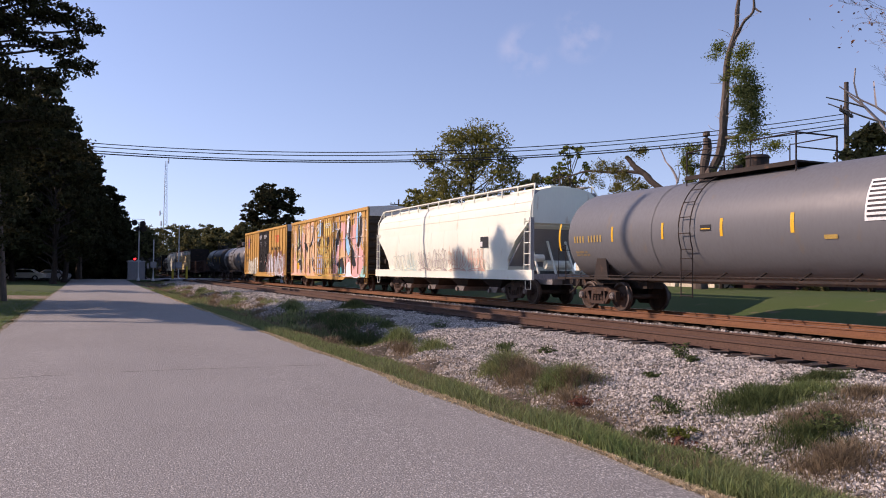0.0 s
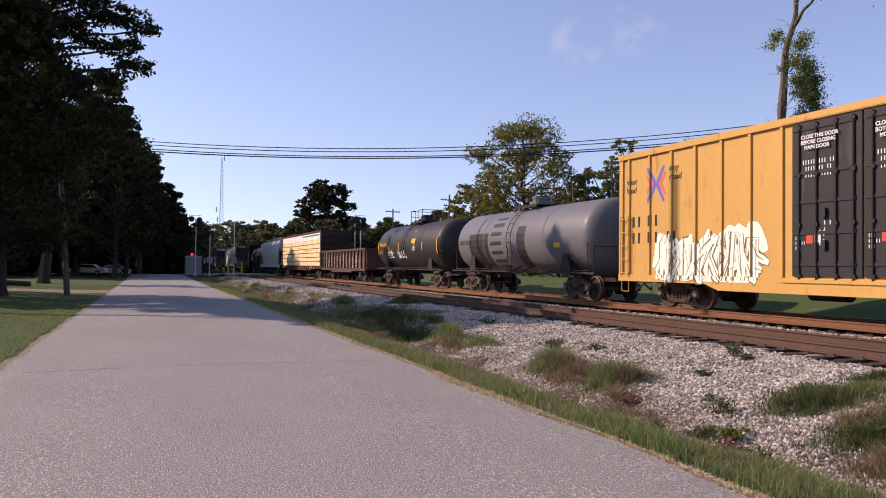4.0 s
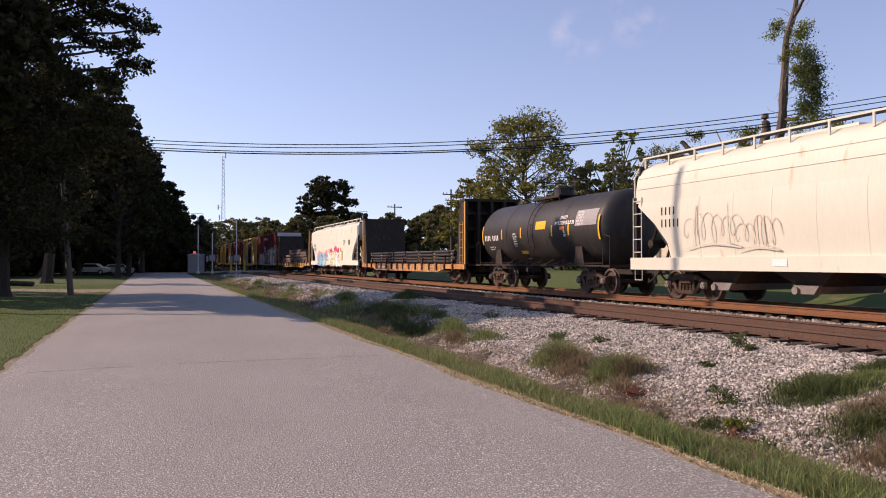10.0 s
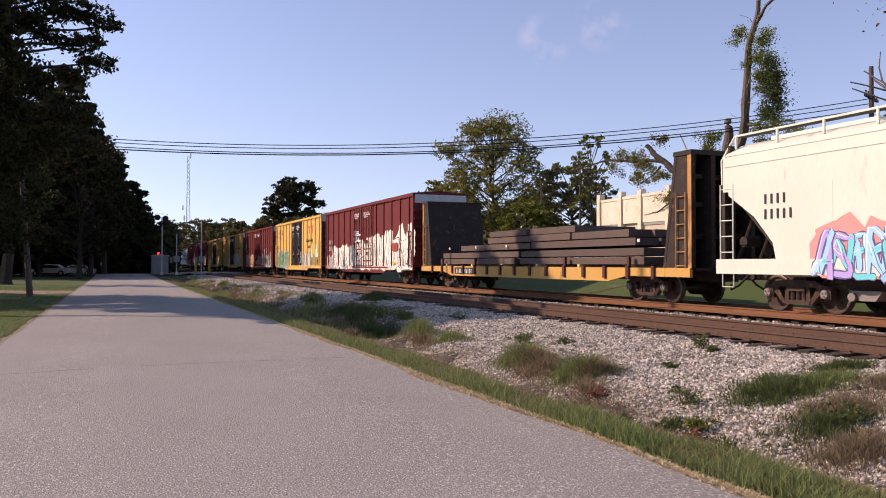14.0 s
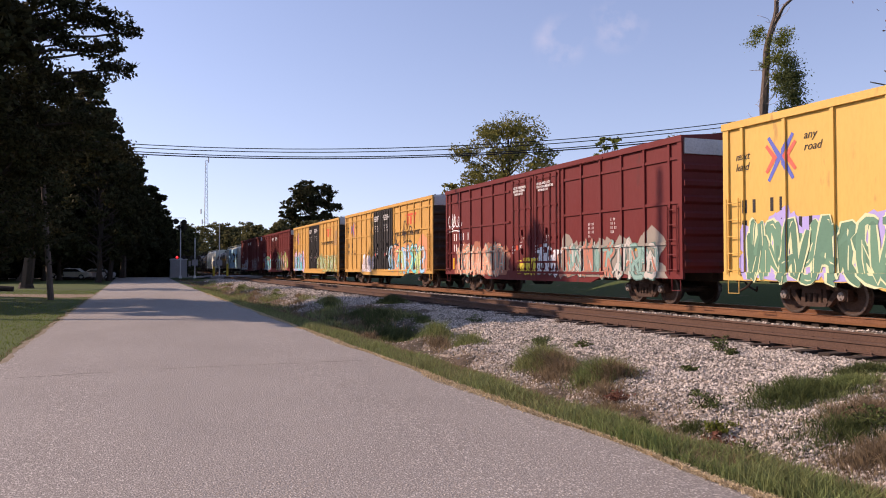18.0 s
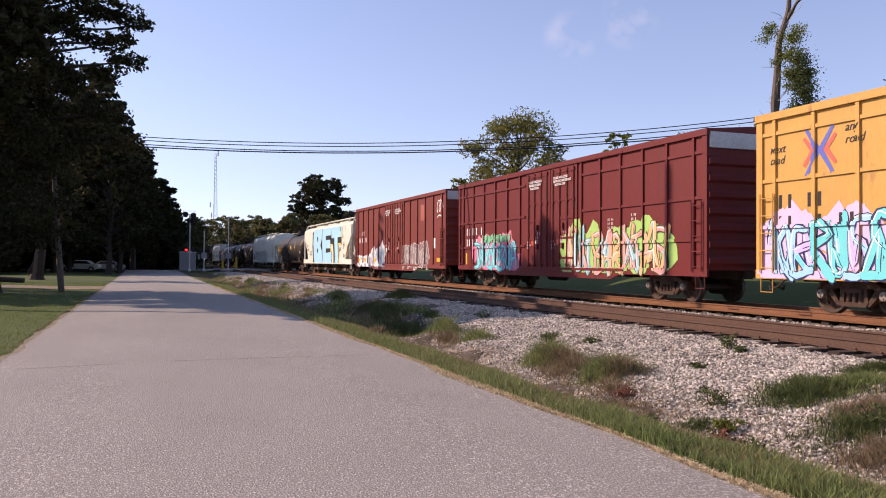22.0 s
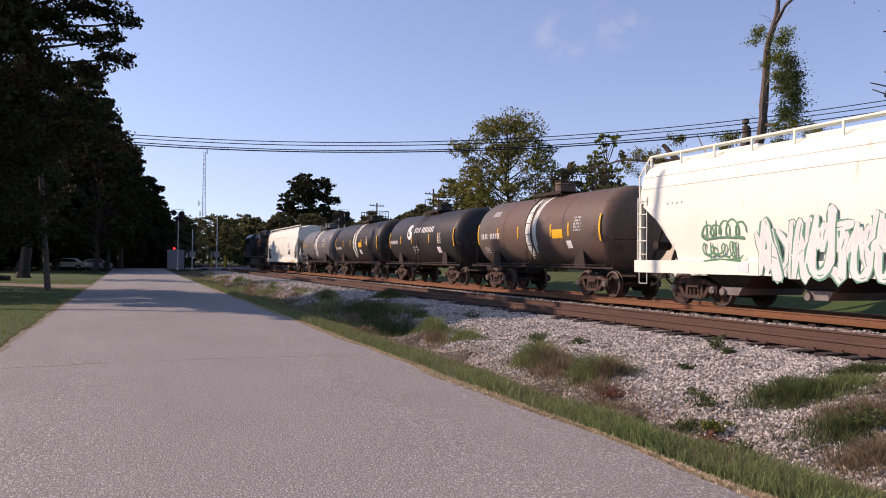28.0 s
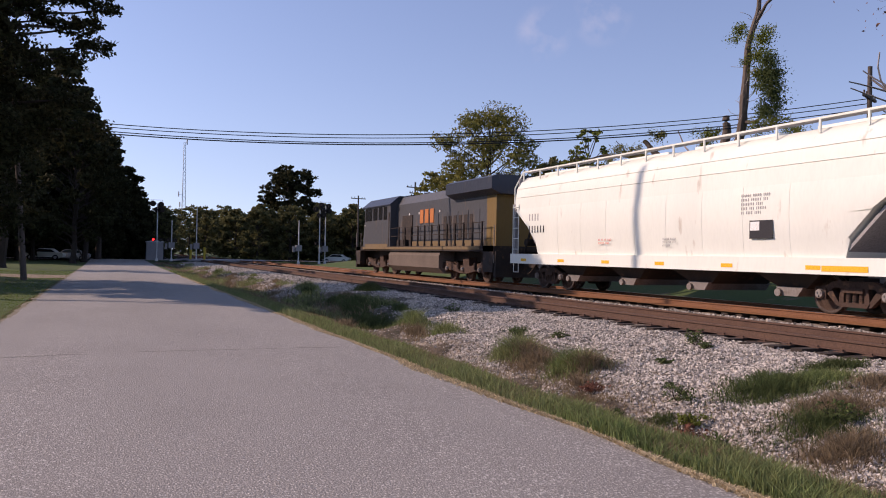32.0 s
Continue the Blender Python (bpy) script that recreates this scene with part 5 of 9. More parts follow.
shape((0.84, 0.55, 0.32), BLACK, 0.002, (7.0, 4.3), (7.7, 3.9), (7.6, 1.4), (6.9, 2.2))
shape(SKYBLUE, BLACK, 0.004, (15.0, 3.6), (15.4, 3.0), (15.7, 2.5), (15.4, 2.1), (14.9, 2.6), (14.8, 3.2))
shape(SKYBLUE, PALE, 0.004, (8.5, 4.7), (9.2, 4.7), (9.1, 3.9), (8.2, 3.1), (8.1, 3.7), (8.6, 4.0))
shape((0.40, 0.40, 0.55), None, 0.004, (8.3, 2.3), (9.0, 2.3), (9.1, 1.1), (8.4, 1.1))
shape(SKYBLUE, PALE, 0.004, (17.0, 4.7), (17.9, 4.7), (17.5, 4.2), (17.4, 2.9), (17.0, 2.9), (16.9, 3.7), (17.3, 4.4))
shape((0.32, 0.62, 0.58), BLACK, 0.004, (17.9, 1.2), (19.0, 1.6), (19.0, 0.8), (18.0, 0.8))
shape(BLACK, PALE, 0.006, (13.7, 3.9), (13.2, 3.9), (12.7, 3.6), (12.5, 2.6), (12.7, 2.4), (12.9, 2.9), (13.3, 2.9), (13.5, 3.1), (13.2, 3.5), (13.4, 3.8))
shape(BLACK, None, 0.006, (12.7, 1.6), (13.5, 1.9), (14.1, 2.1), (14.4, 1.7), (14.6, 1.1), (14.0, 0.9), (13.4, 1.2), (13.0, 1.5))
shape(TEAL, BLACK, 0.009, (13.3, 1.3), (13.9, 1.5), (14.0, 0.9), (13.6, 0.8))
shape(BLACK, PALE, 0.005, (15.6, 4.75), (15.8, 4.0), (15.7, 3.5), (16.0, 2.9), (16.7, 2.3), (16.7, 1.6), (16.5, 1.3), (16.1, 2.2), (15.7, 2.7), (15.4, 3.0), (15.3, 3.6))
shape(BLACK, None, 0.006, (9.2, 4.7), (9.6, 4.7), (9.6, 3.6), (9.15, 3.6))
shape(BLACK, None, 0.006, (9.0, 3.5), (8.6, 2.8), (8.3, 2.5), (8.1, 3.2))
shape(BLACK, PALE, 0.006, (6.5, 4.7), (6.8, 4.3), (6.7, 3.4), (6.2, 3.0), (5.4, 2.9), (6.1, 3.2), (6.6, 3.9))
shape(BLACK, PALE, 0.006, (4.1, 3.9), (4.2, 3.1), (5.0, 2.5), (5.2, 2.9), (4.6, 3.3), (4.5, 4.0))
shape(BLACK, PALE, 0.006, (6.7, 2.3), (6.4, 1.7), (6.8, 1.3), (7.4, 1.1), (6.9, 1.6))
shape(BLACK, PALE, 0.006, (2.0, 1.85), (2.6, 2.05), (3.35, 2.05), (3.55, 1.2), (3.1, 1.2), (2.9, 1.6), (2.3, 1.6))
shape(BLACK, PALE, 0.006, (2.15, 4.7), (2.5, 4.7), (2.6, 3.9), (3.05, 3.0), (1.85, 2.75), (2.2, 3.6))
shape((0.50, 0.62, 0.32), None, 0.009, (2.1, 3.7), (2.25, 3.7), (2.4, 3.15), (2.05, 3.0))
shape(BLACK, PALE, 0.006, (0.15, 4.25), (0.42, 4.0), (0.5, 3.5), (0.15, 2.95))
shape(BLACK, None, 0.006, (10.3, 3.5), (11.2, 3.5), (11.0, 3.1), (10.8, 2.4), (10.5, 3.0))
shape(BLACK, None, 0.006, (10.0, 1.4), (10.1, 2.2), (10.4, 1.4))
shape(BLACK, PALE, 0.006, (18.0, 4.7), (18.1, 3.4), (17.6, 2.6), (17.1, 2.8), (17.5, 3.0), (17.6, 4.2))
shape(BLACK, None, 0.006, (18.9, 3.1), (18.8, 2.5), (18.4, 2.1), (18.3, 1.4), (18.6, 2.2))
shape(BLACK, None, 0.006, (15.8, 2.4), (16.8, 1.9), (17.0, 1.5), (16.2, 1.5))
for k, (u, z, w, hh) in enumerate(((11.6, 3.8, 0.7, 0.7), (12.1, 3.9, 0.9, 0.6), (3.3, 4.0, 0.5, 0.6), (6.0, 4.0, 0.6, 0.5), (8.0, 4.0, 0.6, 0.5), (18.5, 3.6, 0.5, 0.8), (12.0, 1.6, 0.6, 0.6), (10.0, 2.4, 0.6, 0.6))):
    scrawl(v, -x - 0.02, h - u, z, w, hh, PALE if k != 7 else BLACK, 60 + k, 3, 0.035)
for k in range(20):          # long flowing contours, white edged
    u = 0.6 + k * 0.93 + rnd.uniform(-0.25, 0.25)
    top = rnd.uniform(2.4, 4.0)
    pts = curvy([(u + rnd.uniform(-0.3, 0.3), 0.1 + top * q / 5) for q in range(6)], 5)
    for col, w, up in ((PALE, 0.15, 0.004), (BLACK, 0.07, 0.0055)):
        bm = bmesh.new()
        ribbon(bm, pts, w, up, rnd)
        paint_on("spray_line", bm, col, v, -x, h, 0.82)
    for q in range(4):       # drips
        bm = bmesh.new()
        a, b = u + rnd.uniform(-0.3, 0.4), rnd.uniform(0.7, 3.6)
        ribbon(bm, [(a, b), (a, b - 0.25), (a, b - rnd.uniform(0.4, 0.7))], 0.03, 0.007)
        paint_on("spray_drip", bm, (PALE, BLACK, (0.35, 0.35, 0.38))[q % 3], v, -x, h, 0.82)
bars(v, -x - 0.02, h - 1.97, 2.6, ("xx  xx", "xx  xx  xx"), 0.32, INK, wide=0.7)
block("notice", v, -x - 0.02, h - 2.0, 1.3, 0.55, 0.5, AMBER)

# yellow boxcar with black doors and silver letters
v, h, x = boxcar("yellow boxcar with black doors and silver outlined spray lettering", 65.6, 84.8, YELLOW, BLACKP, 17, seed=5)
pool_marks(v, h, x, mixed=True)
graffiti(v, -x, h - 2.3, 1.0, 4.2, 1.6, ((0.84, 0.82, 0.68), (0.80, 0.79, 0.66)), (0.16, 0.13, 0.08), 11, 4, back=(0.82, 0.80, 0.66), weight=0.42, smooth=False, label="cream spray-painted lettering")
graffiti(v, -x, -1.8, 0.98, 7.0, 2.0, (SILVER, (0.38, 0.2, 0.16), SILVER), PALE, 12, 5, back=(0.2, 0.09, 0.07), weight=0.28, label="silver and brown spray-painted letters")

# pale and dark tank cars
v, h, r, zc = tank("pale grey tank car with dark weathered patches", 86.5, 100.9, TANKGREY, 1.45, stripes=False)
tank_bars(v, r, zc, h - 1.2, 2.3, ("xxxx xxxxx",), 0.22, INK)
tank_panel(v, r, zc, -h + 3.2, 2.0, 0.5, 0.2, AMBER)
for k, (yy, w, z0, hh) in enumerate(((h - 2.4, 2.3, 1.1, 1.7), (h - 5.0, 1.2, 1.0, 2.6), (-0.6, 0.8, 1.0, 2.0))):
    tank_panel(v, r - 0.006 + k * 0.001, zc, yy, z0, w, hh, TANKBLACK, "overpaint_patch")
v, h, r, zc = tank("brown-black tank car with amber lettering and white scrawls", 102.3, 116.0, TANKBLACK, 1.5)
tank_bars(v, r, zc, h - 1.3, 2.5, ("xxxx xxxx",), 0.24, AMBER)
tank_bars(v, r, zc, h - 1.3, 2.15, ("xxxx xxxxx x", "xxx xxxxx xx"), 0.08, AMBER)
tank_panel(v, r, zc, -h * 0.20, 2.6, 0.72, 0.28, AMBER)
tank_bars(v, r, zc, -h * 0.18, 3.45, ("xxxx xx", "xxx xxx"), 0.075, AMBER)
tank_bars(v, r, zc, -h * 0.24, 2.3, ("xxxxxxxx", "xxxxxxxx"), 0.09, CHALK)
for yy, zz, w, sd in ((h - 3.1, 1.75, 1.25, 4), (h - 5.3, 1.72, 1.7, 9)):
    bm = bmesh.new()
    for pts in tag_runs(sd, w, 0.5, 4):
        for a, b in zip(pts, pts[1:]):
            d = (b - a).normalized() * 0.026 if (b - a).length else Vector((0, 0.02))
            q = [a + Vector((-d.y, d.x)), a - Vector((-d.y, d.x)), b - Vector((-d.y, d.x)), b + Vector((-d.y, d.x))]
            bm.faces.new([bm.verts.new((-r - 0.003, yy - p.x, zz + p.y)) for p in q])
    flank(v, bm, r, zc)
    part("spray_tag", bm, CHALK, v, "white spray-painted scrawl")


# gondola
def gondola(label, y0, y1):
    v, L = vehicle("gondola", label, y0, y1, "gondola")
    h = L / 2
    for s in (-1, 1):
        bm = bmesh.new()
        box(bm, s * 1.44, s * 1.48, -h + 0.05, h - 0.05, 0.95, 2.42)
        part("side_sheet", bm, GONDOLA, v)
        bm = bmesh.new()
        box(bm, s * 1.43, s * 1.60, -h, h, 2.36, 2.52)
        part("top_chord", bm, GONDOLA, v)
        bm = bmesh.new()
        prism(bm, [(-h, 1.0), (-h, 0.82), (-h + 4, 0.82), (-h + 4.6, 0.68), (h - 4.6, 0.68), (h - 4, 0.82), (h, 0.82), (h, 1.0)], s * 1.46, s * 1.58)
        part("side_sill", bm, GONDOLA, v)
        bm = bmesh.new()
        box(bm, -1.45, 1.45, s * (h - 0.1), s * (h - 0.02), 0.95, 2.5)
        part("end_wall", bm, GONDOLA, v)
    bm = bmesh.new()
    prism(bm, [(-0.09, 0.9), (0.09, 0.9), (0.075, 2.4), (-0.075, 2.4)], -0.12, 0)
    rib = mesh_from(bm, GONDOLA)
    for i in range(15):
        yy = -h + 0.3 + (L - 0.6) * i / 14
        piece("side_post", rib, v, pose(-1.47, yy, 0))
        piece("side_post", rib, v, pose(1.47, yy, 0) @ HALF)
    bm = bmesh.new()
    box(bm, -1.45, 1.45, -h + 0.05, h - 0.05, 0.92, 1.0)
    box(bm, -0.3, 0.3, -h + 0.2, h - 0.2, 0.7, 0.92)
    part("floor_plate", bm, UNDER, v)
    lad = ladder_mesh(1.4, 0.42, 4, GONDOLA)
    for s in (-1, 1):
        piece("ladder", lad, v, pose(-1.5, s * (h - 0.6), 1.0))
    running_gear(v, L, 2.3)
    return v, h


v, h = gondola("rusty brown gondola with ribbed sides and white scrawls", 118.3, 134.1)
for k in range(14):
    scrawl(v, -1.485, h - 1.4 - k * 0.98, 1.02 + 0.08 * (k % 3), 0.85, 1.1, (0.62, 0.60, 0.55) if k % 3 else (0.55, 0.36, 0.25), 200 + k, 4, 0.03)
bars(v, -1.485, h - 1.45, 2.1, ("xxxx", "xxxx"), 0.2, CHALK)
bars(v, -1.485, h - 2.6, 1.6, ("xxx", "xxxx", "xxx"), 0.12, CHALK)


# centre-beam flat with wrapped lumber
def lumber_car(label, y0, y1):
    v, L = vehicle("lumber_flatcar", label, y0, y1, "flatcar")
    h = L / 2
    bm = bmesh.new()
    for s in (-1, 1):
        prism(bm, [(-h, 1.1), (-h, 0.88), (-h + 4, 0.88), (-h + 5, 0.70), (h - 5, 0.70), (h - 4, 0.88), (h, 0.88), (h, 1.1)], s * 1.36, s * 1.48)
    box(bm, -1.4, 1.4, -h, h, 1.02, 1.10)
    part("deck", bm, DARKRED, v)
    bm = bmesh.new()
    box(bm, -0.1, 0.1, -h + 0.4, h - 0.4, 4.28, 4.42)
    box(bm, -1.40, 1.40, -h + 0.2, h - 0.2, 4.40, 4.50)
    part("centre_beam", bm, DARKRED, v)
    bm = bmesh.new()
    for s in (-1, 1):
        box(bm, s * 1.40, s * 1.46, -h + 0.2, h - 0.2, 4.32, 4.50)
    part("top_chord", bm, DARKRED, v)
    for s in (-1, 1):
        bm = bmesh.new()
        box(bm, -1.45, 1.45, s * (h - 0.5), s * (h - 0.12), 1.0, 4.52)
        for k in range(6):
            box(bm, -1.42, 1.42, s * (h - 0.12), s * (h - 0.05), 1.3 + k * 0.52, 1.55 + k * 0.52)
        part("bulkhead", bm, UNDER if s < 0 else DARKRED, v, "black ribbed end bulkhead")
    rnd = random.Random(8)
    a0 = h - 0.75
    stacks = 6
    w = (L - 1.5) / stacks
    rows = 6
    bm = bmesh.new()
    box(bm, -0.64, 0.64, -w / 2 + 0.012, w / 2 - 0.012, 0.055, 0.412)
    pack = mesh_from(bm, LUMBER)
    bm = bmesh.new()
    n = 24                      # wrapped packs: creased paper, a sagging lower hem
    for f in (0, 1):
        u0, u1 = (-w / 2 + 0.006, -0.006) if f == 0 else (0.006, w / 2 - 0.006)
        rings = [[(-0.665 + rnd.uniform(0, 0.02), u0 + (u1 - u0) * q / n, 0.0 + rnd.uniform(-0.03, 0.02)), (0.665, u0 + (u1 - u0) * q / n, 0.0), (0.65, u0 + (u1 - u0) * q / n, 0.62), (-0.65 + rnd.uniform(-0.012, 0.012), u0 + (u1 - u0) * q / n, 0.62)] for q in range(n + 1)]
        loft(bm, rings)
    top = mesh_from(bm, WRAP)
    for i in range(stacks):
        for s in (-1, 1):
            for k in range(rows):
                piece("lumber_pack", pack, v, pose(s * (0.775 + rnd.uniform(-0.02, 0.02)), a0 - w * (i + 0.5) + rnd.uniform(-0.03, 0.03), 1.12 + k * 0.42))
            piece("wrapped_pack", top, v, pose(s * 0.78, a0 - w * (i + 0.5), 1.14 + rows * 0.42))
    for i in range(9):
        bm = bmesh.new()
        yy = a0 - (L - 1.5) * (i + 0.5) / 9
        box(bm, -1.447, -1.438, yy - 0.006, yy + 0.006, 1.0, 4.4)
        part("tie_down_strap", bm, STEEL, v)
    for i in range(stacks * 2):
        yy = a0 - w * (i // 2 + (0.08 if i % 2 else 0.55)) + rnd.uniform(-0.2, 0.2)
        for k in range(rows):
            if rnd.random() < 0.75:
                block("pack_label", v, -1.436, yy + rnd.uniform(-0.12, 0.12), 1.24 + 0.42 * k + rnd.uniform(0, 0.1), 0.2, 0.17, CHALK)
    for i in range(7):
        block("wrap_print", v, -1.475, -h + 1.0 + 1.22 * (i + 1) - 0.1, 4.06, 1.12, 0.1, spray((0.03, 0.30, 0.13)), "green printed band on the wrapping")
    for i in range(14):
        block("reflector", v, -1.482, a0 - 0.6 - 1.55 * i, 0.9, 0.4, 0.09, AMBER)
    bm = bmesh.new()
    box(bm, -0.35, 0.35, -h + 0.2, h - 0.2, 0.7, 1.02)
    part("underframe", bm, UNDER, v)
    bm = bmesh.new()
    box(bm, -0.05, 0.05, -0.09, 0.09, 0, 0.16)
    winch = mesh_from(bm, UNDER)
    for i in range(20):
        piece("strap_winch", winch, v, pose(-1.51, a0 - (L - 1.5) * (i + 0.5) / 20, 0.86))
    bars(v, -1.49, -h + 5.6, 0.9, ("xxxx xxxxxx",), 0.18, CHALK)
    running_gear(v, L, 2.6)
    return v, h


lumber_car("dark red centre-beam flatcar loaded with wrapped yellow lumber", 135.0, 158.4)

# pale hopper with rust and scribble
v, h = hopper("pale beige covered hopper with rust stains and scribbles", 159.5, 176.6, GREYHOP, BLACKP)
scrawl(v, -1.61, h - 2.8, 1.6, 2.4, 1.2, (0.55, 0.50, 0.43), 31, 7, 0.026)
scrawl(v, -1.61, h - 5.0, 1.5, 1.6, 0.9, (0.56, 0.47, 0.38), 32, 6, 0.026)
bars(v, -1.6, h - 1.7, 2.6, ("xxxx", "xxxxx"), 0.24, INK)
block("placard", v, -1.615, -h + 5.6, 2.3, 0.6, 0.35, GREYPAINT)
bars(v, -1.61, -h + 4.5, 2.55, ("xxxxxxx", "xxxxxx", "xxxxxxx", "xxxx"), 0.07, INK)
block("placard", v, -1.61, h - 6.4, 1.05, 0.5, 0.18, CHALK)

# black tank car
v, h, r, zc = tank("black tank car with white lettering and an amber notice", 178.0, 190.4, TANKBLACK, 1.42)
tank_bars(v, r, zc, h - 1.2, 2.15, ("xxxx xxxx",), 0.24, CHALK)
tank_bars(v, r, zc, h - 1.6, 1.8, ("xxx xxxxx xx", "xxxxx xxx"), 0.07, CHALK)
tank_panel(v, r, zc, -0.3, 2.5, 0.9, 0.34, AMBER)
tank_panel(v, r - 0.003, zc, -h + 2.6, 2.52, 1.55, 0.62, GREYPAINT, 'data_plate')
data_panel(v, r, zc, -h + 2.5, 3.02)
tank_bars(v, r, zc, 1.9, 2.35, ('xxxxxx', 'xxxxxxxx', 'xxxxxxx', ' xxxxxxx', ' xxxxxx', ' xxxxxx'), 0.07, CHALK)
tank_panel(v, r, zc, 1.5, 1.45, 0.7, 0.16, AMBER)
cu = words(v, 0, 0, 0, "MOLTEN SULFUR", 0.2, CHALK, bold=0.006)
for p in cu.data.vertices:      # wrapped round the shell
    u, w, up = p.co.x, p.co.y + 2.62, p.co.z
    a = (w - zc) / r
    p.co = (-(r + up) * math.cos(a), -2.0 - u, zc + (r + up) * math.sin(a))
cu.matrix_basis = Matrix()
tank_bars(v, r, zc, -2.4, 2.85, ("xxxxxx",), 0.13, CHALK)
tank_panel(v, r, zc, -2.4, 2.42, 0.4, 0.13, spray((0.75, 0.2, 0.05)))
tank_bars(v, r, zc, -h + 3.5, 2.3, ("xx", "xxx"), 0.1, CHALK)


# bulkhead flatcars
def bulkhead_flat(label, y0, y1, sill, bulk, load):
    v, L = vehicle("bulkhead_flatcar", label, y0, y1, "flatcar")
    h = L / 2
    for s in (-1, 1):
        bm = bmesh.new()
        prism(bm, [(-h, 1.06), (-h, 0.80), (-h + 3, 0.80), (-h + 4, 0.62), (h - 4, 0.62), (h - 3, 0.80), (h, 0.80), (h, 1.06)], s * 1.46, s * 1.56)
        part("side_sill", bm, sill, v)
    bm = bmesh.new()
    box(bm, -1.47, 1.47, -h, h, 0.98, 1.06)
    box(bm, -0.35, 0.35, -h + 0.2, h - 0.2, 0.66, 0.98)
    part("deck", bm, UNDER, v)
    for s in (-1, 1):
        for xx in (-1.42, -0.72, 0, 0.72, 1.42):
            bm = bmesh.new()
            prism(bm, [(s * h, 1.0), (s * (h - 1.15), 1.0), (s * (h - 0.62), 4.25), (s * h, 4.25)], xx - 0.07, xx + 0.07)
            part("bulkhead_brace", bm, UNDER, v)
        for xx in (-1.5, 1.47):
            bm = bmesh.new()
            prism(bm, [(s * h, 1.0), (s * (h - 0.16), 1.0), (s * (h - 0.16), 4.25), (s * h, 4.25)], xx, xx + 0.03)
            part("bulkhead_edge", bm, bulk, v, "worn yellow edge plate")
        bm = bmesh.new()
        prism(bm, [(s * (h - 1.15), 1.06), (s * (h - 1.25), 1.06), (s * (h - 0.72), 4.3), (s * (h - 0.6), 4.3)], -1.5, 1.5)
        for z in (1.9, 2.8, 3.6):
            box(bm, -1.45, 1.45, s * (h - 0.55), s * (h - 0.35), z, z + 0.14)
        part("bulkhead", bm, UNDER, v, "black plate bulkhead")
        bm = bmesh.new()
        box(bm, -1.52, 1.52, s * (h + 0.02), s * (h - 0.75), 4.25, 4.38)
        part("bulkhead_cap", bm, UNDER, v)
    lad = ladder_mesh(2.2, 0.4, 6, bulk, 0.05)
    piece("ladder", lad, v, pose(-1.5, -h + 0.4, 1.0))
    piece("ladder", lad, v, pose(-1.5, h - 0.4, 1.0))
    bm = bmesh.new()
    box(bm, -0.06, 0.06, -0.07, 0.07, 0.72, 1.12)
    pocket = mesh_from(bm, DARKRED)
    bm = bmesh.new()
    box(bm, -0.045, 0.045, -0.055, 0.055, 0.7, 1.42)
    stake = mesh_from(bm, DARKRED)
    n = 15
    for i in range(n):
        yy = -h + 1.6 + (L - 3.2) * i / (n - 1)
        piece("stake_pocket", pocket, v, pose(-1.57, yy, 0))
        if i % 3 == 1:
            piece("stake", stake, v, pose(-1.54, yy, 0))
    rnd = random.Random(int(y0))
    if load == "pipes":
        span = (L - 3.6) / 2
        bm = bmesh.new()
        tube(bm, (0, -span / 2 + 0.1, 0), (0, span / 2 - 0.1, 0), 0.077, 0.077, 10)
        rod = mesh_from(bm, PIPE, True)
        for half in (-1, 1):
            for row in range(4):
                for col in range(16):
                    if row == 3 and (col * 7 + half) % 5 == 0:
                        continue
                    piece("steel_pipe", rod, v, pose(-1.32 + col * 0.176, half * span / 2 + rnd.uniform(-0.5, 0.5), 1.19 + row * 0.18 + (0.03 if half > 0 else 0.0) + rnd.uniform(-0.008, 0.008), rnd.uniform(-0.1, 0.1), 0, rnd.uniform(-0.25, 0.25)))
        bm = bmesh.new()
        for i in range(7):
            yy = -h + 2.2 + (L - 4.4) * i / 6
            for z in (1.09, 1.28, 1.46, 1.64):
                box(bm, -1.42, 1.42, yy - 0.05, yy + 0.05, z - 0.015, z + 0.02)
        part("dunnage", bm, LUMBER, v, "wooden spacers between the pipe rows")
        for i in range(7):
            bm = bmesh.new()
            yy = -h + 2.6 + (L - 5.2) * i / 6
            box(bm, -1.43, -1.40, yy - 0.03, yy + 0.03, 1.05, 1.82)
            box(bm, -1.43, 1.43, yy - 0.03, yy + 0.03, 1.805, 1.82)
            part("strap", bm, UNDER, v)
    else:
        for k, (z, a, b, nn) in enumerate(((1.16, h - 2.2, -h + 2.4, 2), (1.44, h - 2.5, -h + 2.4, 2), (1.76, h - 4.6, -h + 2.8, 2), (2.04, h - 7.6, -h + 2.9, 3), (2.30, h - 7.8, -h + 6.4, 2))):
            ln = (a - b) / nn
            for i in range(nn):
                for xx in (-0.95, 0.0, 0.95):
                    bm = bmesh.new()
                    box(bm, -0.44, 0.44, -ln / 2 + 0.05, ln / 2 - 0.05, 0, 0.235)
                    piece("steel_slab", mesh_from(bm, SLAB), v, pose(xx + rnd.uniform(-0.05, 0.05), a - ln * (i + 0.5) + rnd.uniform(-0.2, 0.2), z))
        for i in range(6):
            bm = bmesh.new()
            yy = -h + 3.0 + (L - 6) * i / 5
            box(bm, -1.42, 1.42, yy - 0.06, yy + 0.06, 1.06, 1.16)
            part("dunnage", bm, LUMBER, v)
            block("slab_tag", v, -1.42, yy - 0.4, 1.85, 0.12, 0.1, CHALK)
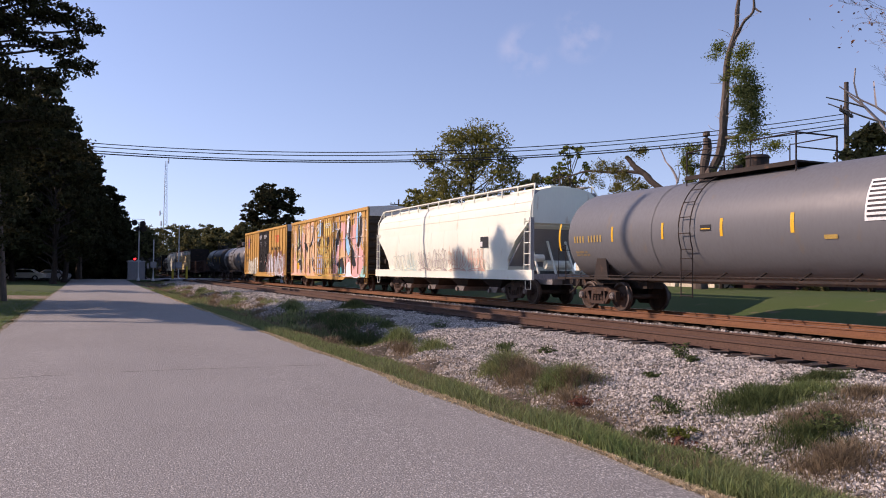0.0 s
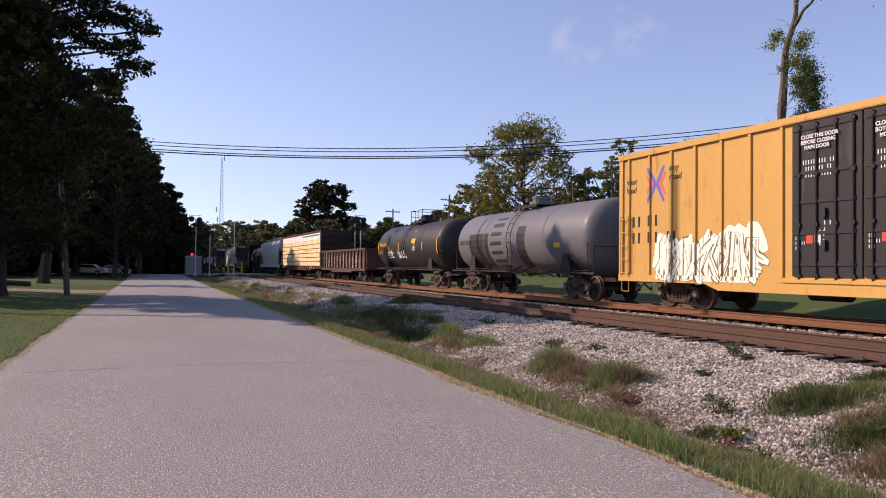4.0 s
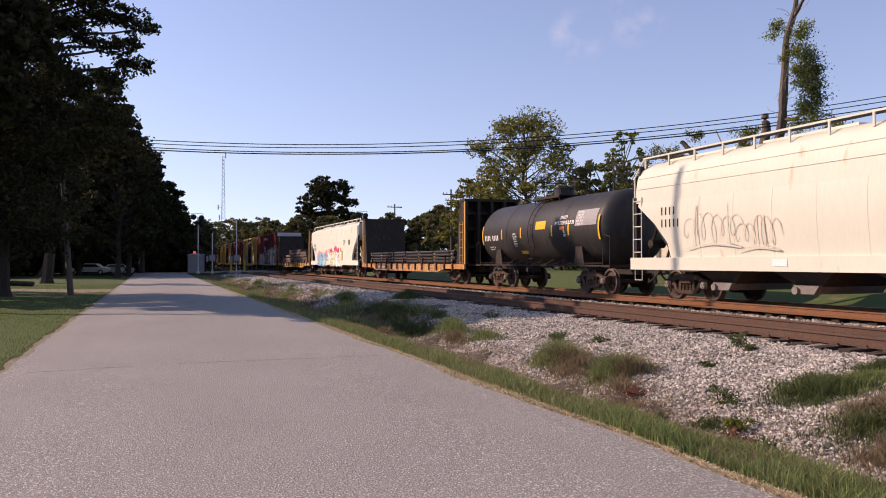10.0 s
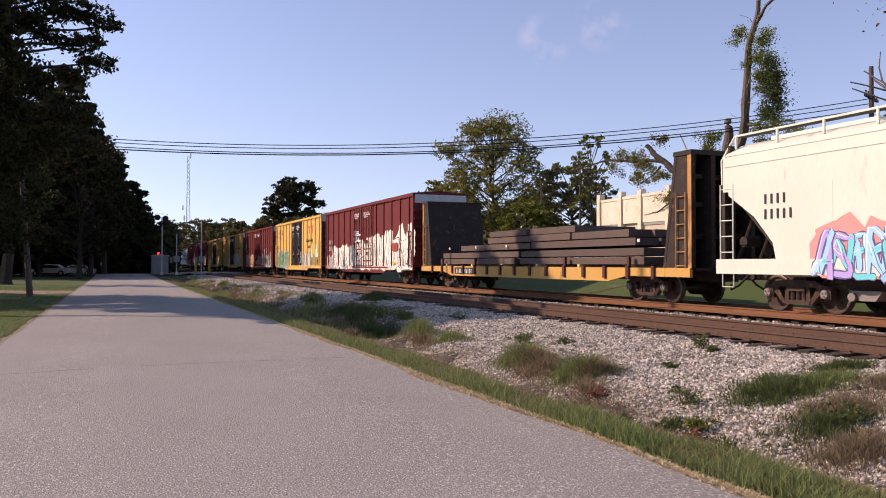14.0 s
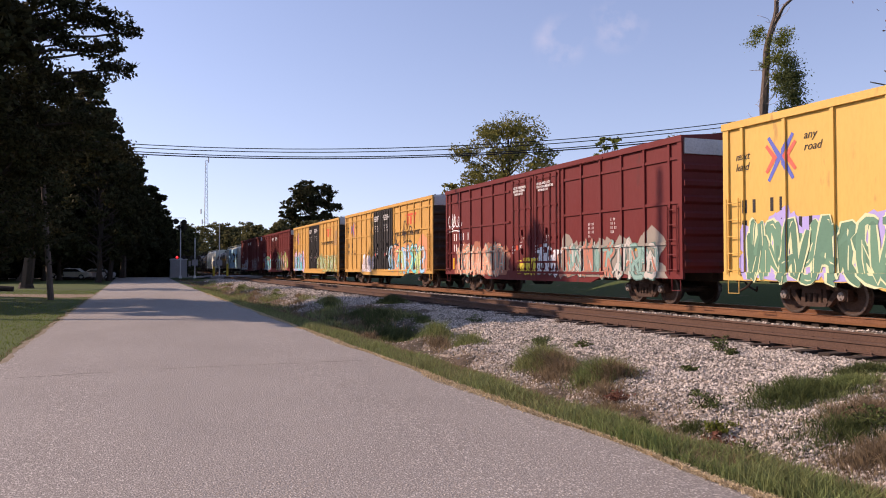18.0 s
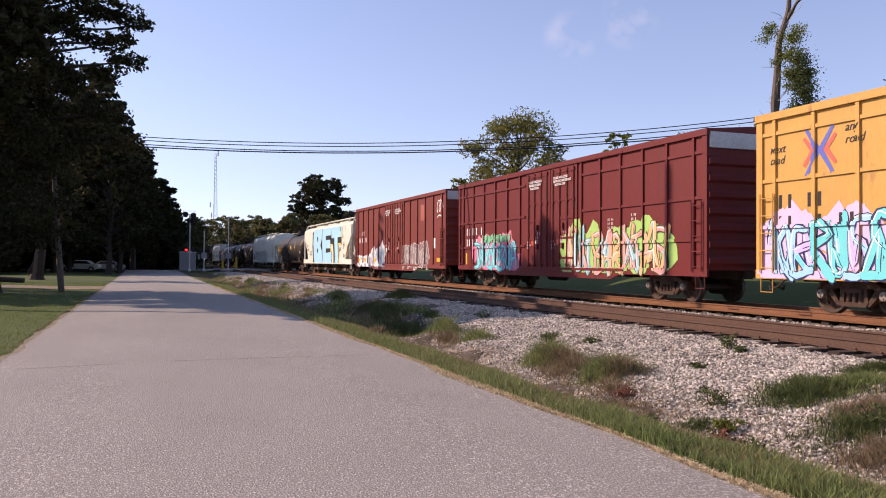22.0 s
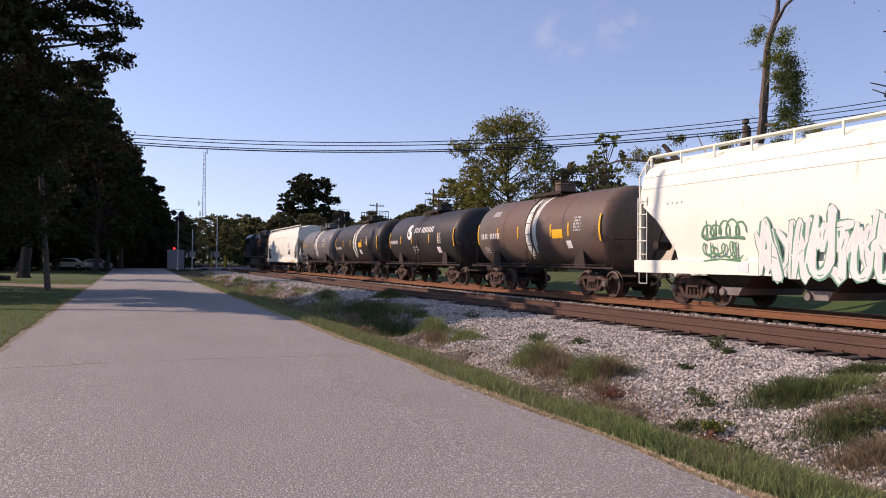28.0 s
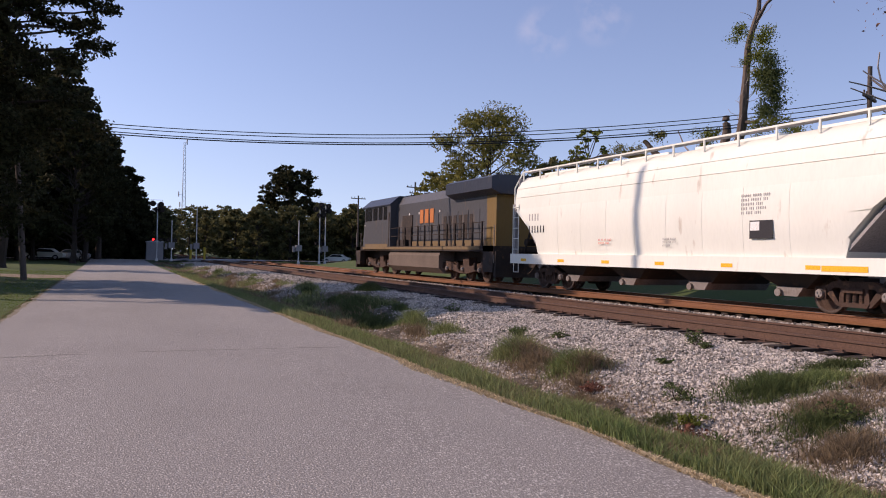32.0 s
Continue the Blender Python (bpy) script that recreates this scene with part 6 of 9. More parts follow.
    bars(v, -1.565, h - 4.6, 0.74, ("xxxx xxxxxx",), 0.2, CHALK)
    block("number_panel", v, -1.562, h - 4.4, 0.70, 2.3, 0.3, BLACKP)
    running_gear(v, L, 2.6)
    return v, h


v, h = bulkhead_flat("faded orange bulkhead flatcar loaded with bundled black pipes", 191.6, 212.5, ORANGE, YELLOW, "pipes")
for k in range(5):
    scrawl(v, -1.565, h - 8.0 - 1.8 * k, 0.72, 1.0, 0.24, (0.72, 0.52, 0.36), 300 + k, 4, 0.018)

# pale hopper with two pieces
v, h = hopper("off-white covered hopper with two bright spray-painted pieces", 213.6, 232.7, OFFWHITE, ENDSHADE, straight=True)
graffiti(v, -1.59, h - 3.3, 1.0, 4.4, 1.35, (SKYBLUE, (0.45, 0.35, 0.7), CYAN), (0.10, 0.10, 0.25), 61, 5, back=(0.80, 0.30, 0.28), shine=PALE, label="sky blue and purple spray lettering with a coral cloud")
graffiti(v, -1.59, h - 8.3, 0.98, 5.4, 1.6, ((0.82, 0.83, 0.8), (0.82, 0.8, 0.5), (0.55, 0.72, 0.3), PALE), BLACK, 64, 5, back=(0.72, 0.06, 0.16), weight=0.30, label="white and lime spray lettering outlined in black and crimson")
bars(v, -1.59, h - 1.7, 2.65, ("xxxx", "xxxxx"), 0.24, INK)
bars(v, -1.59, -h + 5.0, 2.9, ("xxxxxxxxxxx", "xxxxxxxxxx", "xxxxxxxxxxx", "xxxxxxx"), 0.07, INK)
block("placard", v, -1.592, -h + 3.2, 2.55, 0.5, 0.4, spray((0.03, 0.12, 0.06)))
block("notice", v, -1.592, -h + 6.2, 1.1, 0.2, 0.2, AMBER)
for yy, zz, w, hh in ((h - 12.0, 3.0, 0.6, 0.5), (h - 10.9, 2.95, 0.35, 0.4), (-h + 5.2, 3.3, 0.5, 0.4), (h - 5.2, 2.9, 0.3, 0.3)):
    block("paint_patch", v, -1.588, yy, zz, w, hh, WHITE)

bulkhead_flat("yellow bulkhead flatcar loaded with stacked rusty steel slabs", 233.8, 254.8, YELLOW, ORANGE, "slabs")

# oxide red boxcar, lower half under white letters
v, h, x = boxcar("oxide red boxcar with white spray lettering along its lower half", 256.0, 275.2, RED, RED, 13, (), end_mat=RED, roof_mat=RED, seed=9)
WHITISH, DARKLINE = (0.82, 0.80, 0.70), (0.13, 0.09, 0.09)
graffiti(v, -x, h - 0.3, 0.90, 2.4, 1.1, ((0.5, 0.42, 0.4),), (0.3, 0.16, 0.15), 74, 3, label="faded spray lettering")
graffiti(v, -x, h - 2.3, 0.85, 5.2, 1.6, (WHITISH, (0.84, 0.84, 0.80)), DARKLINE, 71, 6, back=WHITISH, weight=0.34, smooth=False, label="white angular spray lettering")
graffiti(v, -x, h - 6.6, 0.85, 5.4, 1.9, (WHITISH, (0.72, 0.70, 0.60)), DARKLINE, 73, 7, back=(0.74, 0.71, 0.60), weight=0.30, smooth=False, label="white angular spray lettering")
graffiti(v, -x, h - 11.3, 0.85, 7.6, 2.35, (WHITISH, (0.84, 0.84, 0.80)), DARKLINE, 72, 7, back=WHITISH, weight=0.36, smooth=False, label="white angular spray lettering")
scrawl(v, -x - 0.055, h - 8.0, 3.0, 1.3, 0.36, PALE, 75, 4, 0.05)
scrawl(v, -x - 0.055, h - 8.0, 2.6, 1.4, 0.32, PALE, 76, 4, 0.05)
bars(v, -x, h - 0.9, 2.6, ("xx xx", "xxx xxx"), 0.32, CHALK, wide=0.66)
block("notice", v, -x - 0.07, -h + 3.5, 1.9, 1.0, 0.45, spray((0.35, 0.06, 0.05)))
block("notice", v, -x - 0.07, -h + 3.4, 1.15, 0.5, 0.12, AMBER)

# bright yellow boxcar
v, h, x = boxcar("bright yellow boxcar with black doors and painted fir trees", 276.6, 295.4, YELLOW2, BLACKP, 13, (), end_mat=ENDSHADE, seed=10)
pool_marks(v, h, x, three=True)
graffiti(v, -x, h - 0.9, 0.96, 5.6, 1.75, ((0.09, 0.22, 0.15), (0.12, 0.28, 0.19), (0.10, 0.24, 0.17)), (0.62, 0.68, 0.42), 81, 5, back=(0.40, 0.36, 0.70), weight=0.34, label="dark green spray lettering in a violet cloud")
graffiti(v, -x, -1.9, 0.96, 4.0, 1.5, (SILVER, (0.62, 0.62, 0.5)), (0.12, 0.1, 0.06), 82, 5, weight=0.24, label="silver spray lettering")
bm = bmesh.new()
box(bm, 0, 2.9, 0, 0.95, 0, 0.004)
piece("spray_cloud", mesh_from(bm, spray((0.28, 0.22, 0.10))), v, plane_pose(-x, -5.7, 0.96))
for yy, w in ((-5.2, 1.25), (-7.0, 1.2)):
    bm = bmesh.new()
    pts = [(0.5, 1.9), (0.72, 1.5), (0.64, 1.5), (0.85, 1.15), (0.74, 1.15), (1.0, 0.75), (0.6, 0.75), (0.5, 0.3), (0.4, 0.75), (0, 0.75), (0.26, 1.15), (0.15, 1.15), (0.36, 1.5), (0.28, 1.5)]
    bm.faces.new([bm.verts.new((px * w, py, 0.016)) for px, py in pts])
    bmesh.ops.triangulate(bm, faces=bm.faces[:])
    piece("painted_fir_tree", mesh_from(bm, spray((0.66, 0.76, 0.52))), v, plane_pose(-x, yy, 0.96), "pale green painted fir tree")


def red_car(label, y0, y1, mat, seed):
    v, h, x = boxcar(label, y0, y1, mat, mat, 15, (1.85, 3.05, 4.35), end_mat=mat, roof_mat=mat, seed=seed)
    bars(v, -x, h - 1.0, 2.45, ("xx xx x", "xx xx xx"), 0.34, CHALK, wide=0.66)
    block("notice", v, -x, h - 0.9, 1.05, 0.16, 0.55, AMBER)
    block("notice", v, -x, -h + 2.4, 1.3, 0.3, 0.55, AMBER)
    bars(v, -x, -h + 5.2, 2.6, ("xx xx", "xx xx", "xx xx", "xx"), 0.09, CHALK)
    bars(v, -x, -h + 3.8, 2.7, ("x xx", "xx x", "xx xx", "xxx"), 0.09, CHALK)
    return v, h, x


v, h, x = red_car("oxide red boxcar with coral and teal spray lettering", 297.1, 315.9, RED, 12)
graffiti(v, -x, h - 1.6, 0.95, 5.2, 1.5, ((0.82, 0.32, 0.20), (0.85, 0.40, 0.26)), (0.10, 0.34, 0.31), 91, 6, back=(0.42, 0.16, 0.10), shine=(0.35, 0.75, 0.68), label="coral spray lettering edged in teal")
graffiti(v, -x, h - 8.2, 1.0, 1.6, 0.8, (LEMON,), (0.35, 0.2, 0.02), 92, 3)
graffiti(v, -x, h - 9.8, 1.0, 1.8, 1.3, (PALE,), (0.1, 0.1, 0.1), 95, 2)
graffiti(v, -x, h - 11.6, 0.95, 6.0, 1.4, ((0.52, 0.50, 0.46), (0.50, 0.20, 0.14), (0.22, 0.40, 0.36)), (0.10, 0.20, 0.18), 93, 7, back=(0.30, 0.27, 0.23), label="grey and coral spray lettering")
scrawl(v, -x, h - 0.3, 2.9, 1.6, 0.9, PALE, 94, 5, 0.05)
v, h, x = boxcar("yellow ribbed boxcar with black doors and blue-green spray lettering", 317.8, 336.6, YELLOW, BLACKP, 15, (2.1, 3.27, 4.45), seed=14)
pool_marks(v, h, x)
graffiti(v, -x, h - 4.9, 0.98, 2.5, 1.1, ((0.8, 0.72, 0.76),), BLACK, 101, 4, back=(0.8, 0.76, 0.78), weight=0.2, smooth=False, label="pale outlined spray lettering")
graffiti(v, -x, -1.7, 0.95, 6.4, 1.9, (LIME, SKYBLUE, (0.8, 0.35, 0.2), CYAN), (0.04, 0.16, 0.2), 102, 7, back=(0.75, 0.3, 0.16), shine=PALE, label="blue, green and orange spray lettering")
scrawl(v, -x, -2.2, 2.45, 1.2, 1.0, BLACK, 103, 3, 0.07)
scrawl(v, -x, -4.2, 2.6, 1.6, 1.3, BLACK, 104, 4, 0.06)
v, h, x = boxcar("yellow ribbed boxcar with black doors and lime spray lettering", 338.6, 357.4, YELLOW, BLACKP, 15, (2.1, 3.27, 4.45), seed=15)
pool_marks(v, h, x)
graffiti(v, -x, h - 0.6, 0.95, 4.6, 1.7, (CYAN, SKYBLUE, (0.55, 0.45, 0.75)), (0.02, 0.03, 0.1), 111, 5, back=(0.72, 0.5, 0.7), shine=PALE, label="cyan and violet spray lettering")
graffiti(v, -x, -1.6, 0.95, 7.4, 1.5, ((0.45, 0.58, 0.18), (0.55, 0.40, 0.10), (0.40, 0.55, 0.30)), (0.07, 0.16, 0.10), 112, 6, shine=PALE, weight=0.24, label="lime spray lettering edged in white")
scrawl(v, -x, -7.4, 2.9, 1.2, 1.2, (0.25, 0.2, 0.18), 113, 4, 0.05)
v, h, x = red_car("oxide red boxcar with cyan and green spray lettering", 359.3, 378.2, RED, 16)
graffiti(v, -x, h - 2.2, 0.9, 4.4, 1.55, ((0.16, 0.66, 0.74), (0.12, 0.58, 0.66)), (0.03, 0.22, 0.3), 121, 4, back=(0.75, 0.20, 0.30), shine=(0.5, 0.85, 0.9), smooth=False, label="cyan spray lettering with a pink and green cloud")
graffiti(v, -x, h - 3.0, 2.2, 3.0, 0.4, ((0.2, 0.6, 0.35),), (0.1, 0.35, 0.2), 123, 5)
graffiti(v, -x, h - 11.0, 0.9, 6.0, 1.75, ((0.78, 0.45, 0.22), (0.78, 0.35, 0.32), (0.3, 0.55, 0.6)), (0.05, 0.08, 0.05), 122, 6, back=(0.33, 0.58, 0.16), shine=PALE, label="orange spray lettering in a green cloud")
# lighter red boxcar
v, h, x = boxcar("faded red boxcar with white and silver spray lettering", 380.0, 398.9, RED2, RED2, 14, (), end_mat=RED2, roof_mat=RED2, seed=17)
graffiti(v, -x, h - 0.8, 0.92, 3.4, 0.9, (PALE,), (0.6, 0.62, 0.66), 131, 4, weight=0.32)
graffiti(v, -x, h - 4.2, 0.92, 3.6, 1.5, (PALE, SILVER, (0.6, 0.75, 0.78)), (0.35, 0.37, 0.4), 132, 5, back=(0.8, 0.8, 0.8), label="white and pale blue spray lettering")
graffiti(v, -x, -2.0, 0.95, 4.6, 1.6, ((0.24, 0.17, 0.16),), (0.72, 0.72, 0.74), 133, 4, weight=0.32, label="dark spray lettering with a silver outline")
bars(v, -x, h - 1.4, 3.0, (" xxx",), 0.30, CHALK)
bars(v, -x, h - 0.9, 2.5, ("xx xx xx",), 0.32, CHALK, wide=0.66)
for yy in (h - 0.8, h - 2.3, h - 5.0, -h + 1.4):
    block("notice", v, -x - 0.03, yy, 1.15, 0.5, 0.22, AMBER)
block("notice", v, -x, -h + 2.0, 1.9, 0.3, 0.55, CHALK)
scrawl(v, -x, -h + 1.5, 3.6, 0.8, 1.1, PALE, 134, 3, 0.05)
block("paint_patch", v, -x, -h + 4.2, 3.5, 0.9, 0.9, spray((0.38, 0.12, 0.09)))

# off-white hopper with giant letters
v, h = hopper("off-white covered hopper with giant light blue painted letters", 400.1, 419.3, OFFWHITE, GREYHOP, straight=True)
BLUE, SUNNY = (0.33, 0.66, 0.84), (0.86, 0.70, 0.10)


def letter(col, up, *pts):
    bm = bmesh.new()
    bm.faces.new([bm.verts.new((u, z, up)) for u, z in pts])
    bmesh.ops.triangulate(bm, faces=bm.faces[:])
    paint_on("spray_letter", bm, col, v, -1.606, h, 0.0, "giant painted letters B E T")


letter(BLACK, 0.002, (4.4, 3.74), (5.0, 3.93), (5.2, 1.0), (4.5, 1.04), (4.58, 1.46), (4.3, 2.43))
letter(BLUE, 0.004, (4.91, 3.95), (8.72, 3.95), (8.5, 3.2), (7.9, 2.52), (8.42, 2.19), (8.8, 1.45), (8.67, 1.0), (5.3, 1.0), (5.03, 1.5), (4.73, 2.8))
for quad in (((8.75, 3.95), (12.35, 3.98), (12.2, 3.3), (8.62, 3.3)), ((8.62, 3.3), (10.17, 3.3), (10.25, 1.87), (8.7, 1.87)), ((10.13, 2.96), (11.82, 2.96), (11.9, 2.5), (11.86, 2.22), (10.2, 2.22)), ((8.7, 1.87), (12.4, 1.95), (12.48, 1.5), (12.4, 1.0), (8.75, 1.0)),
             ((12.42, 3.98), (16.0, 3.93), (15.93, 3.07), (12.26, 3.07)), ((13.36, 3.07), (14.6, 3.07), (14.85, 1.49), (14.77, 1.0), (13.53, 1.0), (13.62, 1.45))):
    letter(BLUE, 0.004, *quad)
for quad in (((8.69, 3.95), (8.76, 3.95), (8.62, 3.1), (8.48, 3.1)), ((8.48, 3.1), (8.62, 3.1), (8.66, 2.5), (8.6, 2.0), (7.9, 2.52)), ((8.45, 2.1), (8.6, 2.1), (8.9, 1.45), (8.78, 1.45)), ((8.78, 1.45), (8.9, 1.45), (8.76, 1.0), (8.66, 1.0)),
             ((10.13, 2.96), (10.17, 3.32), (12.3, 3.32), (12.3, 2.96)), ((11.84, 3.05), (13.38, 3.05), (13.38, 2.58), (11.95, 2.58)), ((12.95, 2.6), (13.38, 2.6), (13.64, 1.45), (13.56, 1.0), (13.15, 1.0), (13.18, 1.45)), ((10.2, 1.86), (10.2, 2.24), (11.9, 2.24), (12.0, 1.93)),
             ((12.38, 1.97), (12.46, 1.97), (12.58, 1.5), (12.5, 1.0), (12.38, 1.0), (12.46, 1.5)), ((14.58, 3.09), (15.95, 3.1), (15.79, 2.61), (14.6, 2.62)), ((14.62, 2.62), (14.72, 2.62), (14.95, 1.49), (14.9, 1.0), (14.76, 1.0), (14.84, 1.49))):
    letter(BLACK, 0.014, *quad)
for quad in (((11.92, 2.6), (12.97, 2.6), (12.97, 2.5), (11.98, 2.5)), ((12.86, 2.55), (12.97, 2.55), (13.2, 1.45), (13.16, 1.0), (13.06, 1.0), (13.08, 1.45)), ((11.78, 2.3), (12.05, 2.3), (12.05, 1.9), (11.9, 1.9)), ((12.0, 2.02), (12.5, 2.02), (12.5, 1.92), (12.0, 1.92)),
             ((16.0, 3.93), (16.12, 3.93), (16.05, 2.98), (15.93, 2.98)), ((15.8, 3.0), (15.95, 3.0), (15.89, 2.52), (15.75, 2.52)), ((14.72, 2.62), (15.8, 2.62), (15.8, 2.5), (14.72, 2.5)), ((14.7, 2.5), (14.8, 2.5), (15.05, 1.49), (15.0, 1.0), (14.88, 1.0), (14.93, 1.49))):
    letter(SUNNY, 0.011, *quad)
for z0, z1 in ((2.86, 3.32), (1.82, 2.28)):
    letter(BLACK, 0.014, (6.42, z1), (6.85, z1 - 0.02), (6.95, (z0 + z1) / 2), (6.65, z0), (6.45, z0 + 0.05))
    letter(SUNNY, 0.019, (6.44, z0 + 0.14), (6.55, z0 + 0.18), (6.6, z0 + 0.05), (6.47, z0 + 0.06))
words(v, -1.61, h - 15.05, 1.95, "SFO.", 0.44, INK, "spray_tag", squeeze=0.9, slant=0.15)
words(v, -1.61, h - 16.5, 1.47, "2021.", 0.34, INK, "spray_tag", squeeze=0.9, slant=0.15)
scrawl(v, -1.61, h - 0.5, 2.7, 0.8, 0.35, BLACK, 141, 3, 0.03)
scrawl(v, -1.61, h - 3.2, 1.7, 0.9, 0.4, BLACK, 142, 3, 0.04)
scrawl(v, -1.61, h - 15.35, 3.6, 0.4, 0.3, BLACK, 143, 2, 0.03)
block("rust_stripe", v, -1.606, h - 14.95, 1.5, 0.14, 0.5, ORANGE)
bars(v, -1.586, h - 16.3, 2.55, ("xxxxxxxx xxx", "xxxxxx xxxx", "xxxxxxxx xx", "xxxxxx xxx", "xxxx xx"), 0.07, INK)
bars(v, -1.586, h - 16.2, 3.1, ("xx x xx", "xx xx x"), 0.07, INK)
bars(v, -1.586, h - 1.5, 2.45, ("xxxx", "xxxxxx"), 0.24, INK)
block("rust_stripe", v, -1.586, h - 17.6, 1.55, 0.18, 0.95, ORANGE)

v, h, r, zc = tank("black tank car with amber lettering and a notice panel", 421.0, 437.0, TANKBLACK, 1.5)
tank_bars(v, r, zc, h - 1.2, 2.3, ("xxxx xxxxx",), 0.22, AMBER)
tank_panel(v, r, zc, -1.2, 2.4, 0.6, 0.35, AMBER)
data_panel(v, r, zc, -h + 4.4, 3.00)
tank_panel(v, r, zc, -h + 1.6, 1.9, 0.3, 0.3, CHALK)

# cream hopper with silver and green letters
v, h = hopper("cream covered hopper with silver letters outlined in green", 438.5, 458.1, CREAM, OFFWHITE, chutes=5)
graffiti(v, -1.615, h - 5.4, 0.98, 8.6, 1.75, ((0.68, 0.68, 0.66), (0.72, 0.72, 0.68)), (0.12, 0.30, 0.20), 151, 5, weight=0.30, shine=(0.80, 0.78, 0.7), label="silver spray letters outlined in dark green")
scrawl(v, -1.6, h - 3.2, 1.9, 1.6, 0.5, (0.1, 0.25, 0.14), 152, 6, 0.05)
scrawl(v, -1.6, h - 3.2, 1.3, 1.5, 0.5, (0.1, 0.25, 0.14), 153, 5, 0.05)
bars(v, -1.57, h - 1.6, 2.75, ("xxxx", "xxxxx"), 0.26, GREYPAINT)
block("placard", v, -1.61, h - 4.6, 1.0, 0.4, 0.24, CHALK)
block("rust_stripe", v, -1.57, h - 10.0, 3.1, 0.25, 0.5, spray((0.72, 0.52, 0.26)))

v, h, r, zc = tank("rust brown tank car with white lettering and white spill streaks", 459.4, 471.4, TANKBROWN, 1.5, band=WHITE)
tank_bars(v, r, zc, h - 1.3, 2.2, ("xxxx xxxxxx",), 0.24, CHALK)
tank_bars(v, r, zc, h - 1.4, 1.75, ("xxxxxxxxxx", "xx xxx xxxx", "xx xx xxxx"), 0.07, CHALK)
tank_panel(v, r, zc, -1.8, 2.1, 0.8, 0.34, AMBER)
data_panel(v, r, zc, -h + 2.6, 2.80)
tank_panel(v, r, zc, -h + 3.2, 1.7, 0.35, 0.3, CHALK)
tank_panel(v, r, zc, h - 2.1, 3.2, 0.7, 0.3, GREYPAINT)
v, h, r, zc = tank("black tank car with a white oval emblem and lettering", 472.7, 484.9, TANKBLACK, 1.5)
tank_bars(v, r, zc, h - 1.1, 2.2, ("xxxxxxxxxx",), 0.2, CHALK)
bm = bmesh.new()
bm.faces.new([bm.verts.new((-r - 0.004, 1.5 + 0.42 * math.cos(a * 0.393) + 0.08 * math.sin(a * 0.393), 2.85 + 0.46 * math.sin(a * 0.393))) for a in range(16)])
flank(v, bm, r, zc)
part("emblem", bm, CHALK, v, "white oval emblem")
tank_bars(v, r, zc, 0.7, 2.75, ("xxxx xxxxxxxx",), 0.32, CHALK)
tank_bars(v, r, zc, 0.9, 1.9, ("xxx xx xxx", "xx xxxx xx", "xxx xx"), 0.1, CHALK)
data_panel(v, r, zc, -h + 3.1, 2.60)
tank_panel(v, r, zc, -h + 3.3, 1.6, 0.5, 0.34, CHALK)
v, h, r, zc = tank("black tank car with white spill streaks and an amber notice", 486.0, 498.85, TANKBLACK, 1.5, band=WHITE)
tank_bars(v, r, zc, h - 1.1, 2.0, ("xxxx xxxxxx",), 0.2, CHALK)
tank_panel(v, r, zc, -1.1, 2.1, 0.8, 0.34, AMBER)
data_panel(v, r, zc, -h + 3.6, 2.80)
tank_panel(v, r, zc, -1.2, 1.6, 0.45, 0.34, CHALK)
v, h, r, zc = tank("grey tank car with amber lettering and white spill streaks", 499.85, 512.05, TANKGREY, 1.45, band=WHITE, deck=(-1.5, 0.7), climb=-0.4, dome=-0.6, strips=((0.55, 0.04), (-1.8, 0.05), (-4.0, 0.05)))
tank_bars(v, r, zc, h - 1.2, 2.35, ("xxxx xxxxx",), 0.22, AMBER)
tank_bars(v, r, zc, h - 1.3, 2.1, ("xxx xxxxx xxx", "xxxx xx xxx"), 0.06, FADEDAMBER)
tank_panel(v, r, zc, 2.2, 2.85, 0.35, 0.18, ORANGE)
data_panel(v, r, zc, -2.85, 2.95, rows=6, cols=14, hgt=0.085)

v, h = hopper("clean white covered hopper with small dark stencils", 512.8, 530.5, WHITE, GREYPAINT, chutes=4)
bars(v, -1.6, h - 1.5, 2.55, ("xxxx",), 0.26, GREYPAINT)
bars(v, -1.6, h - 1.5, 2.1, ("xxxxxx",), 0.26, INK)
bars(v, -1.605, h - 12.6, 2.8, ("xxxxxx xxxxx xxxx", "xxxxx xxxxxx xxx", "xxxxxxxx xxxx", "xxxx xxx xxxxxx", "xx xxxx xxxx"), 0.07, GREYPAINT)
bars(v, -1.6, h - 9.5, 1.75, ("xxxxxx xxxxx", "xxxxxxxx xxx", "xxxxxxx"), 0.06, GREYPAINT)
bars(v, -1.6, h - 6.2, 1.75, ("xx xx xx xxxx", "xxxxxx xxxx"), 0.07, spray((0.75, 0.3, 0.25)))
block("placard", v, -1.61, h - 12.9, 1.75, 0.75, 0.45, INK)
block("placard", v, -1.615, h - 12.93, 1.95, 0.3, 0.22, CHALK)
for k in range(6):
    block("reflector", v, -1.602, h - 0.9 - k * 2.75, 1.02, 0.42, 0.1, AMBER)
block("reflector", v, -1.603, -h + 2.6, 0.99, 1.2, 0.13, AMBER)


DUSTY = material("road_dust", (0.16, 0.125, 0.10), (0.11, 0.085, 0.07), 0.85, 0, 0.8, 1, 16, 0.1)
DULLGOLD = paint("dusty_gold_paint", (0.17, 0.115, 0.055), 0.5)
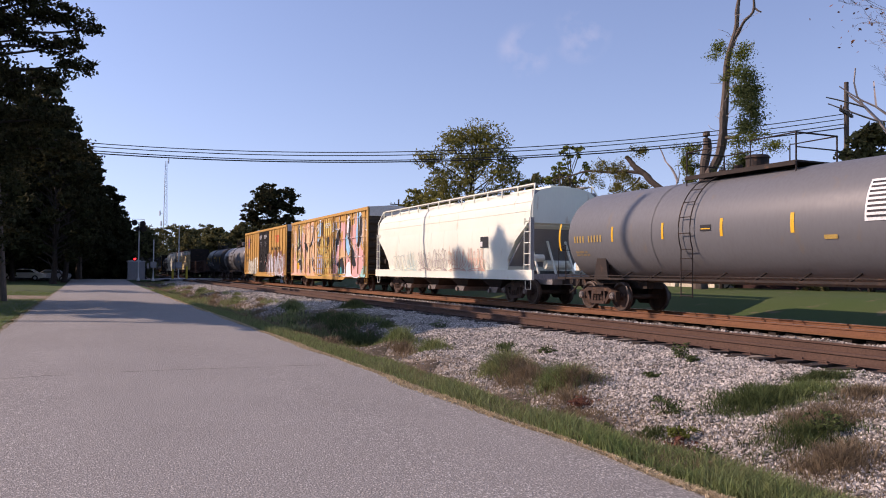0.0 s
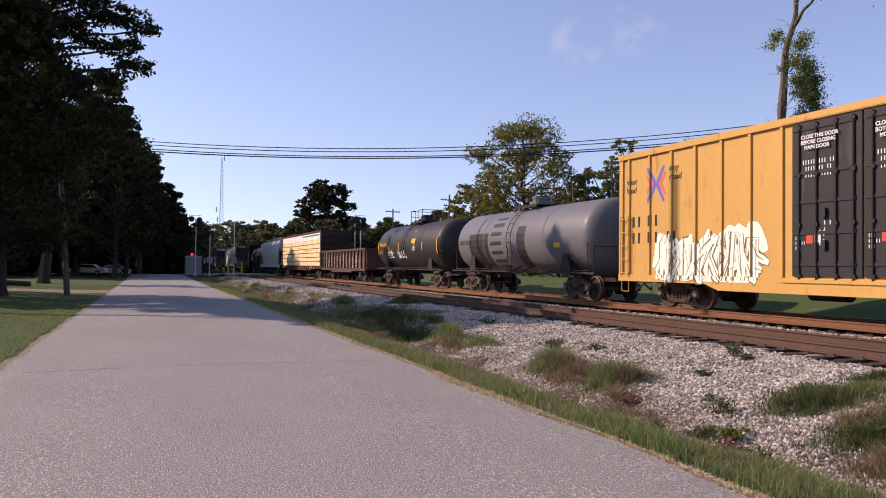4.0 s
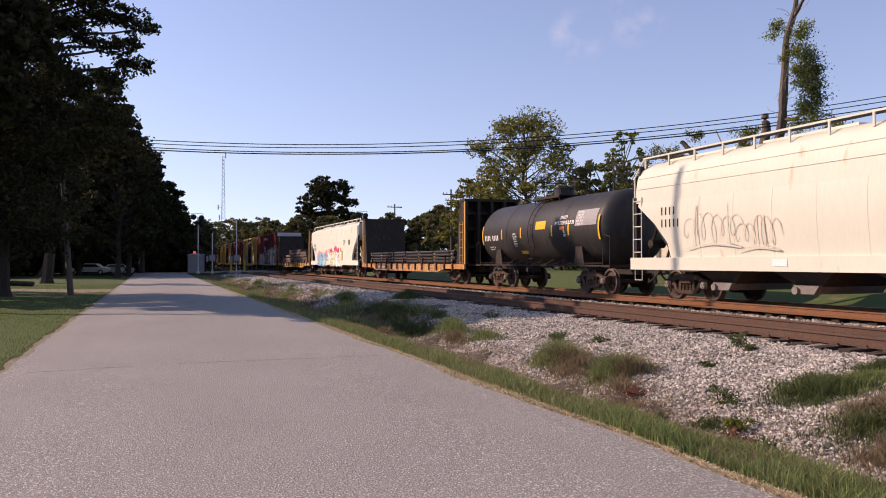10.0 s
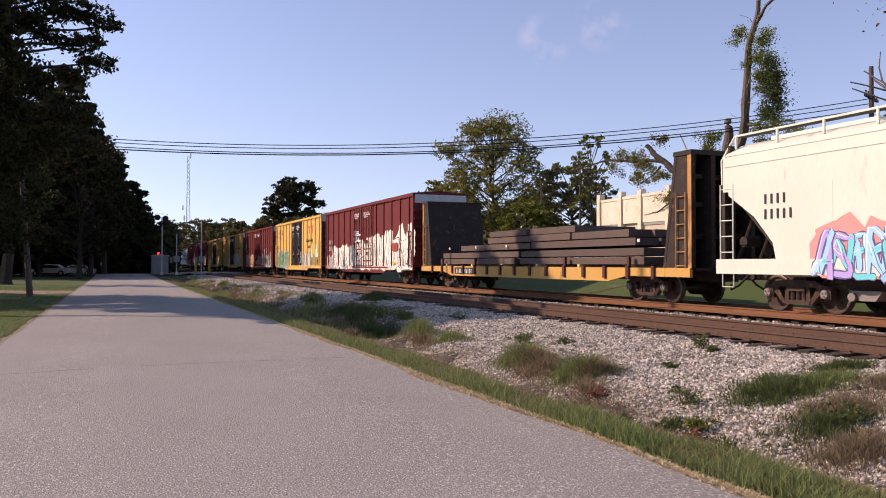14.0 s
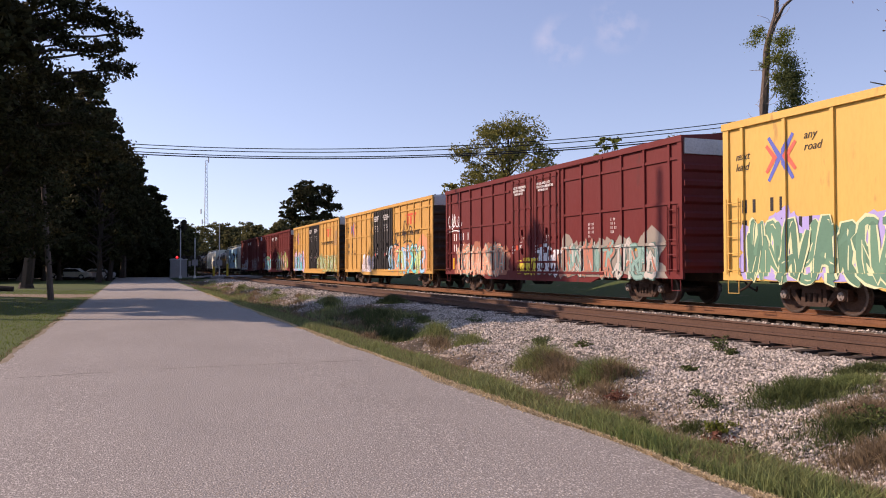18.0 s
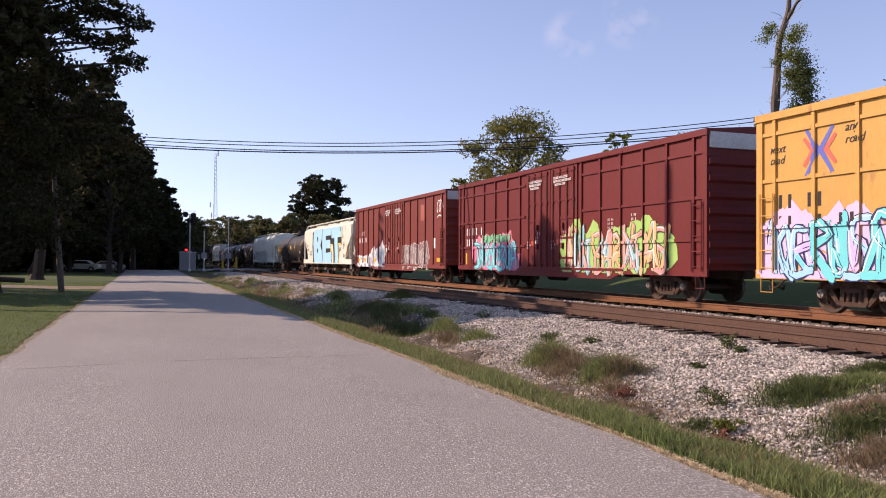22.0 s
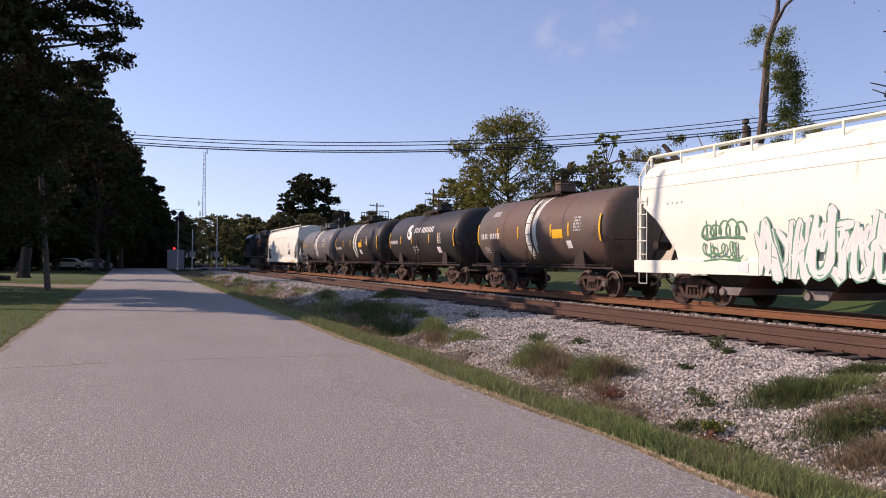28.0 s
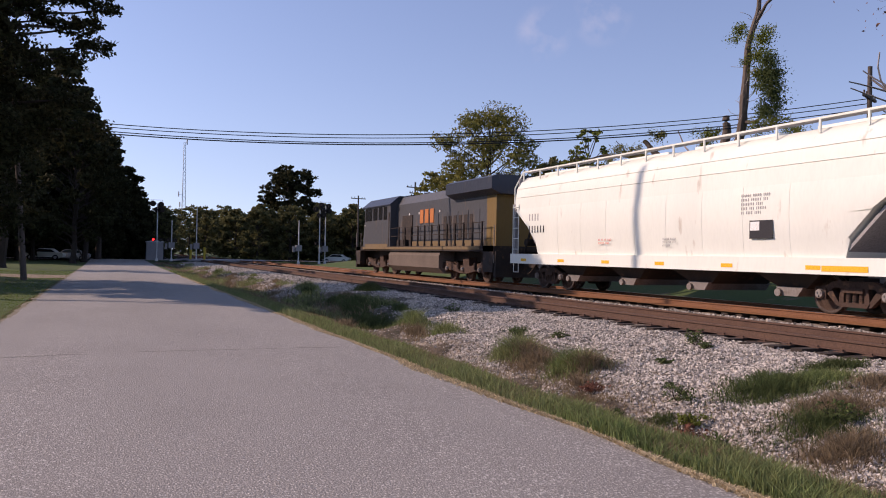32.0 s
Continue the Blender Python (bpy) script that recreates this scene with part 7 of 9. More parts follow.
# locomotive, cab at the far end
def locomotive(label, y0, y1):
    v, L = vehicle("locomotive", label, y0, y1, "locomotive")
    h = L / 2
    bm = bmesh.new()
    box(bm, -1.5, 1.5, -h + 0.2, h - 0.3, 1.38, 1.62)
    box(bm, -0.6, 0.6, -h + 0.1, h - 0.1, 0.9, 1.4)
    part("frame", bm, UNDER, v)
    bm = bmesh.new()
    for s in (-1, 1):
        box(bm, s * 1.5, s * 1.515, -h + 1.6, h - 1.8, 1.46, 1.6)
    part("frame_stripe", bm, DULLGOLD, v)
    # fuel tank
    bm = bmesh.new()
    along(bm, [(-1.35, 1.35), (-1.45, 1.15), (-1.45, 0.55), (-1.15, 0.28), (1.15, 0.28), (1.45, 0.55), (1.45, 1.15), (1.35, 1.35)], -4.0, 3.6)
    part("fuel_tank", bm, DUSTY, v, "dusty grey fuel tank")
    # long hood with doors and radiator wing
    bm = bmesh.new()
    along(bm, [(-1.08, 1.62), (-1.08, 4.0), (-0.8, 4.45), (0.8, 4.45), (1.08, 4.0), (1.08, 1.62)], -h + 0.9, 3.35)
    hood = part("hood", bm, GREYBLUE, v, "grey-blue engine hood")
    bm = bmesh.new()
    box(bm, -1.10, 1.10, -h + 0.82, -h + 1.75, 1.63, 4.0)
    part("rear_hood", bm, GOLD, v, "gold painted rear hood panel")
    bm = bmesh.new()
    for s in (-1, 1):
        box(bm, s * 1.08, s * 1.112, -h + 1.8, 3.3, 1.64, 1.9)
    part("hood_skirt", bm, DULLGOLD, v, "dusty gold band along the hood's foot")
    bm = bmesh.new()
    along(bm, [(-1.12, 3.85), (-1.55, 4.05), (-1.55, 4.55), (-1.3, 4.66), (1.3, 4.66), (1.55, 4.55), (1.55, 4.05), (1.12, 3.85)], -h + 0.4, -h + 5.4)
    part("radiator", bm, DARKBLUE, v, "dark blue overhanging radiator")
    bm = bmesh.new()
    box(bm, -0.025, 0, 0, 0.98, 0, 1.55)
    box(bm, -0.04, -0.025, 0.08, 0.12, 0.65, 0.9)
    leaf = mesh_from(bm, GREYBLUE)
    for k in range(9):
        if -h + 2.5 + k * 1.22 < 4.2:
            piece("hood_door", leaf, v, pose(-1.075, -h + 2.5 + k * 1.22, 1.75))
    bm = bmesh.new()
    for k in range(6):
        box(bm, -1.115, -1.10, -h + 3.2 + k * 0.62, -h + 3.55 + k * 0.62, 1.95, 3.1)
    part("louvres", bm, UNDER, v)
    # cab and nose
    bm = bmesh.new()
    along(bm, [(-1.5, 1.4), (-1.5, 4.05), (-0.95, 4.48), (0.95, 4.48), (1.5, 4.05), (1.5, 1.4)], 3.3, h - 2.1)
    cab = part("cab", bm, GREYBLUE, v, "grey-blue operator cab")
    bm = bmesh.new()
    loft(bm, [[(-1.5, h - 2.1, 1.4), (1.5, h - 2.1, 1.4), (1.5, h - 2.1, 3.2), (-1.5, h - 2.1, 3.2)], [(-1.2, h - 0.7, 1.4), (1.2, h - 0.7, 1.4), (1.05, h - 0.8, 2.85), (-1.05, h - 0.8, 2.85)]])
    part("nose", bm, GREYBLUE, v)
    bm = bmesh.new()
    along(bm, [(-1.56, 4.0), (-1.0, 4.46), (1.0, 4.46), (1.56, 4.0), (1.56, 4.06), (1.0, 4.54), (-1.0, 4.54), (-1.56, 4.06)], 3.2, h - 1.7)
    part("cab_roof", bm, DARKBLUE, v)
    for k, (a, b) in enumerate(((3.9, 4.5), (4.75, 5.45), (5.7, 6.5), (6.75, 8.1))):
        bm = bmesh.new()
        box(bm, -1.515, -1.49, a, b, 3.2, 3.95)
        w = part("window", bm, GLASS, cab)
    for s in (-0.72, 0.72):
        bm = bmesh.new()
        box(bm, s - 0.55, s + 0.55, h - 2.11, h - 2.08, 3.3, 3.95)
        part("windshield", bm, GLASS, cab)
    bm = bmesh.new()
    box(bm, -1.52, -1.49, 3.45, 3.6, 1.65, 3.6)
    part("cab_door_shadow_gap", bm, UNDER, cab)
    bm = bmesh.new()
    box(bm, -1.125, -1.06, 0.7, 2.3, 1.65, 3.35)
    part("electrical_locker_door", bm, UNDER, v)
    # orange emblem: bracketed blocks, no letters
    orange = spray((0.48, 0.16, 0.045))
    for k in range(3):
        block("emblem", v, -1.118, -0.45 - k * 0.72, 2.85, 0.5, 0.72, orange)
    block("stripe", v, -1.507, h - 2.2, 1.5, 4.4, 0.28, DULLGOLD)
    # walkway rail: each stanchion by itself
    bm = bmesh.new()
    tube(bm, (0, 0, 0), (0, 0, 1.08), 0.05, 0.045, 8)
    box(bm, -0.04, 0.04, -0.07, 0.07, 0, 0.12)
    post = mesh_from(bm, UNDER)
    for i in range(12):
        piece("stanchion", post, v, pose(-1.44, -h + 1.5 + i * 0.98, 1.62))
        piece("stanchion", post, v, pose(1.44, -h + 1.5 + i * 0.98, 1.62))
    for s in (-1, 1):
        for z in (2.2, 2.66):
            bm = bmesh.new()
            tube(bm, (s * 1.44, -h + 1.3, z), (s * 1.44, 3.3, z), 0.02, 0.02, 6)
            part("hand_rail", bm, UNDER, v)
    bm = bmesh.new()
    box(bm, -1.4, -1.1, 1.3, 2.4, 1.63, 2.0)
    part("step_box", bm, UNDER, v)
    for s in (-1, 1):
        bm = bmesh.new()
        prism(bm, [(s * (h - 0.2), 1.62), (s * (h - 1.3), 1.62), (s * (h - 1.2), 0.5), (s * (h - 0.3), 0.5)], -1.5, -1.2)
        prism(bm, [(s * (h - 0.2), 1.62), (s * (h - 1.3), 1.62), (s * (h - 1.2), 0.5), (s * (h - 0.3), 0.5)], 1.2, 1.5)
        box(bm, -1.45, 1.45, s * (h - 0.1), s * (h - 0.3), 0.3, 1.4)
        part("steps_and_pilot", bm, UNDER, v)
        bm = bmesh.new()
        for x in (-1.47, 1.47):
            pipe_run(bm, [(x, s * (h - 0.25), 0.9), (x, s * (h - 0.25), 2.5)], 0.022)
            pipe_run(bm, [(x, s * (h - 1.25), 1.5), (x, s * (h - 1.25), 2.5)], 0.022)
        part("grab_irons", bm, STEEL, v)
        piece("coupler", COUPLER, v, pose(0, s * (h - 0.1), 0.88) @ (Matrix() if s > 0 else HALF))
        # three-axle trucks
        bm = bmesh.new()
        for x in (-1.05, 1.05):
            prism(bm, [(-2.6, 0.62), (-2.3, 0.95), (-0.9, 0.72), (0.9, 0.72), (2.3, 0.95), (2.6, 0.62), (2.2, 0.42), (1.4, 0.5), (0.4, 0.36), (-0.4, 0.36), (-1.4, 0.5), (-2.2, 0.42)], x - 0.09, x + 0.09)
        box(bm, -1.0, 1.0, -0.35, 0.35, 0.6, 1.1)
        t = piece("truck", mesh_from(bm, TRUCKRUST), v, pose(0, s * (h - 4.1), 0), "dusty three-axle locomotive truck")
        for w in (-1.85, 0, 1.85):
            for x in (-1, 1):
                piece("bearing_cap", CAP, t, pose(x * 1.16, w, 0.55) @ (Matrix() if x < 0 else HALF))
            AXLES.append((piece("wheelset", WHEELSET, t, pose(0, w, 0.457)), w, 0.457))
            bm = bmesh.new()
            for k in range(5):
                tube(bm, (-1.18, w + 0.45, 0.55 + k * 0.06), (-1.18, w + 0.45, 0.58 + k * 0.06), 0.09, 0.09, 10)
            tube(bm, (-1.18, w + 0.45, 0.55), (-1.18, w + 0.45, 0.86), 0.06, 0.06, 8)
            part("spring", bm, TRUCKRUST, t)
    bm = bmesh.new()
    tube(bm, (0.2, 1.5, 4.45), (0.2, 1.5, 4.66), 0.35, 0.35, 12)
    box(bm, -0.5, 0.5, 2.6, 4.2, 4.44, 4.58)
    part("exhaust_stack", bm, DARKBLUE, v)
    for a in (8.2, 4.6, 1.3, -0.2, -3.1):
        block("reflector", v, -1.52 if a > 5 else -1.095, a, 3.35 if a < 4.7 else 2.9, 0.12, 0.1, CHALK)
    return v


locomotive("grey and dark blue diesel locomotive with gold trim", 532.0, 552.7)

# ---- trees ----
def leaf_quads(rng, centres, size, flat=0.0):
    """Small folded leaves or needle tufts at the given points."""
    n = len(centres)
    a = rng.normal(size=(n, 3))
    a[:, 2] *= 1 - flat
    a /= np.linalg.norm(a, axis=1)[:, None] + 1e-9
    b = np.cross(a, rng.normal(size=(n, 3)))
    b /= np.linalg.norm(b, axis=1)[:, None] + 1e-9
    s = size * rng.uniform(0.6, 1.35, (n, 1))
    a, b = a * s, b * s * 0.55
    v = np.stack([centres - a, centres + b, centres + a, centres - b], 1).reshape(-1, 3)
    f = np.arange(4 * n).reshape(n, 4)
    return v, f


def blob_points(rng, blobs, per):
    """Points in small tufts that are scattered through ellipsoids, with ragged edges and gaps."""
    out = []
    for c, r, w in blobs:
        n = max(10, int(per * w))
        tufts = max(3, n // 16)
        d = rng.normal(size=(tufts, 3))
        d /= np.linalg.norm(d, axis=1)[:, None]
        mid = d * rng.uniform(0.15, 1.15, (tufts, 1)) ** 0.7 * np.array(r) * rng.uniform(0.7, 1.1, 3)
        pick = rng.integers(0, tufts, n)
        out.append(np.array(c) + mid[pick] + rng.normal(size=(n, 3)) * np.array(r) * np.array((0.15, 0.15, 0.12)))
    return np.concatenate(out)


def crown(parent, blobs, per, size, mat, seed, flat=0.0, label=""):
    rng = np.random.default_rng(seed)
    v, f = leaf_quads(rng, blob_points(rng, blobs, per), size, flat)
    me = soup("crown", v.tolist(), f.tolist(), mat)
    return tagged(piece("crown", me, parent, None, label), kind="stuff")


def limb(bm, rnd, pts, r0, r1, seg=7):
    n = len(pts) - 1
    for i in range(n):
        a, b = r0 + (r1 - r0) * i / n, r0 + (r1 - r0) * (i + 1) / n
        tube(bm, pts[i], pts[i + 1], a, b, seg, i in (0, n - 1))


def wander(rnd, a, b, n, amt):
    a, b = Vector(a), Vector(b)
    out = []
    for i in range(n + 1):
        t = i / n
        j = Vector((rnd.uniform(-1, 1), rnd.uniform(-1, 1), rnd.uniform(-0.4, 0.4))) * amt * math.sin(math.pi * t)
        out.append(a.lerp(b, t) + j)
    return out


def tree(name, label, x, y, h, spread, mat, bark=None, seed=0, bare=0.35, clumps=22, per=160, size=0.22, flat=0.2, lean=(0, 0), trunk=None, group="", shape="round", extra=(), slim=(2.0, 1.0)):
    """A tapered trunk, limbs that fork out to clumps of leaves, gaps between the clumps."""
    rnd = random.Random(seed)
    z0 = min(float(ground_z(x, y)), 0.1) - 0.08
    t = thing(name, label, "tree", group, pose(x, y, z0))
    r = trunk or 0.018 * h + 0.05
    bm = bmesh.new()
    top = Vector((lean[0], lean[1], h * 0.93))
    spine = wander(rnd, (0, 0, 0), top, 6, 0.03 * h)
    limb(bm, rnd, spine, r, r * 0.18)
    loft(bm, [[(r * k * math.cos(i * 0.785), r * k * math.sin(i * 0.785), z) for i in range(8)] for k, z in ((1.7, -0.1), (1.25, 0.15), (1.0, 0.5))])
    part("trunk", bm, bark or BARK, t)
    blobs = []
    bm = bmesh.new()
    for i in range(clumps):
        f = bare + (1 - bare) * (i + rnd.random()) / clumps
        if shape == "round":
            reach = spread * math.sqrt(max(0.08, 1 - ((f - bare) / (1 - bare) * 1.5 - 0.55) ** 2))
        elif shape == "cone":
            reach = spread * (1.08 - (f - bare) / (1 - bare)) + 0.25
        else:
            reach = spread * rnd.uniform(0.55, 1.0)
        thin = slim[1] * (1 - (f - slim[0]) / (1 - slim[0])) + 0.06 if f > slim[0] else 1.0
        reach *= thin
        az = i * 2.4 + rnd.uniform(-0.4, 0.4)
        base = spine[0].lerp(top, min(1, f * 0.94))
        k = reach * rnd.uniform(0.55, 1.0)
        tip = Vector((base.x + k * math.cos(az), base.y + k * math.sin(az), f * h * rnd.uniform(0.97, 1.04) + 0.1 * k))
        limb(bm, rnd, wander(rnd, base - Vector((0, 0, 0.25 * k)), tip, 3, 0.08 * k), r * 0.3, 0.02, 5)
        s = spread * rnd.uniform(0.24, 0.40) * max(0.32, thin)
        blobs.append((tip, (s, s, s * rnd.uniform(0.5, 0.8)), s / (0.34 * spread)))
    for c in extra:
        limb(bm, rnd, wander(rnd, (lean[0] * 0.5, lean[1] * 0.5, c[2] * 0.9), c[:3], 4, 0.3), r * 0.35, 0.03, 5)
        blobs.append((c[:3], (c[3], c[3], c[3] * 0.6), 2.4 * (c[3] / (0.34 * spread)) ** 2))
    part("limb_frame", bm, bark or BARK, t)
    crown(t, blobs, per, size, mat, seed + 1, flat)
    return t


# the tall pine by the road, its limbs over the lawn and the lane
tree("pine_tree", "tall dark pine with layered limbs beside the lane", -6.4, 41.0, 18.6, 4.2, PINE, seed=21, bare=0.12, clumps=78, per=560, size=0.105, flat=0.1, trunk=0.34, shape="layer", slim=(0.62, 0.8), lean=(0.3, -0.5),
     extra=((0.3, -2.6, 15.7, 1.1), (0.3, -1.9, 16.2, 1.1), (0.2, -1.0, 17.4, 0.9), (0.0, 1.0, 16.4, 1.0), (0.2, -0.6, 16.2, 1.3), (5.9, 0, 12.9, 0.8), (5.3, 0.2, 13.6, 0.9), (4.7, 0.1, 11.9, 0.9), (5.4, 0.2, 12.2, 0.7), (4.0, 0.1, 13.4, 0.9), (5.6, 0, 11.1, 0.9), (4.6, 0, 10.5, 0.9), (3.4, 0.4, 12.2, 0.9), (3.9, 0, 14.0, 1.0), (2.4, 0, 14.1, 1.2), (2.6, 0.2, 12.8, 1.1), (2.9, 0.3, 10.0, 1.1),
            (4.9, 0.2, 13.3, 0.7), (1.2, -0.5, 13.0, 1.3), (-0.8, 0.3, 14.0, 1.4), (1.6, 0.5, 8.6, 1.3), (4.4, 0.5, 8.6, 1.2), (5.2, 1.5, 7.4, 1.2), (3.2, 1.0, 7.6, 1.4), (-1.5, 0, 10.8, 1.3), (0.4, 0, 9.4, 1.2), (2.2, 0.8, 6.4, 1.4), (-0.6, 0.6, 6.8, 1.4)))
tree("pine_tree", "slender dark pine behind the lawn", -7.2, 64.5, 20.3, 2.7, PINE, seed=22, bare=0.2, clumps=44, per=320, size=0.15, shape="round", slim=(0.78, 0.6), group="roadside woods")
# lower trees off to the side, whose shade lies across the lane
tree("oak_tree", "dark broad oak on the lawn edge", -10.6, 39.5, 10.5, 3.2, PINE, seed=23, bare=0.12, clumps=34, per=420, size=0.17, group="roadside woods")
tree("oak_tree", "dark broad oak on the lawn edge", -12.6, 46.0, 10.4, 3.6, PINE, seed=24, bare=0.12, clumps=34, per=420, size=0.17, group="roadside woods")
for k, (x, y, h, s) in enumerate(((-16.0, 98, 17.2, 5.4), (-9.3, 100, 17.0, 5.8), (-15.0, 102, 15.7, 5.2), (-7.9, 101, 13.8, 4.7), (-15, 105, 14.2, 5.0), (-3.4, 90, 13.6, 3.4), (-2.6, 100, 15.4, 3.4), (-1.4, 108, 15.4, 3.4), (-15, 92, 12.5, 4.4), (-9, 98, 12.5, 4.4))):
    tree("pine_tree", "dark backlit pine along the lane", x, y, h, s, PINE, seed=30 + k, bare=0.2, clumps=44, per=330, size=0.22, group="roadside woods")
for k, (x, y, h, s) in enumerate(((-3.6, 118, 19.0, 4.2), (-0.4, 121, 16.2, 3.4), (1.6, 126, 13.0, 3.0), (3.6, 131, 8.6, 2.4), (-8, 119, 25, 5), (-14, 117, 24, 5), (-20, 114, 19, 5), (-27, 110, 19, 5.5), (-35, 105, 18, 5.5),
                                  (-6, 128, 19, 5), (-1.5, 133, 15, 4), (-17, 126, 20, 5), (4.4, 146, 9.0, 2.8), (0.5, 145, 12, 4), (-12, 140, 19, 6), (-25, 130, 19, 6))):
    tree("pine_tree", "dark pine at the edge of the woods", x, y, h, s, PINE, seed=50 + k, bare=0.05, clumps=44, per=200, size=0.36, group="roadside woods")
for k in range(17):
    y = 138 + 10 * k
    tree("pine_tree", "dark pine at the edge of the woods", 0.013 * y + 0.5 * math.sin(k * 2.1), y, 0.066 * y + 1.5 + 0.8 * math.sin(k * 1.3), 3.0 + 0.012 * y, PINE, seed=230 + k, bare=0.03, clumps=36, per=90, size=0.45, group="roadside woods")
# tall row added behind the front trees so its shade covers the far train
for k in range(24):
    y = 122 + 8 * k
    tree("pine_tree", "tall dark pine added deep in the woods to shade the far train", -0.042 * y - 1.0 + 1.2 * math.sin(k * 2.7), y, 27 + 1.5 * math.sin(k * 1.9), 5.0, PINE, seed=420 + k, bare=0.1, clumps=34, per=120, size=0.55, group="roadside woods")
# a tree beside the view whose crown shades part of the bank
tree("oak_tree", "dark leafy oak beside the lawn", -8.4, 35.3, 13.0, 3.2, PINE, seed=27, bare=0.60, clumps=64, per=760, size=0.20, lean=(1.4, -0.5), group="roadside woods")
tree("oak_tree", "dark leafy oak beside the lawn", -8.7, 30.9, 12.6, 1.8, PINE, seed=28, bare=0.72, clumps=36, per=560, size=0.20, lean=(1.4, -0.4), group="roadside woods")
# undergrowth that closes the woods, added to fill the dark shade below the pines
rng = np.random.default_rng(5)
for k in range(41):
    x, y = -27 + (k % 22) * 1.5, 116.5 + 2.5 * math.sin(k * 1.7)
    if k >= 22:
        x, y = -22 + (k - 22) * 1.55, 103 + 3 * math.sin(k * 2.3)
    if k >= 34:
        x, y = -21 + (k - 34) * 1.25, 88 + 3 * math.sin(k * 1.9)
    elif x > -8.5 and y < 112:
        y = 113.0
    sh = thing("shrub", "dark shrub added to fill the shade below the pines", "shrub", "undergrowth", pose(x, y, float(ground_z(x, y))))
    bm = bmesh.new()
    for j in range(5):
        tube(bm, (0, 0, -0.05), (0.9 * math.cos(j * 1.26), 0.9 * math.sin(j * 1.26), 2.2), 0.05, 0.02, 5)
    part("stem_cluster", bm, BARK, sh)
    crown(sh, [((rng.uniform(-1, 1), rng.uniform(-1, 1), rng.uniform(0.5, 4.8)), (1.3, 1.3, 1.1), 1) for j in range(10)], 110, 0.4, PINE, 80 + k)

# beyond the tracks
tree("oak_tree", "half-bare oak with thin yellow-green leaves beyond the tracks", 32, 66, 14.4, 4.7, OAK, seed=101, bare=0.28, clumps=46, per=620, size=0.115, trunk=0.26,
     extra=((2.5, 6.5, 10.8, 0.9), (2.8, 5.0, 12.5, 0.6)))
t = thing("bare_tree", "leafless grey tree behind the oak", "tree", "", pose(32.5, 60.5, 0))
bm = bmesh.new()
rnd = random.Random(9)


def twigs(bm, rnd, a, d, ln, r, depth):
    """A branch in three bent lengths that forks on the way."""
    curl = Vector((rnd.uniform(-1, 1), rnd.uniform(-1, 1), rnd.uniform(-0.5, 0.7))) * 0.28
    run = [a]
    for k in range(3):
        d = (d + curl).normalized()
        run.append(run[-1] + d * ln / 3)
    for k in range(3):
        tube(bm, run[k], run[k + 1], max(0.006, r * (1 - 0.12 * k)), max(0.005, r * (0.88 - 0.12 * k)), 5 if depth > 3 else 3, False)
    if depth == 0:
        return
    for k in range(3 if depth in (1, 2, 3) else 2):
        nd = (d + Vector((rnd.uniform(-1, 1), rnd.uniform(-1, 1), rnd.uniform(-0.4, 0.7))) * 0.75).normalized()
        twigs(bm, rnd, run[rnd.choice((1, 2, 3))], nd, ln * rnd.uniform(0.55, 0.85), r * 0.58, depth - 1)


twigs(bm, rnd, Vector((0, 0, 0)), Vector((0, -0.05, 1)), 4.2, 0.12, 6)
part("branching", bm, BARK, t)
t = thing("bare_tree", "leafless pale tree with a fan of fine twigs", "tree", "", pose(35, 22.8, 0))
bm = bmesh.new()
rnd = random.Random(14)
twigs(bm, rnd, Vector((0, 0, 0)), Vector((-0.03, 0.02, 1)), 6.0, 0.26, 3)
tube(bm, (0, 0, 4.0), (-0.3, 0.3, 17), 0.2, 0.1, 8)
for k in range(8):
    z = 12.2 + k * 0.62
    twigs(bm, rnd, Vector((-0.2, 0.2, z)), Vector((rnd.uniform(-0.3, 0.1), rnd.uniform(0.7, 1.0), rnd.uniform(-0.1, 0.3))).normalized(), 2.5, 0.035, 6)
for k in range(3):
    twigs(bm, rnd, Vector((0, 0, 5.5 + k * 1.1)), Vector((rnd.uniform(-0.5, -0.1), rnd.uniform(0.5, 0.95), rnd.uniform(0.2, 0.5))).normalized(), 2.4, 0.03, 5)
part("branching", bm, TWIG, t)
low = np.random.default_rng(77)
v, f = leaf_quads(low, np.stack([low.normal(size=160) * 0.8 - 0.3, 1.0 + 5.5 * low.uniform(0, 1, 160), 13.0 + 4.5 * low.uniform(0, 1, 160)], 1), 0.09)
tagged(piece("dead_leaves", soup("dead_leaves", v.tolist(), f.tolist(), REDWEED), t, None, "few withered brown leaves"), kind="stuff")
tree("young_tree", "young leafy tree beside the white building", 34, 52.6, 11.4, 1.7, BRIGHT, seed=103, bare=0.5, clumps=34, per=70, size=0.12, trunk=0.1)
tree("oak_tree", "dark green tree behind the white building", 41, 67, 10.6, 4.0, FARLEAF, seed=104, bare=0.3, clumps=40, per=220, size=0.2)
tree("sapling", "sunlit yellow-green bushy tree by the field", 31, 57.5, 6.3, 2.4, BRIGHT, seed=105, bare=0.12, clumps=36, per=200, size=0.14)
tree("oak_tree", "olive green tree at the field edge", 31, 74, 9.6, 3.6, OAK, seed=106, bare=0.2, clumps=40, per=220, size=0.18)
tree("cedar_tree", "dark green cedar in front of the brick house", 33.5, 26.2, 8.2, 2.6, FARLEAF, seed=107, bare=0.06, clumps=34, per=320, size=0.16, shape="cone")
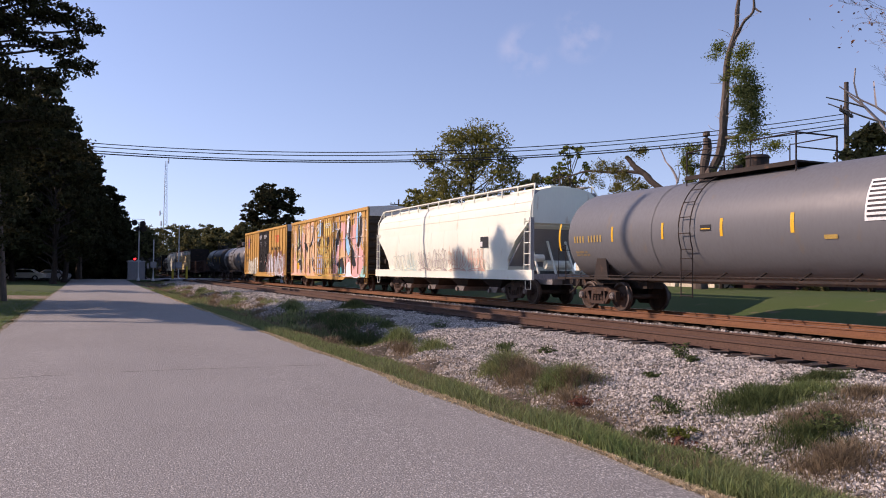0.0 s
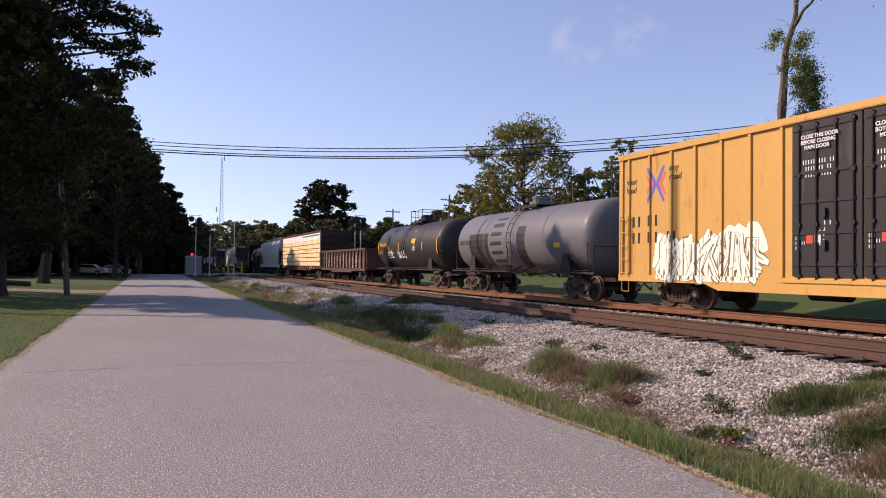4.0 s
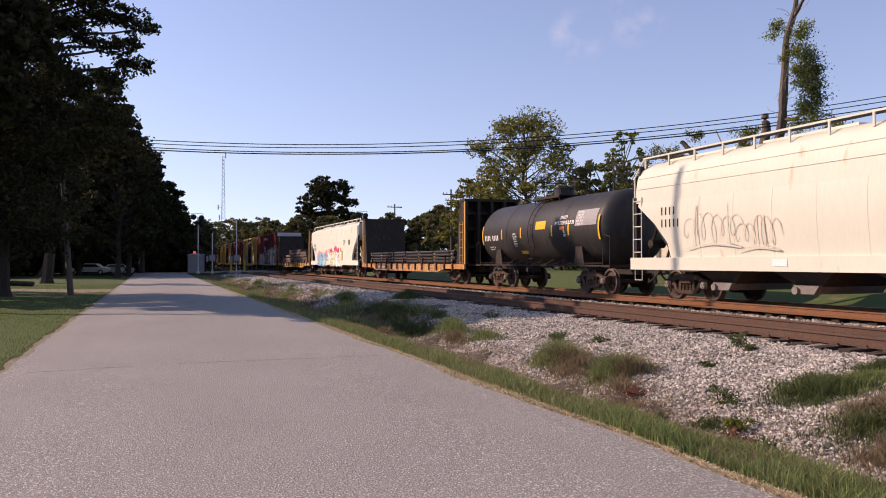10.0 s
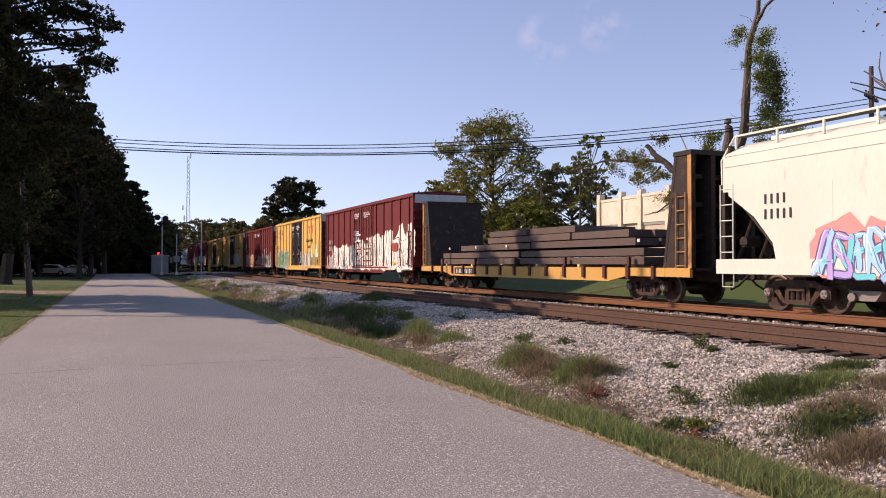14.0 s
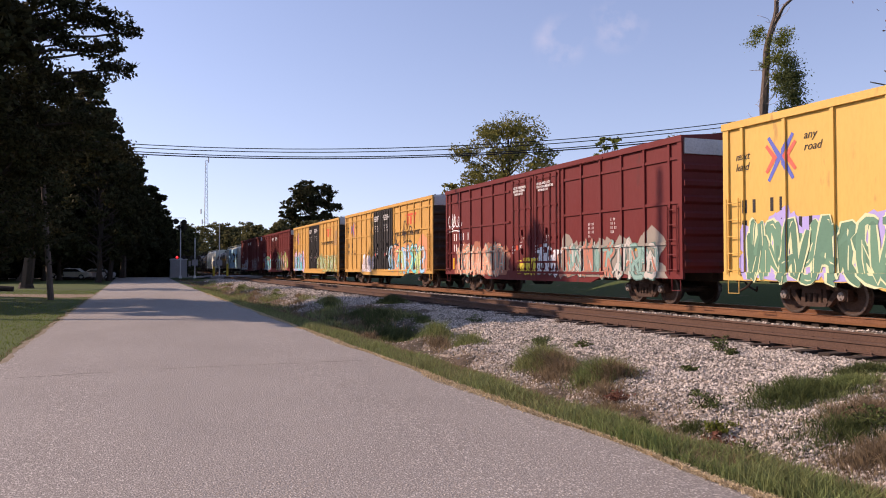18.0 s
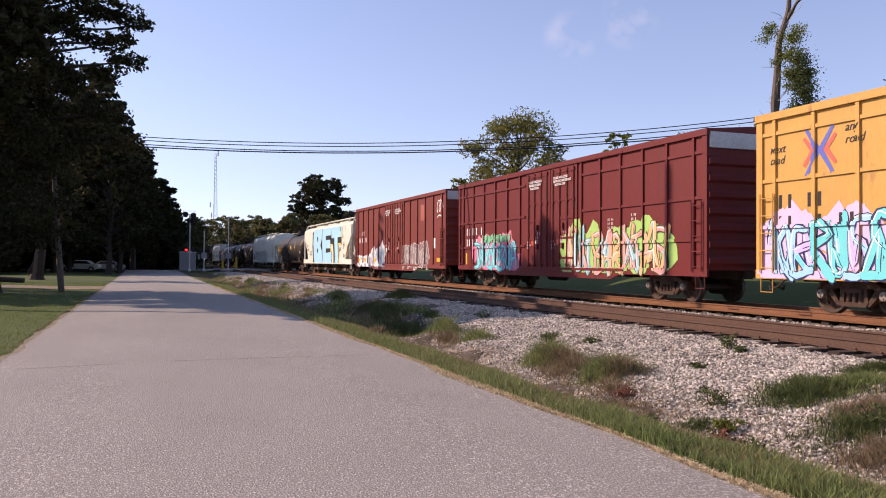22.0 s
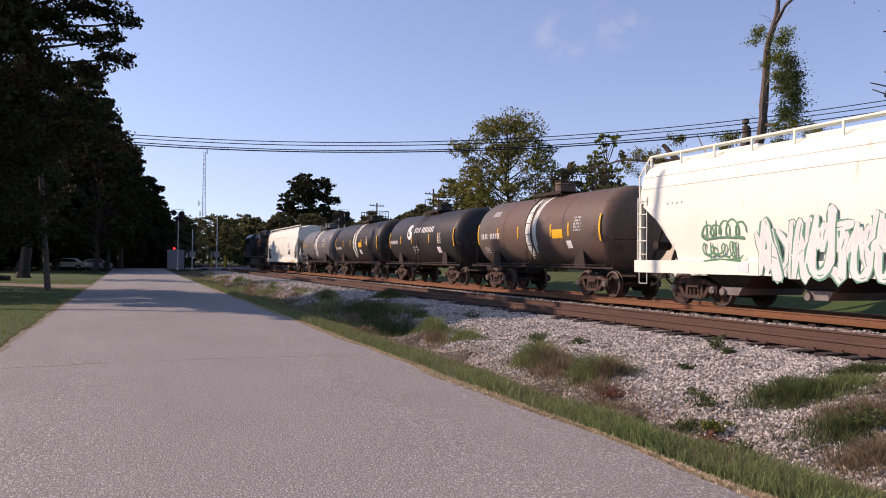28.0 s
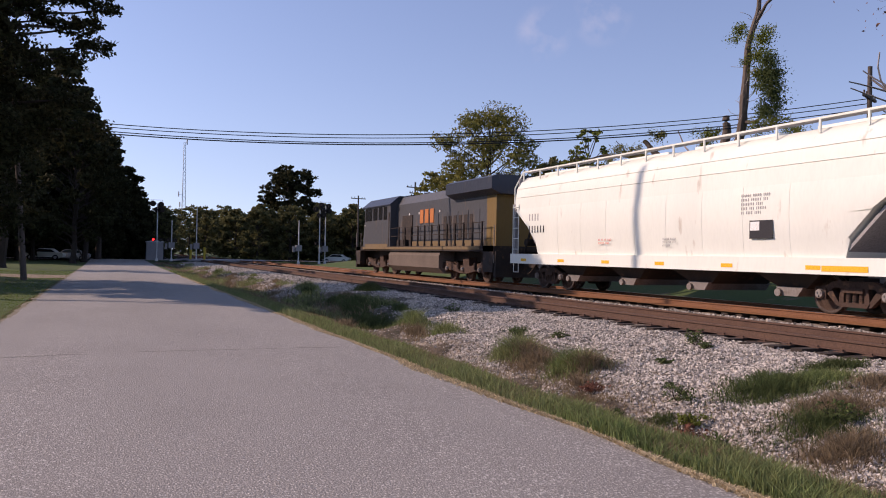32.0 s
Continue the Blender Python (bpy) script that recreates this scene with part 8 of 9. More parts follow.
tree("shrub_tree", "brownish green ivy-grown shrub tree", 30.4, 32.6, 6.0, 1.7, OAK, seed=108, bare=0.2, clumps=22, per=240, size=0.15)
tree("pine_tree", "round-headed dark pine far down the tracks", 31.3, 150, 17.0, 5.0, PINE, seed=109, bare=0.5, clumps=44, per=240, size=0.30, trunk=0.28)
for k, (x, y, h, s) in enumerate(((45, 120, 10, 5), (52, 128, 10.5, 5), (39, 132, 9, 4), (58, 118, 10, 5), (24, 168, 8.5, 4), (29, 176, 9, 4.4), (35, 172, 9.5, 4.5), (41, 165, 10, 4.5), (47, 160, 10, 5), (27, 190, 11, 5), (23, 215, 12, 5), (30, 225, 13, 6), (38, 210, 12, 6),
                                  (48, 190, 12, 6), (60, 170, 12, 6), (70, 150, 12, 6), (24, 270, 15, 6), (33, 280, 15, 7), (45, 260, 14, 7), (60, 240, 14, 7), (78, 200, 13, 7), (24, 340, 18, 8), (36, 360, 18, 8),
                                  (80, 110, 11, 6), (75, 85, 11, 6), (62, 70, 10, 5), (55, 48, 9, 4.5), (60, 30, 10, 5), (52, 95, 10, 5))):
    tree("far_tree", "hazy olive green tree in the distance", x, y, h, s, FARLEAF, seed=130 + k, bare=0.04, clumps=34, per=120, size=0.42, group="distant trees")
for k in range(14):
    x, y = 21.5 + 1.7 * k, 127 + 4 * (k % 3)
    tree("far_tree", "dense olive green tree behind the crossing", x, y, 8.2 + 1.2 * math.sin(k * 2.3), 2.6, FARLEAF, seed=300 + k, bare=0.02, clumps=34, per=150, size=0.26, group="distant trees")
for k, (x, y, h, s) in enumerate(((7.6, 128, 7.4, 2.0), (8.0, 141, 8.2, 2.3), (8.6, 156, 9.0, 2.5))):
    tree("far_tree", "dense olive green tree behind the crossing", x, y, h, s, FARLEAF, seed=330 + k, bare=0.02, clumps=34, per=150, size=0.26, group="distant trees")
for k in range(16):
    x = -45 + k * 9 + 3 * math.sin(k * 2.2)
    tree("far_tree", "hazy olive green tree in the distance", x, 655 + 12 * math.sin(k * 1.3), 26, 8, FARLEAF, seed=180 + k, bare=0.06, clumps=24, per=50, size=1.5, group="distant trees")

# the broken tree with a vine and a fallen limb
t = thing("broken_tree", "storm-broken tall tree with vine leaves and a leaning limb", "tree", "", pose(28, 30.6, 0))


def local(x, y, z):
    return Vector((x - 28, y - 30.6, z))


rnd = random.Random(31)


def bent(pts, r0, r1, seg=9, kink=0.05):
    """One gnarled limb through (y, z) stations, knotted and slightly crooked."""
    P = curvy([(y + rnd.uniform(-kink, kink), z) for y, z in pts], 4)
    n, rings = len(P), []
    for i, p in enumerate(P):
        d = P[min(i + 1, n - 1)] - P[max(i - 1, 0)]
        q = Vector((0, d.x, d.y)).to_track_quat("Z", "X")
        r = (r0 + (r1 - r0) * i / (n - 1)) * rnd.uniform(0.9, 1.14)
        mid = local(28 + 0.05 * math.sin(i * 0.9), p.x, p.y)
        rings.append([mid + q @ Vector((r * rnd.uniform(0.88, 1.1) * math.cos(6.2832 * k / seg), r * math.sin(6.2832 * k / seg), 0)) for k in range(seg)])
    return rings


bm = bmesh.new()
loft(bm, bent([(31.45, -0.15), (31.5, 0.3), (31.44, 2.8), (31.42, 4.4), (31.35, 5.7), (31.18, 7.2), (31.05, 8.2), (31.0, 8.75)], 0.42, 0.15, 10))
part("broken_stub", bm, PALEBARK, t)
bm = bmesh.new()
loft(bm, bent([(31.2, 5.2), (30.89, 6.31), (30.18, 7.53), (29.83, 9.21), (29.72, 11.06), (29.45, 12.3), (29.05, 13.6), (28.9, 14.7), (28.75, 16.4)], 0.27, 0.07, 9))
loft(bm, bent([(29.25, 12.9), (28.6, 13.5), (28.0, 13.9), (27.85, 14.8), (27.6, 16.0)], 0.09, 0.035, 6))
loft(bm, bent([(27.9, 14.0), (27.7, 13.9), (27.5, 13.75)], 0.05, 0.03, 5))
loft(bm, bent([(29.95, 8.3), (29.2, 8.2), (28.4, 8.35), (27.8, 8.2)], 0.09, 0.03, 6))
part("trunk", bm, PALEBARK, t)
bm = bmesh.new()
loft(bm, bent([(31.7, 1.2), (31.97, 2.8), (32.4, 3.9), (33.28, 5.2), (33.97, 5.8), (35.43, 6.76), (36.06, 7.25), (37.0, 7.85), (37.5, 8.3)], 0.27, 0.13, 9))
loft(bm, bent([(36.1, 7.2), (37.26, 7.42), (39.1, 7.6), (41.4, 7.92), (43.76, 7.85), (45.6, 7.72)], 0.11, 0.03, 7, 0.1))
loft(bm, bent([(33.98, 5.3), (34.6, 5.1), (35.7, 4.9), (36.6, 4.45), (37.2, 4.5)], 0.07, 0.02, 6, 0.1))
loft(bm, bent([(36.3, 7.0), (37.2, 6.5), (38.2, 6.2)], 0.06, 0.02, 5, 0.1))
loft(bm, bent([(39.2, 7.6), (39.9, 8.4), (40.3, 8.7)], 0.04, 0.015, 5, 0.1))
# darker bark than the trunk: the backlit look is put into the colour
part("leaning_limb", bm, BARK, t, "broken leaning limb, coloured dark for its backlit side")
bm = bmesh.new()
loft(bm, bent([(33.2, 6.4), (33.72, 7.27), (34.3, 7.8), (34.6, 8.5)], 0.07, 0.025, 6))
loft(bm, bent([(33.3, 6.3), (33.1, 7.0), (33.2, 7.6)], 0.04, 0.015, 5))
part("dead_limb", bm, TWIG, t)
for k in range(34):
    bm = bmesh.new()
    z = rnd.uniform(6.5, 14)
    a = local(28, 30.1 - (z - 7.5) * 0.17, z)
    d = Vector((rnd.uniform(-0.5, 0.5), rnd.uniform(-1, 1), rnd.uniform(-0.3, 0.6))).normalized()
    pipe_run(bm, wander(rnd, a, a + d * rnd.uniform(0.4, 1.3), 4, 0.14), 0.012, 3)
    part("twig", bm, TWIG, t)


def leafy(name, spots, per, size, mat, seed, label=""):
    """Many small loose tufts round each spot."""
    rr = np.random.default_rng(seed)
    pts = []
    for c, r, n in spots:
        mids = np.array(c) + rr.normal(size=(n, 3)) * 0.5 * np.array(r)
        pts.append((mids[:, None] + rr.normal(size=(n, per, 3)) * np.array((0.14, 0.17, 0.13)) * rr.uniform(0.5, 1.5, (n, 1, 1))).reshape(-1, 3))
    v, f = leaf_quads(rr, np.concatenate(pts), size)
    tagged(piece("crown", soup("crown", v.tolist(), f.tolist(), mat), t, None, label), kind="stuff")


def at(y, z, ry, rz, n):
    return local(28, y, z), (0.45, ry, rz), n


leafy("vine", [at(28.2, 10.2, 0.45, 0.5, 18), at(28.05, 9.3, 0.4, 0.7, 22), at(28.3, 8.6, 0.4, 0.4, 12), at(28.1, 10.9, 0.35, 0.25, 8), at(29.2, 6.4, 0.6, 0.5, 20), at(28.7, 6.9, 0.4, 0.4, 9), at(29.6, 5.6, 0.7, 0.6, 14), at(30.6, 5.4, 0.5, 0.5, 10)], 130, 0.052, WEED, 401, "dense dark vine leaves")
leafy("leaves", [at(29.0, 11.3, 0.4, 0.4, 12), at(28.6, 12.0, 0.3, 0.3, 6), at(28.3, 12.3, 0.2, 0.25, 4), at(30.25, 12.8, 0.2, 0.35, 6), at(30.3, 12.4, 0.12, 0.2, 2), at(29.0, 10.3, 0.3, 0.8, 10), at(28.4, 8.0, 0.7, 0.25, 7), at(27.05, 7.5, 0.3, 0.25, 6), at(27.6, 7.9, 0.4, 0.15, 3), at(28.9, 7.4, 0.5, 0.6, 8),
                 at(32.25, 7.3, 0.45, 0.8, 22), at(32.3, 8.0, 0.35, 0.35, 7), at(32.1, 6.3, 0.4, 0.5, 8)], 100, 0.05, BRIGHT, 402)
leafy("leaves", [at(37.9, 7.3, 0.8, 0.45, 14), at(39.8, 8.0, 0.8, 0.25, 7), at(38.6, 7.9, 0.7, 0.35, 8), at(36.5, 8.5, 0.4, 0.25, 6), at(36.1, 6.4, 0.7, 0.3, 7), at(38.2, 6.5, 0.9, 0.5, 12), at(40.5, 7.4, 0.8, 0.4, 7), at(34.5, 4.8, 0.7, 0.5, 14), at(33.5, 4.1, 0.5, 0.5, 12), at(35.8, 5.2, 0.5, 0.35, 6), at(33.0, 3.2, 0.5, 0.5, 8)], 100, 0.052, OAK, 403)


# ---- poles and wires ----
def pole(label, x, y, h, r=0.15, arms=(), name="utility_pole", lean=(0.0, 0.0)):
    z = min(float(ground_z(x, y)), 0.1) - 0.1
    p = thing(name, label, "utility pole", "utility poles", pose(x, y, z))
    bm = bmesh.new()
    tube(bm, (0, 0, 0), (lean[0], lean[1], h), r, r * 0.66, 12)
    part("shaft", bm, POLEWOOD, p)
    for az, turn, w in arms:
        bm = bmesh.new()
        c, s = math.cos(turn), math.sin(turn)
        box(bm, -w / 2, w / 2, -0.06, 0.06, az, az + 0.12)
        for k in (-0.45, -0.25, 0.25, 0.45):
            tube(bm, (k * w, 0, az + 0.12), (k * w, 0, az + 0.3), 0.035, 0.045, 8)
        bmesh.ops.rotate(bm, verts=bm.verts, matrix=Matrix.Rotation(turn, 3, "Z"))
        part("crossarm", bm, POLEWOOD, p)
    return p


pole("dark leaning wooden utility pole on the lawn beside the lane", -3.72, 43.0, 9.0, 0.15, lean=(-0.75, 1.6))
# the second pole is out of view, added for its thin shade on the train
pole("tall unseen wooden pole added beside the lane to shade the train", -7.2, 33.4, 20.6, 0.17)
pole("wooden utility pole beyond the tracks", 34, 27.9, 11.2, 0.16, ((9.6, 0.45, 2.2),))
pole("wooden utility pole with a crossarm along the far street", 34.2, 91, 10.4, 0.15, ((9.7, 0.2, 2.4), (9.0, 0.2, 1.6)))
pole("wooden utility pole with a crossarm along the far street", 33.6, 113, 10.2, 0.15, ((9.7, 0.2, 2.4),))
pole("thin wooden pole in the field", 33, 58.6, 8.6, 0.1)
pole("thin wooden pole in the field", 34.5, 55.0, 9.6, 0.1)
pole("dark wooden pole at the woods", -1.0, 108, 9, 0.14)


def wire(a, b, sag, r=0.014, label="black overhead cable sagging across the lane"):
    bm = bmesh.new()
    a, b = Vector(a), Vector(b)
    pts = [a.lerp(b, i / 24) - Vector((0, 0, 4 * sag * (i / 24) * (1 - i / 24))) for i in range(25)]
    pipe_run(bm, pts, r, 5)
    tagged(new("overhead_wire", mesh_from(bm, WIRE)), label, "cable", "overhead wires")


for za, zb, sag, off, r in ((8.20, 9.64, 1.33, 0.0, 0.022), (8.01, 9.42, 1.28, 0.12, 0.022), (7.83, 9.12, 1.31, -0.1, 0.024), (7.68, 8.96, 1.23, 0.05, 0.03)):
    wire((-3.95 + off, 45.3, za), (34 + off, 27.9, zb), sag, r)


# ---- building beyond the tracks ----
STUCCO = material("cream_stucco", (0.78, 0.73, 0.60), (0.66, 0.58, 0.44), 0.9, 0, 0.7, 0.9, 12, 0.3, speck=(0.42, 0.33, 0.24), speck_amount=0.35, speck_scale=1.6)
# the brick is darkened: the shade of the trees lies in its colour
BRICK = material("shaded_old_red_brick", (0.055, 0.023, 0.020), (0.036, 0.018, 0.017), 0.9, 0, 1.2, 1, 18, 0.4)
BOARD = material("boarded_window", (0.62, 0.56, 0.44), (0.5, 0.44, 0.33), 0.8, 0, 1.0, 1, 12, 0.2)
shop = thing("shop_building", "long low building with a peeling cream front and boarded windows", "building", "", pose(32, 41.6, 0))
bm = bmesh.new()
box(bm, 0.25, 13, -6.9, 7.0, -0.1, 6.0)
part("wall", bm, STUCCO, shop)
bm = bmesh.new()
loft(bm, [[(x, 7.05, z) for x, z in ((-0.05, 5.9), (0.35, 5.9), (0.35, 6.08), (-0.05, 6.08))], [(x, -6.95, z) for x, z in ((-0.05, 6.1), (0.35, 6.1), (0.35, 6.32), (-0.05, 6.32))]])
part("parapet", bm, STUCCO, shop)
bm = bmesh.new()
box(bm, 0, 0.25, -6.9, 7.0, 4.3, 6.0)
box(bm, 0, 0.25, -6.9, 7.0, -0.1, 0.7)
part("front_band", bm, STUCCO, shop)
bm = bmesh.new()
box(bm, -0.12, 0.25, -0.18, 0.18, -0.1, 6.2)
pil = mesh_from(bm, STUCCO)
spots = (6.85, 4.25, 2.05, -0.8, -3.4, -6.7)
for yy in spots:
    piece("pilaster", pil, shop, pose(0, yy, 0))
    bm = bmesh.new()
    box(bm, -0.1, 0.3, yy - 0.2, yy + 0.2, 6.2, 6.5)
    part("coping_block", bm, STUCCO, shop)
for a, b in zip(spots, spots[1:]):
    if (a, b) == (4.25, 2.05):
        continue
    bm = bmesh.new()
    box(bm, 0.10, 0.22, b + 0.18, a - 0.18, 0.7, 4.3)
    w = part("boarded_window", bm, BOARD, shop, "boarded-up shop window")
    bm = bmesh.new()
    box(bm, 0.04, 0.14, b + 0.18, a - 0.18, 4.12, 4.28)
    box(bm, 0.05, 0.12, b + 0.18, a - 0.18, 2.7, 2.8)
    part("window_frame", bm, GREYPAINT, w)
bm = bmesh.new()
box(bm, 0.2, 0.6, 2.23, 4.07, 0, 4.3)
part("doorway", bm, BOARD, shop)
house = thing("brick_house", "red brick building with a chimney beside the shop, darkened for tree shade", "building", "", pose(33.2, 31.6, 0))
bm = bmesh.new()
box(bm, 0, 10, -2.4, 3.0, -0.1, 5.5)
box(bm, 0.1, 10, 0.3, 3.0, 5.5, 6.2)
part("wall", bm, BRICK, house)
bm = bmesh.new()
box(bm, 0.2, 0.9, -2.6, -1.9, 0, 6.3)
part("chimney", bm, BRICK, house)
bm = bmesh.new()
box(bm, -0.08, 10.1, -2.5, 0.28, 5.5, 5.62)
part("roof", bm, TIE, house)

# ---- level crossing ----
SIGNALW = material("signal_white", (0.7, 0.7, 0.68), None, 0.6, 0, 2, 0.5, 20, 0.1)
REDLAMP = glow("red_lamp", (1.0, 0.02, 0.02), 7.0)
BOLLARD = material("bollard_yellow", (0.62, 0.45, 0.05), None, 0.6, 0, 2, 0.5, 20, 0.1)


def signal(label, x, y, h, lamps=(), lit=True, top=True, gate=False, base=0.25):
    s = thing("crossing_signal", label, "crossing signal", "crossing signals", pose(x, y, base - 0.08))
    bm = bmesh.new()
    tube(bm, (0, 0, 0), (0, 0, h), 0.075, 0.06, 10)
    tube(bm, (0, 0, 0), (0, 0, 0.35), 0.2, 0.14, 10)
    part("mast", bm, SIGNALW, s)
    for z in lamps:
        for k in (-0.42, 0.42):
            bm = bmesh.new()
            tube(bm, (k, 0.02, z), (k, -0.04, z), 0.26, 0.26, 16)
            tube(bm, (k, -0.04, z), (k, -0.28, z), 0.16, 0.17, 14, False)
            head = part("lamp_head", bm, UNDER, s)
            bm = bmesh.new()
            tube(bm, (k, -0.045, z), (k, -0.06, z), 0.13, 0.12, 14)
            part("lens", bm, REDLAMP if (lit and k < 0) else GLASS, head)
        bm = bmesh.new()
        tube(bm, (-0.45, 0, z), (0.45, 0, z), 0.035, 0.035, 6)
        part("lamp_arm", bm, UNDER, s)
    if top:
        for k, (dx, dz) in enumerate(((-0.55, 0.1), (0.4, 0.0), (-0.05, -0.65), (0.5, -0.62))):
            bm = bmesh.new()
            tube(bm, (dx, 0.0, h + dz), (dx, -0.05, h + dz), 0.36, 0.36, 14)
            box(bm, dx - 0.12, dx + 0.12, -0.3, 0.15, h + dz - 0.12, h + dz + 0.12)
            part("lamp_head", bm, UNDER, s)
        bm = bmesh.new()
        pipe_run(bm, [(-0.8, 0, h + 0.15), (-0.8, 0, h + 0.55), (0.6, 0, h + 0.55), (0.6, 0, h + 0.1), (-0.8, 0, h + 0.15)], 0.035)
        part("lamp_platform", bm, UNDER, s)
    if gate:
        bm = bmesh.new()
        box(bm, -0.35, 0.35, -0.3, 0.3, 1.6, 2.35)
        part("gate_motor", bm, GREYPAINT, s)
        bm = bmesh.new()
        box(bm, -0.75, -0.5, -0.2, 0.2, 1.5, 2.2)
        part("counterweight", bm, GREYPAINT, s)
    return s


signal("tall flashing crossing mast with a red lamp lit", 5.45, 105, 7.0, (2.65,), True, True)
signal("short crossing mast with a gate motor beside the shed", 7.2, 105.3, 5.1, (2.6,), False, False, True)
signal("grey gate mast with its arm raised upright", 10.25, 106, 6.9, (), False, False, True)
signal("crossing mast with a raised gate arm beyond the tracks", 21.6, 98, 5.4, (), False, False, True, 0.2)
signal("tall flashing mast beyond the tracks", 25.2, 102, 7.0, (2.6,), False, True, False, 0.2)
signal("gate mast with motor beyond the tracks", 26.2, 103, 7.6, (), False, True, True, 0.2)
for x in (9.6, 11.3):
    b = thing("bollard", "yellow steel guard post beside the gate", "bollard", "bollards", pose(x, 106.4, 0.2))
    bm = bmesh.new()
    tube(bm, (0, 0, 0), (0, 0, 1.75), 0.14, 0.14, 12)
    tube(bm, (0, 0, 1.75), (0, 0, 1.82), 0.14, 0.07, 12)
    part("post", bm, BOLLARD, b)
shed = thing("signal_shed", "pale grey metal relay shed by the crossing", "shed", "", pose(5.55, 112.5, 0.2))
bm = bmesh.new()
box(bm, -1.05, 1.05, -1.2, 1.2, 0, 2.35)
part("wall", bm, GREYPAINT, shed)
bm = bmesh.new()
along(bm, [(-1.15, 2.35), (1.15, 2.35), (1.1, 2.45), (0, 2.6), (-1.1, 2.45)], -1.3, 1.3)
part("roof", bm, GALV, shed)
bm = bmesh.new()
box(bm, -0.4, 0.4, -1.225, -1.2, 0.1, 2.0)
part("door", bm, GREYPAINT, shed)
panel = thing("crossing_panel", "grey concrete crossing deck between the rails", "crossing", "", kind="structure")
for xx in (NEAR_X, TRACK_X):
    for a, b in ((-2.4, -0.84), (-0.66, 0.66), (0.84, 2.4)):
        bm = bmesh.new()
        box(bm, xx + a, xx + b, 104.5, 115.5, 0.2, RAIL_Z - 0.006)
        part("deck_slab", bm, GREYPAINT, panel)

# radio mast far off
m = thing("radio_mast", "thin pale lattice radio mast on the horizon", "radio mast", "", pose(32.2, 400, 0))
for k in range(3):
    bm = bmesh.new()
    a = k * 2.094
    tube(bm, (1.5 * math.cos(a), 1.5 * math.sin(a), 0), (0.5 * math.cos(a), 0.5 * math.sin(a), 53), 0.13, 0.1, 5)
    part("leg", bm, GALV, m)
bm = bmesh.new()
for i in range(26):
    z = 2 * i
    r0, r1 = 1.5 - z / 53, 1.5 - (z + 2) / 53
    for k in range(3):
        a, b = k * 2.094, (k + 1) * 2.094
        tube(bm, (r0 * math.cos(a), r0 * math.sin(a), z), (r1 * math.cos(b), r1 * math.sin(b), z + 2), 0.07, 0.07, 3)
tagged(part("lattice", bm, GALV, m), kind="stuff")
for z, dx in ((27, -2.2), (22, -1.6), (17, -2.0), (52, 1.2)):
    bm = bmesh.new()
    tube(bm, (dx, 0, z), (dx, 0, z + 2.4), 0.3, 0.3, 6)
    tube(bm, (0, 0, z + 1), (dx, 0, z + 1), 0.06, 0.06, 4)
    part("antenna", bm, GALV, m)


# ---- parked cars on the lawn's far side ----
def parked_car(label, x, y, turn, mat):
    c = thing("parked_car", label, "car", "parked cars", pose(x, y, float(ground_z(x, y)), 0, 0, turn))
    bm = bmesh.new()
    side = [(-2.2, 0.45), (-2.25, 0.75), (-2.1, 0.9), (-1.5, 0.95), (-0.9, 1.38), (0.6, 1.4), (1.25, 0.98), (2.1, 0.85), (2.25, 0.6), (2.2, 0.4), (-2.0, 0.3)]
    loft(bm, [[(x, y, z if z < 0.95 else z - 0.05) for y, z in side] for x in (-0.86, -0.8)] + [[(x, y, z) for y, z in side] for x in (0.8,)] + [[(0.86, y, z if z < 0.95 else z - 0.05) for y, z in side]])
    part("body", bm, mat, c)
    for sx in (-0.87, 0.87):
        bm = bmesh.new()
        prism(bm, [(-1.35, 0.97), (-0.85, 1.28), (0.5, 1.3), (1.0, 0.98)], sx - 0.01, sx + 0.01)
        part("window", bm, GLASS, c)
    for sx in (-0.8, 0.8):
        for yy in (-1.4, 1.4):
            bm = bmesh.new()
            tube(bm, (sx - 0.1, yy, 0.32), (sx + 0.1, yy, 0.32), 0.32, 0.32, 16)
            w = part("tyre", bm, UNDER, c)
            bm = bmesh.new()
            tube(bm, (sx - 0.11, yy, 0.32), (sx + 0.11, yy, 0.32), 0.19, 0.19, 12)
            part("rim", bm, GALV, w)


parked_car("white sedan parked under the pines", -7.2, 108, 80, WHITE)
parked_car("silver sedan parked under the pines", -4.4, 109.5, 84, GALV)
parked_car("white car parked beyond the far crossing", 34, 126, 60, WHITE)
stump = thing("dead_tree", "pale leaning dead tree at the lawn's edge", "dead tree", "", pose(-11.6, 99, 0))
bm = bmesh.new()
limb(bm, random.Random(3), [Vector((0, 0, -0.1)), Vector((0.5, 0, 1.2)), Vector((0.75, 0, 3.6))], 0.55, 0.26, 10)
part("trunk", bm, PALEBARK, stump)
for k, (x, dx) in enumerate(((-3.3, -1.3), (-2.6, -1.5))):
    post = thing("leaning_post", "yellowish leaning post beside the lane", "post", "leaning posts", pose(x, 104, 0.05))
    bm = bmesh.new()
    tube(bm, (0, 0, 0), (dx, 0, 2.7), 0.09, 0.07, 8)
    part("shaft", bm, PALEBARK, post)
log = thing("log_pile", "dark log lying on the grass", "log", "", pose(-8.1, 55.6, 0.12))
bm = bmesh.new()
limb(bm, random.Random(6), [Vector((-1.1, 0, 0.12)), Vector((0, 0.1, 0.2)), Vector((1.2, 0, 0.14))], 0.2, 0.16, 9)
part("log", bm, BARK, log)
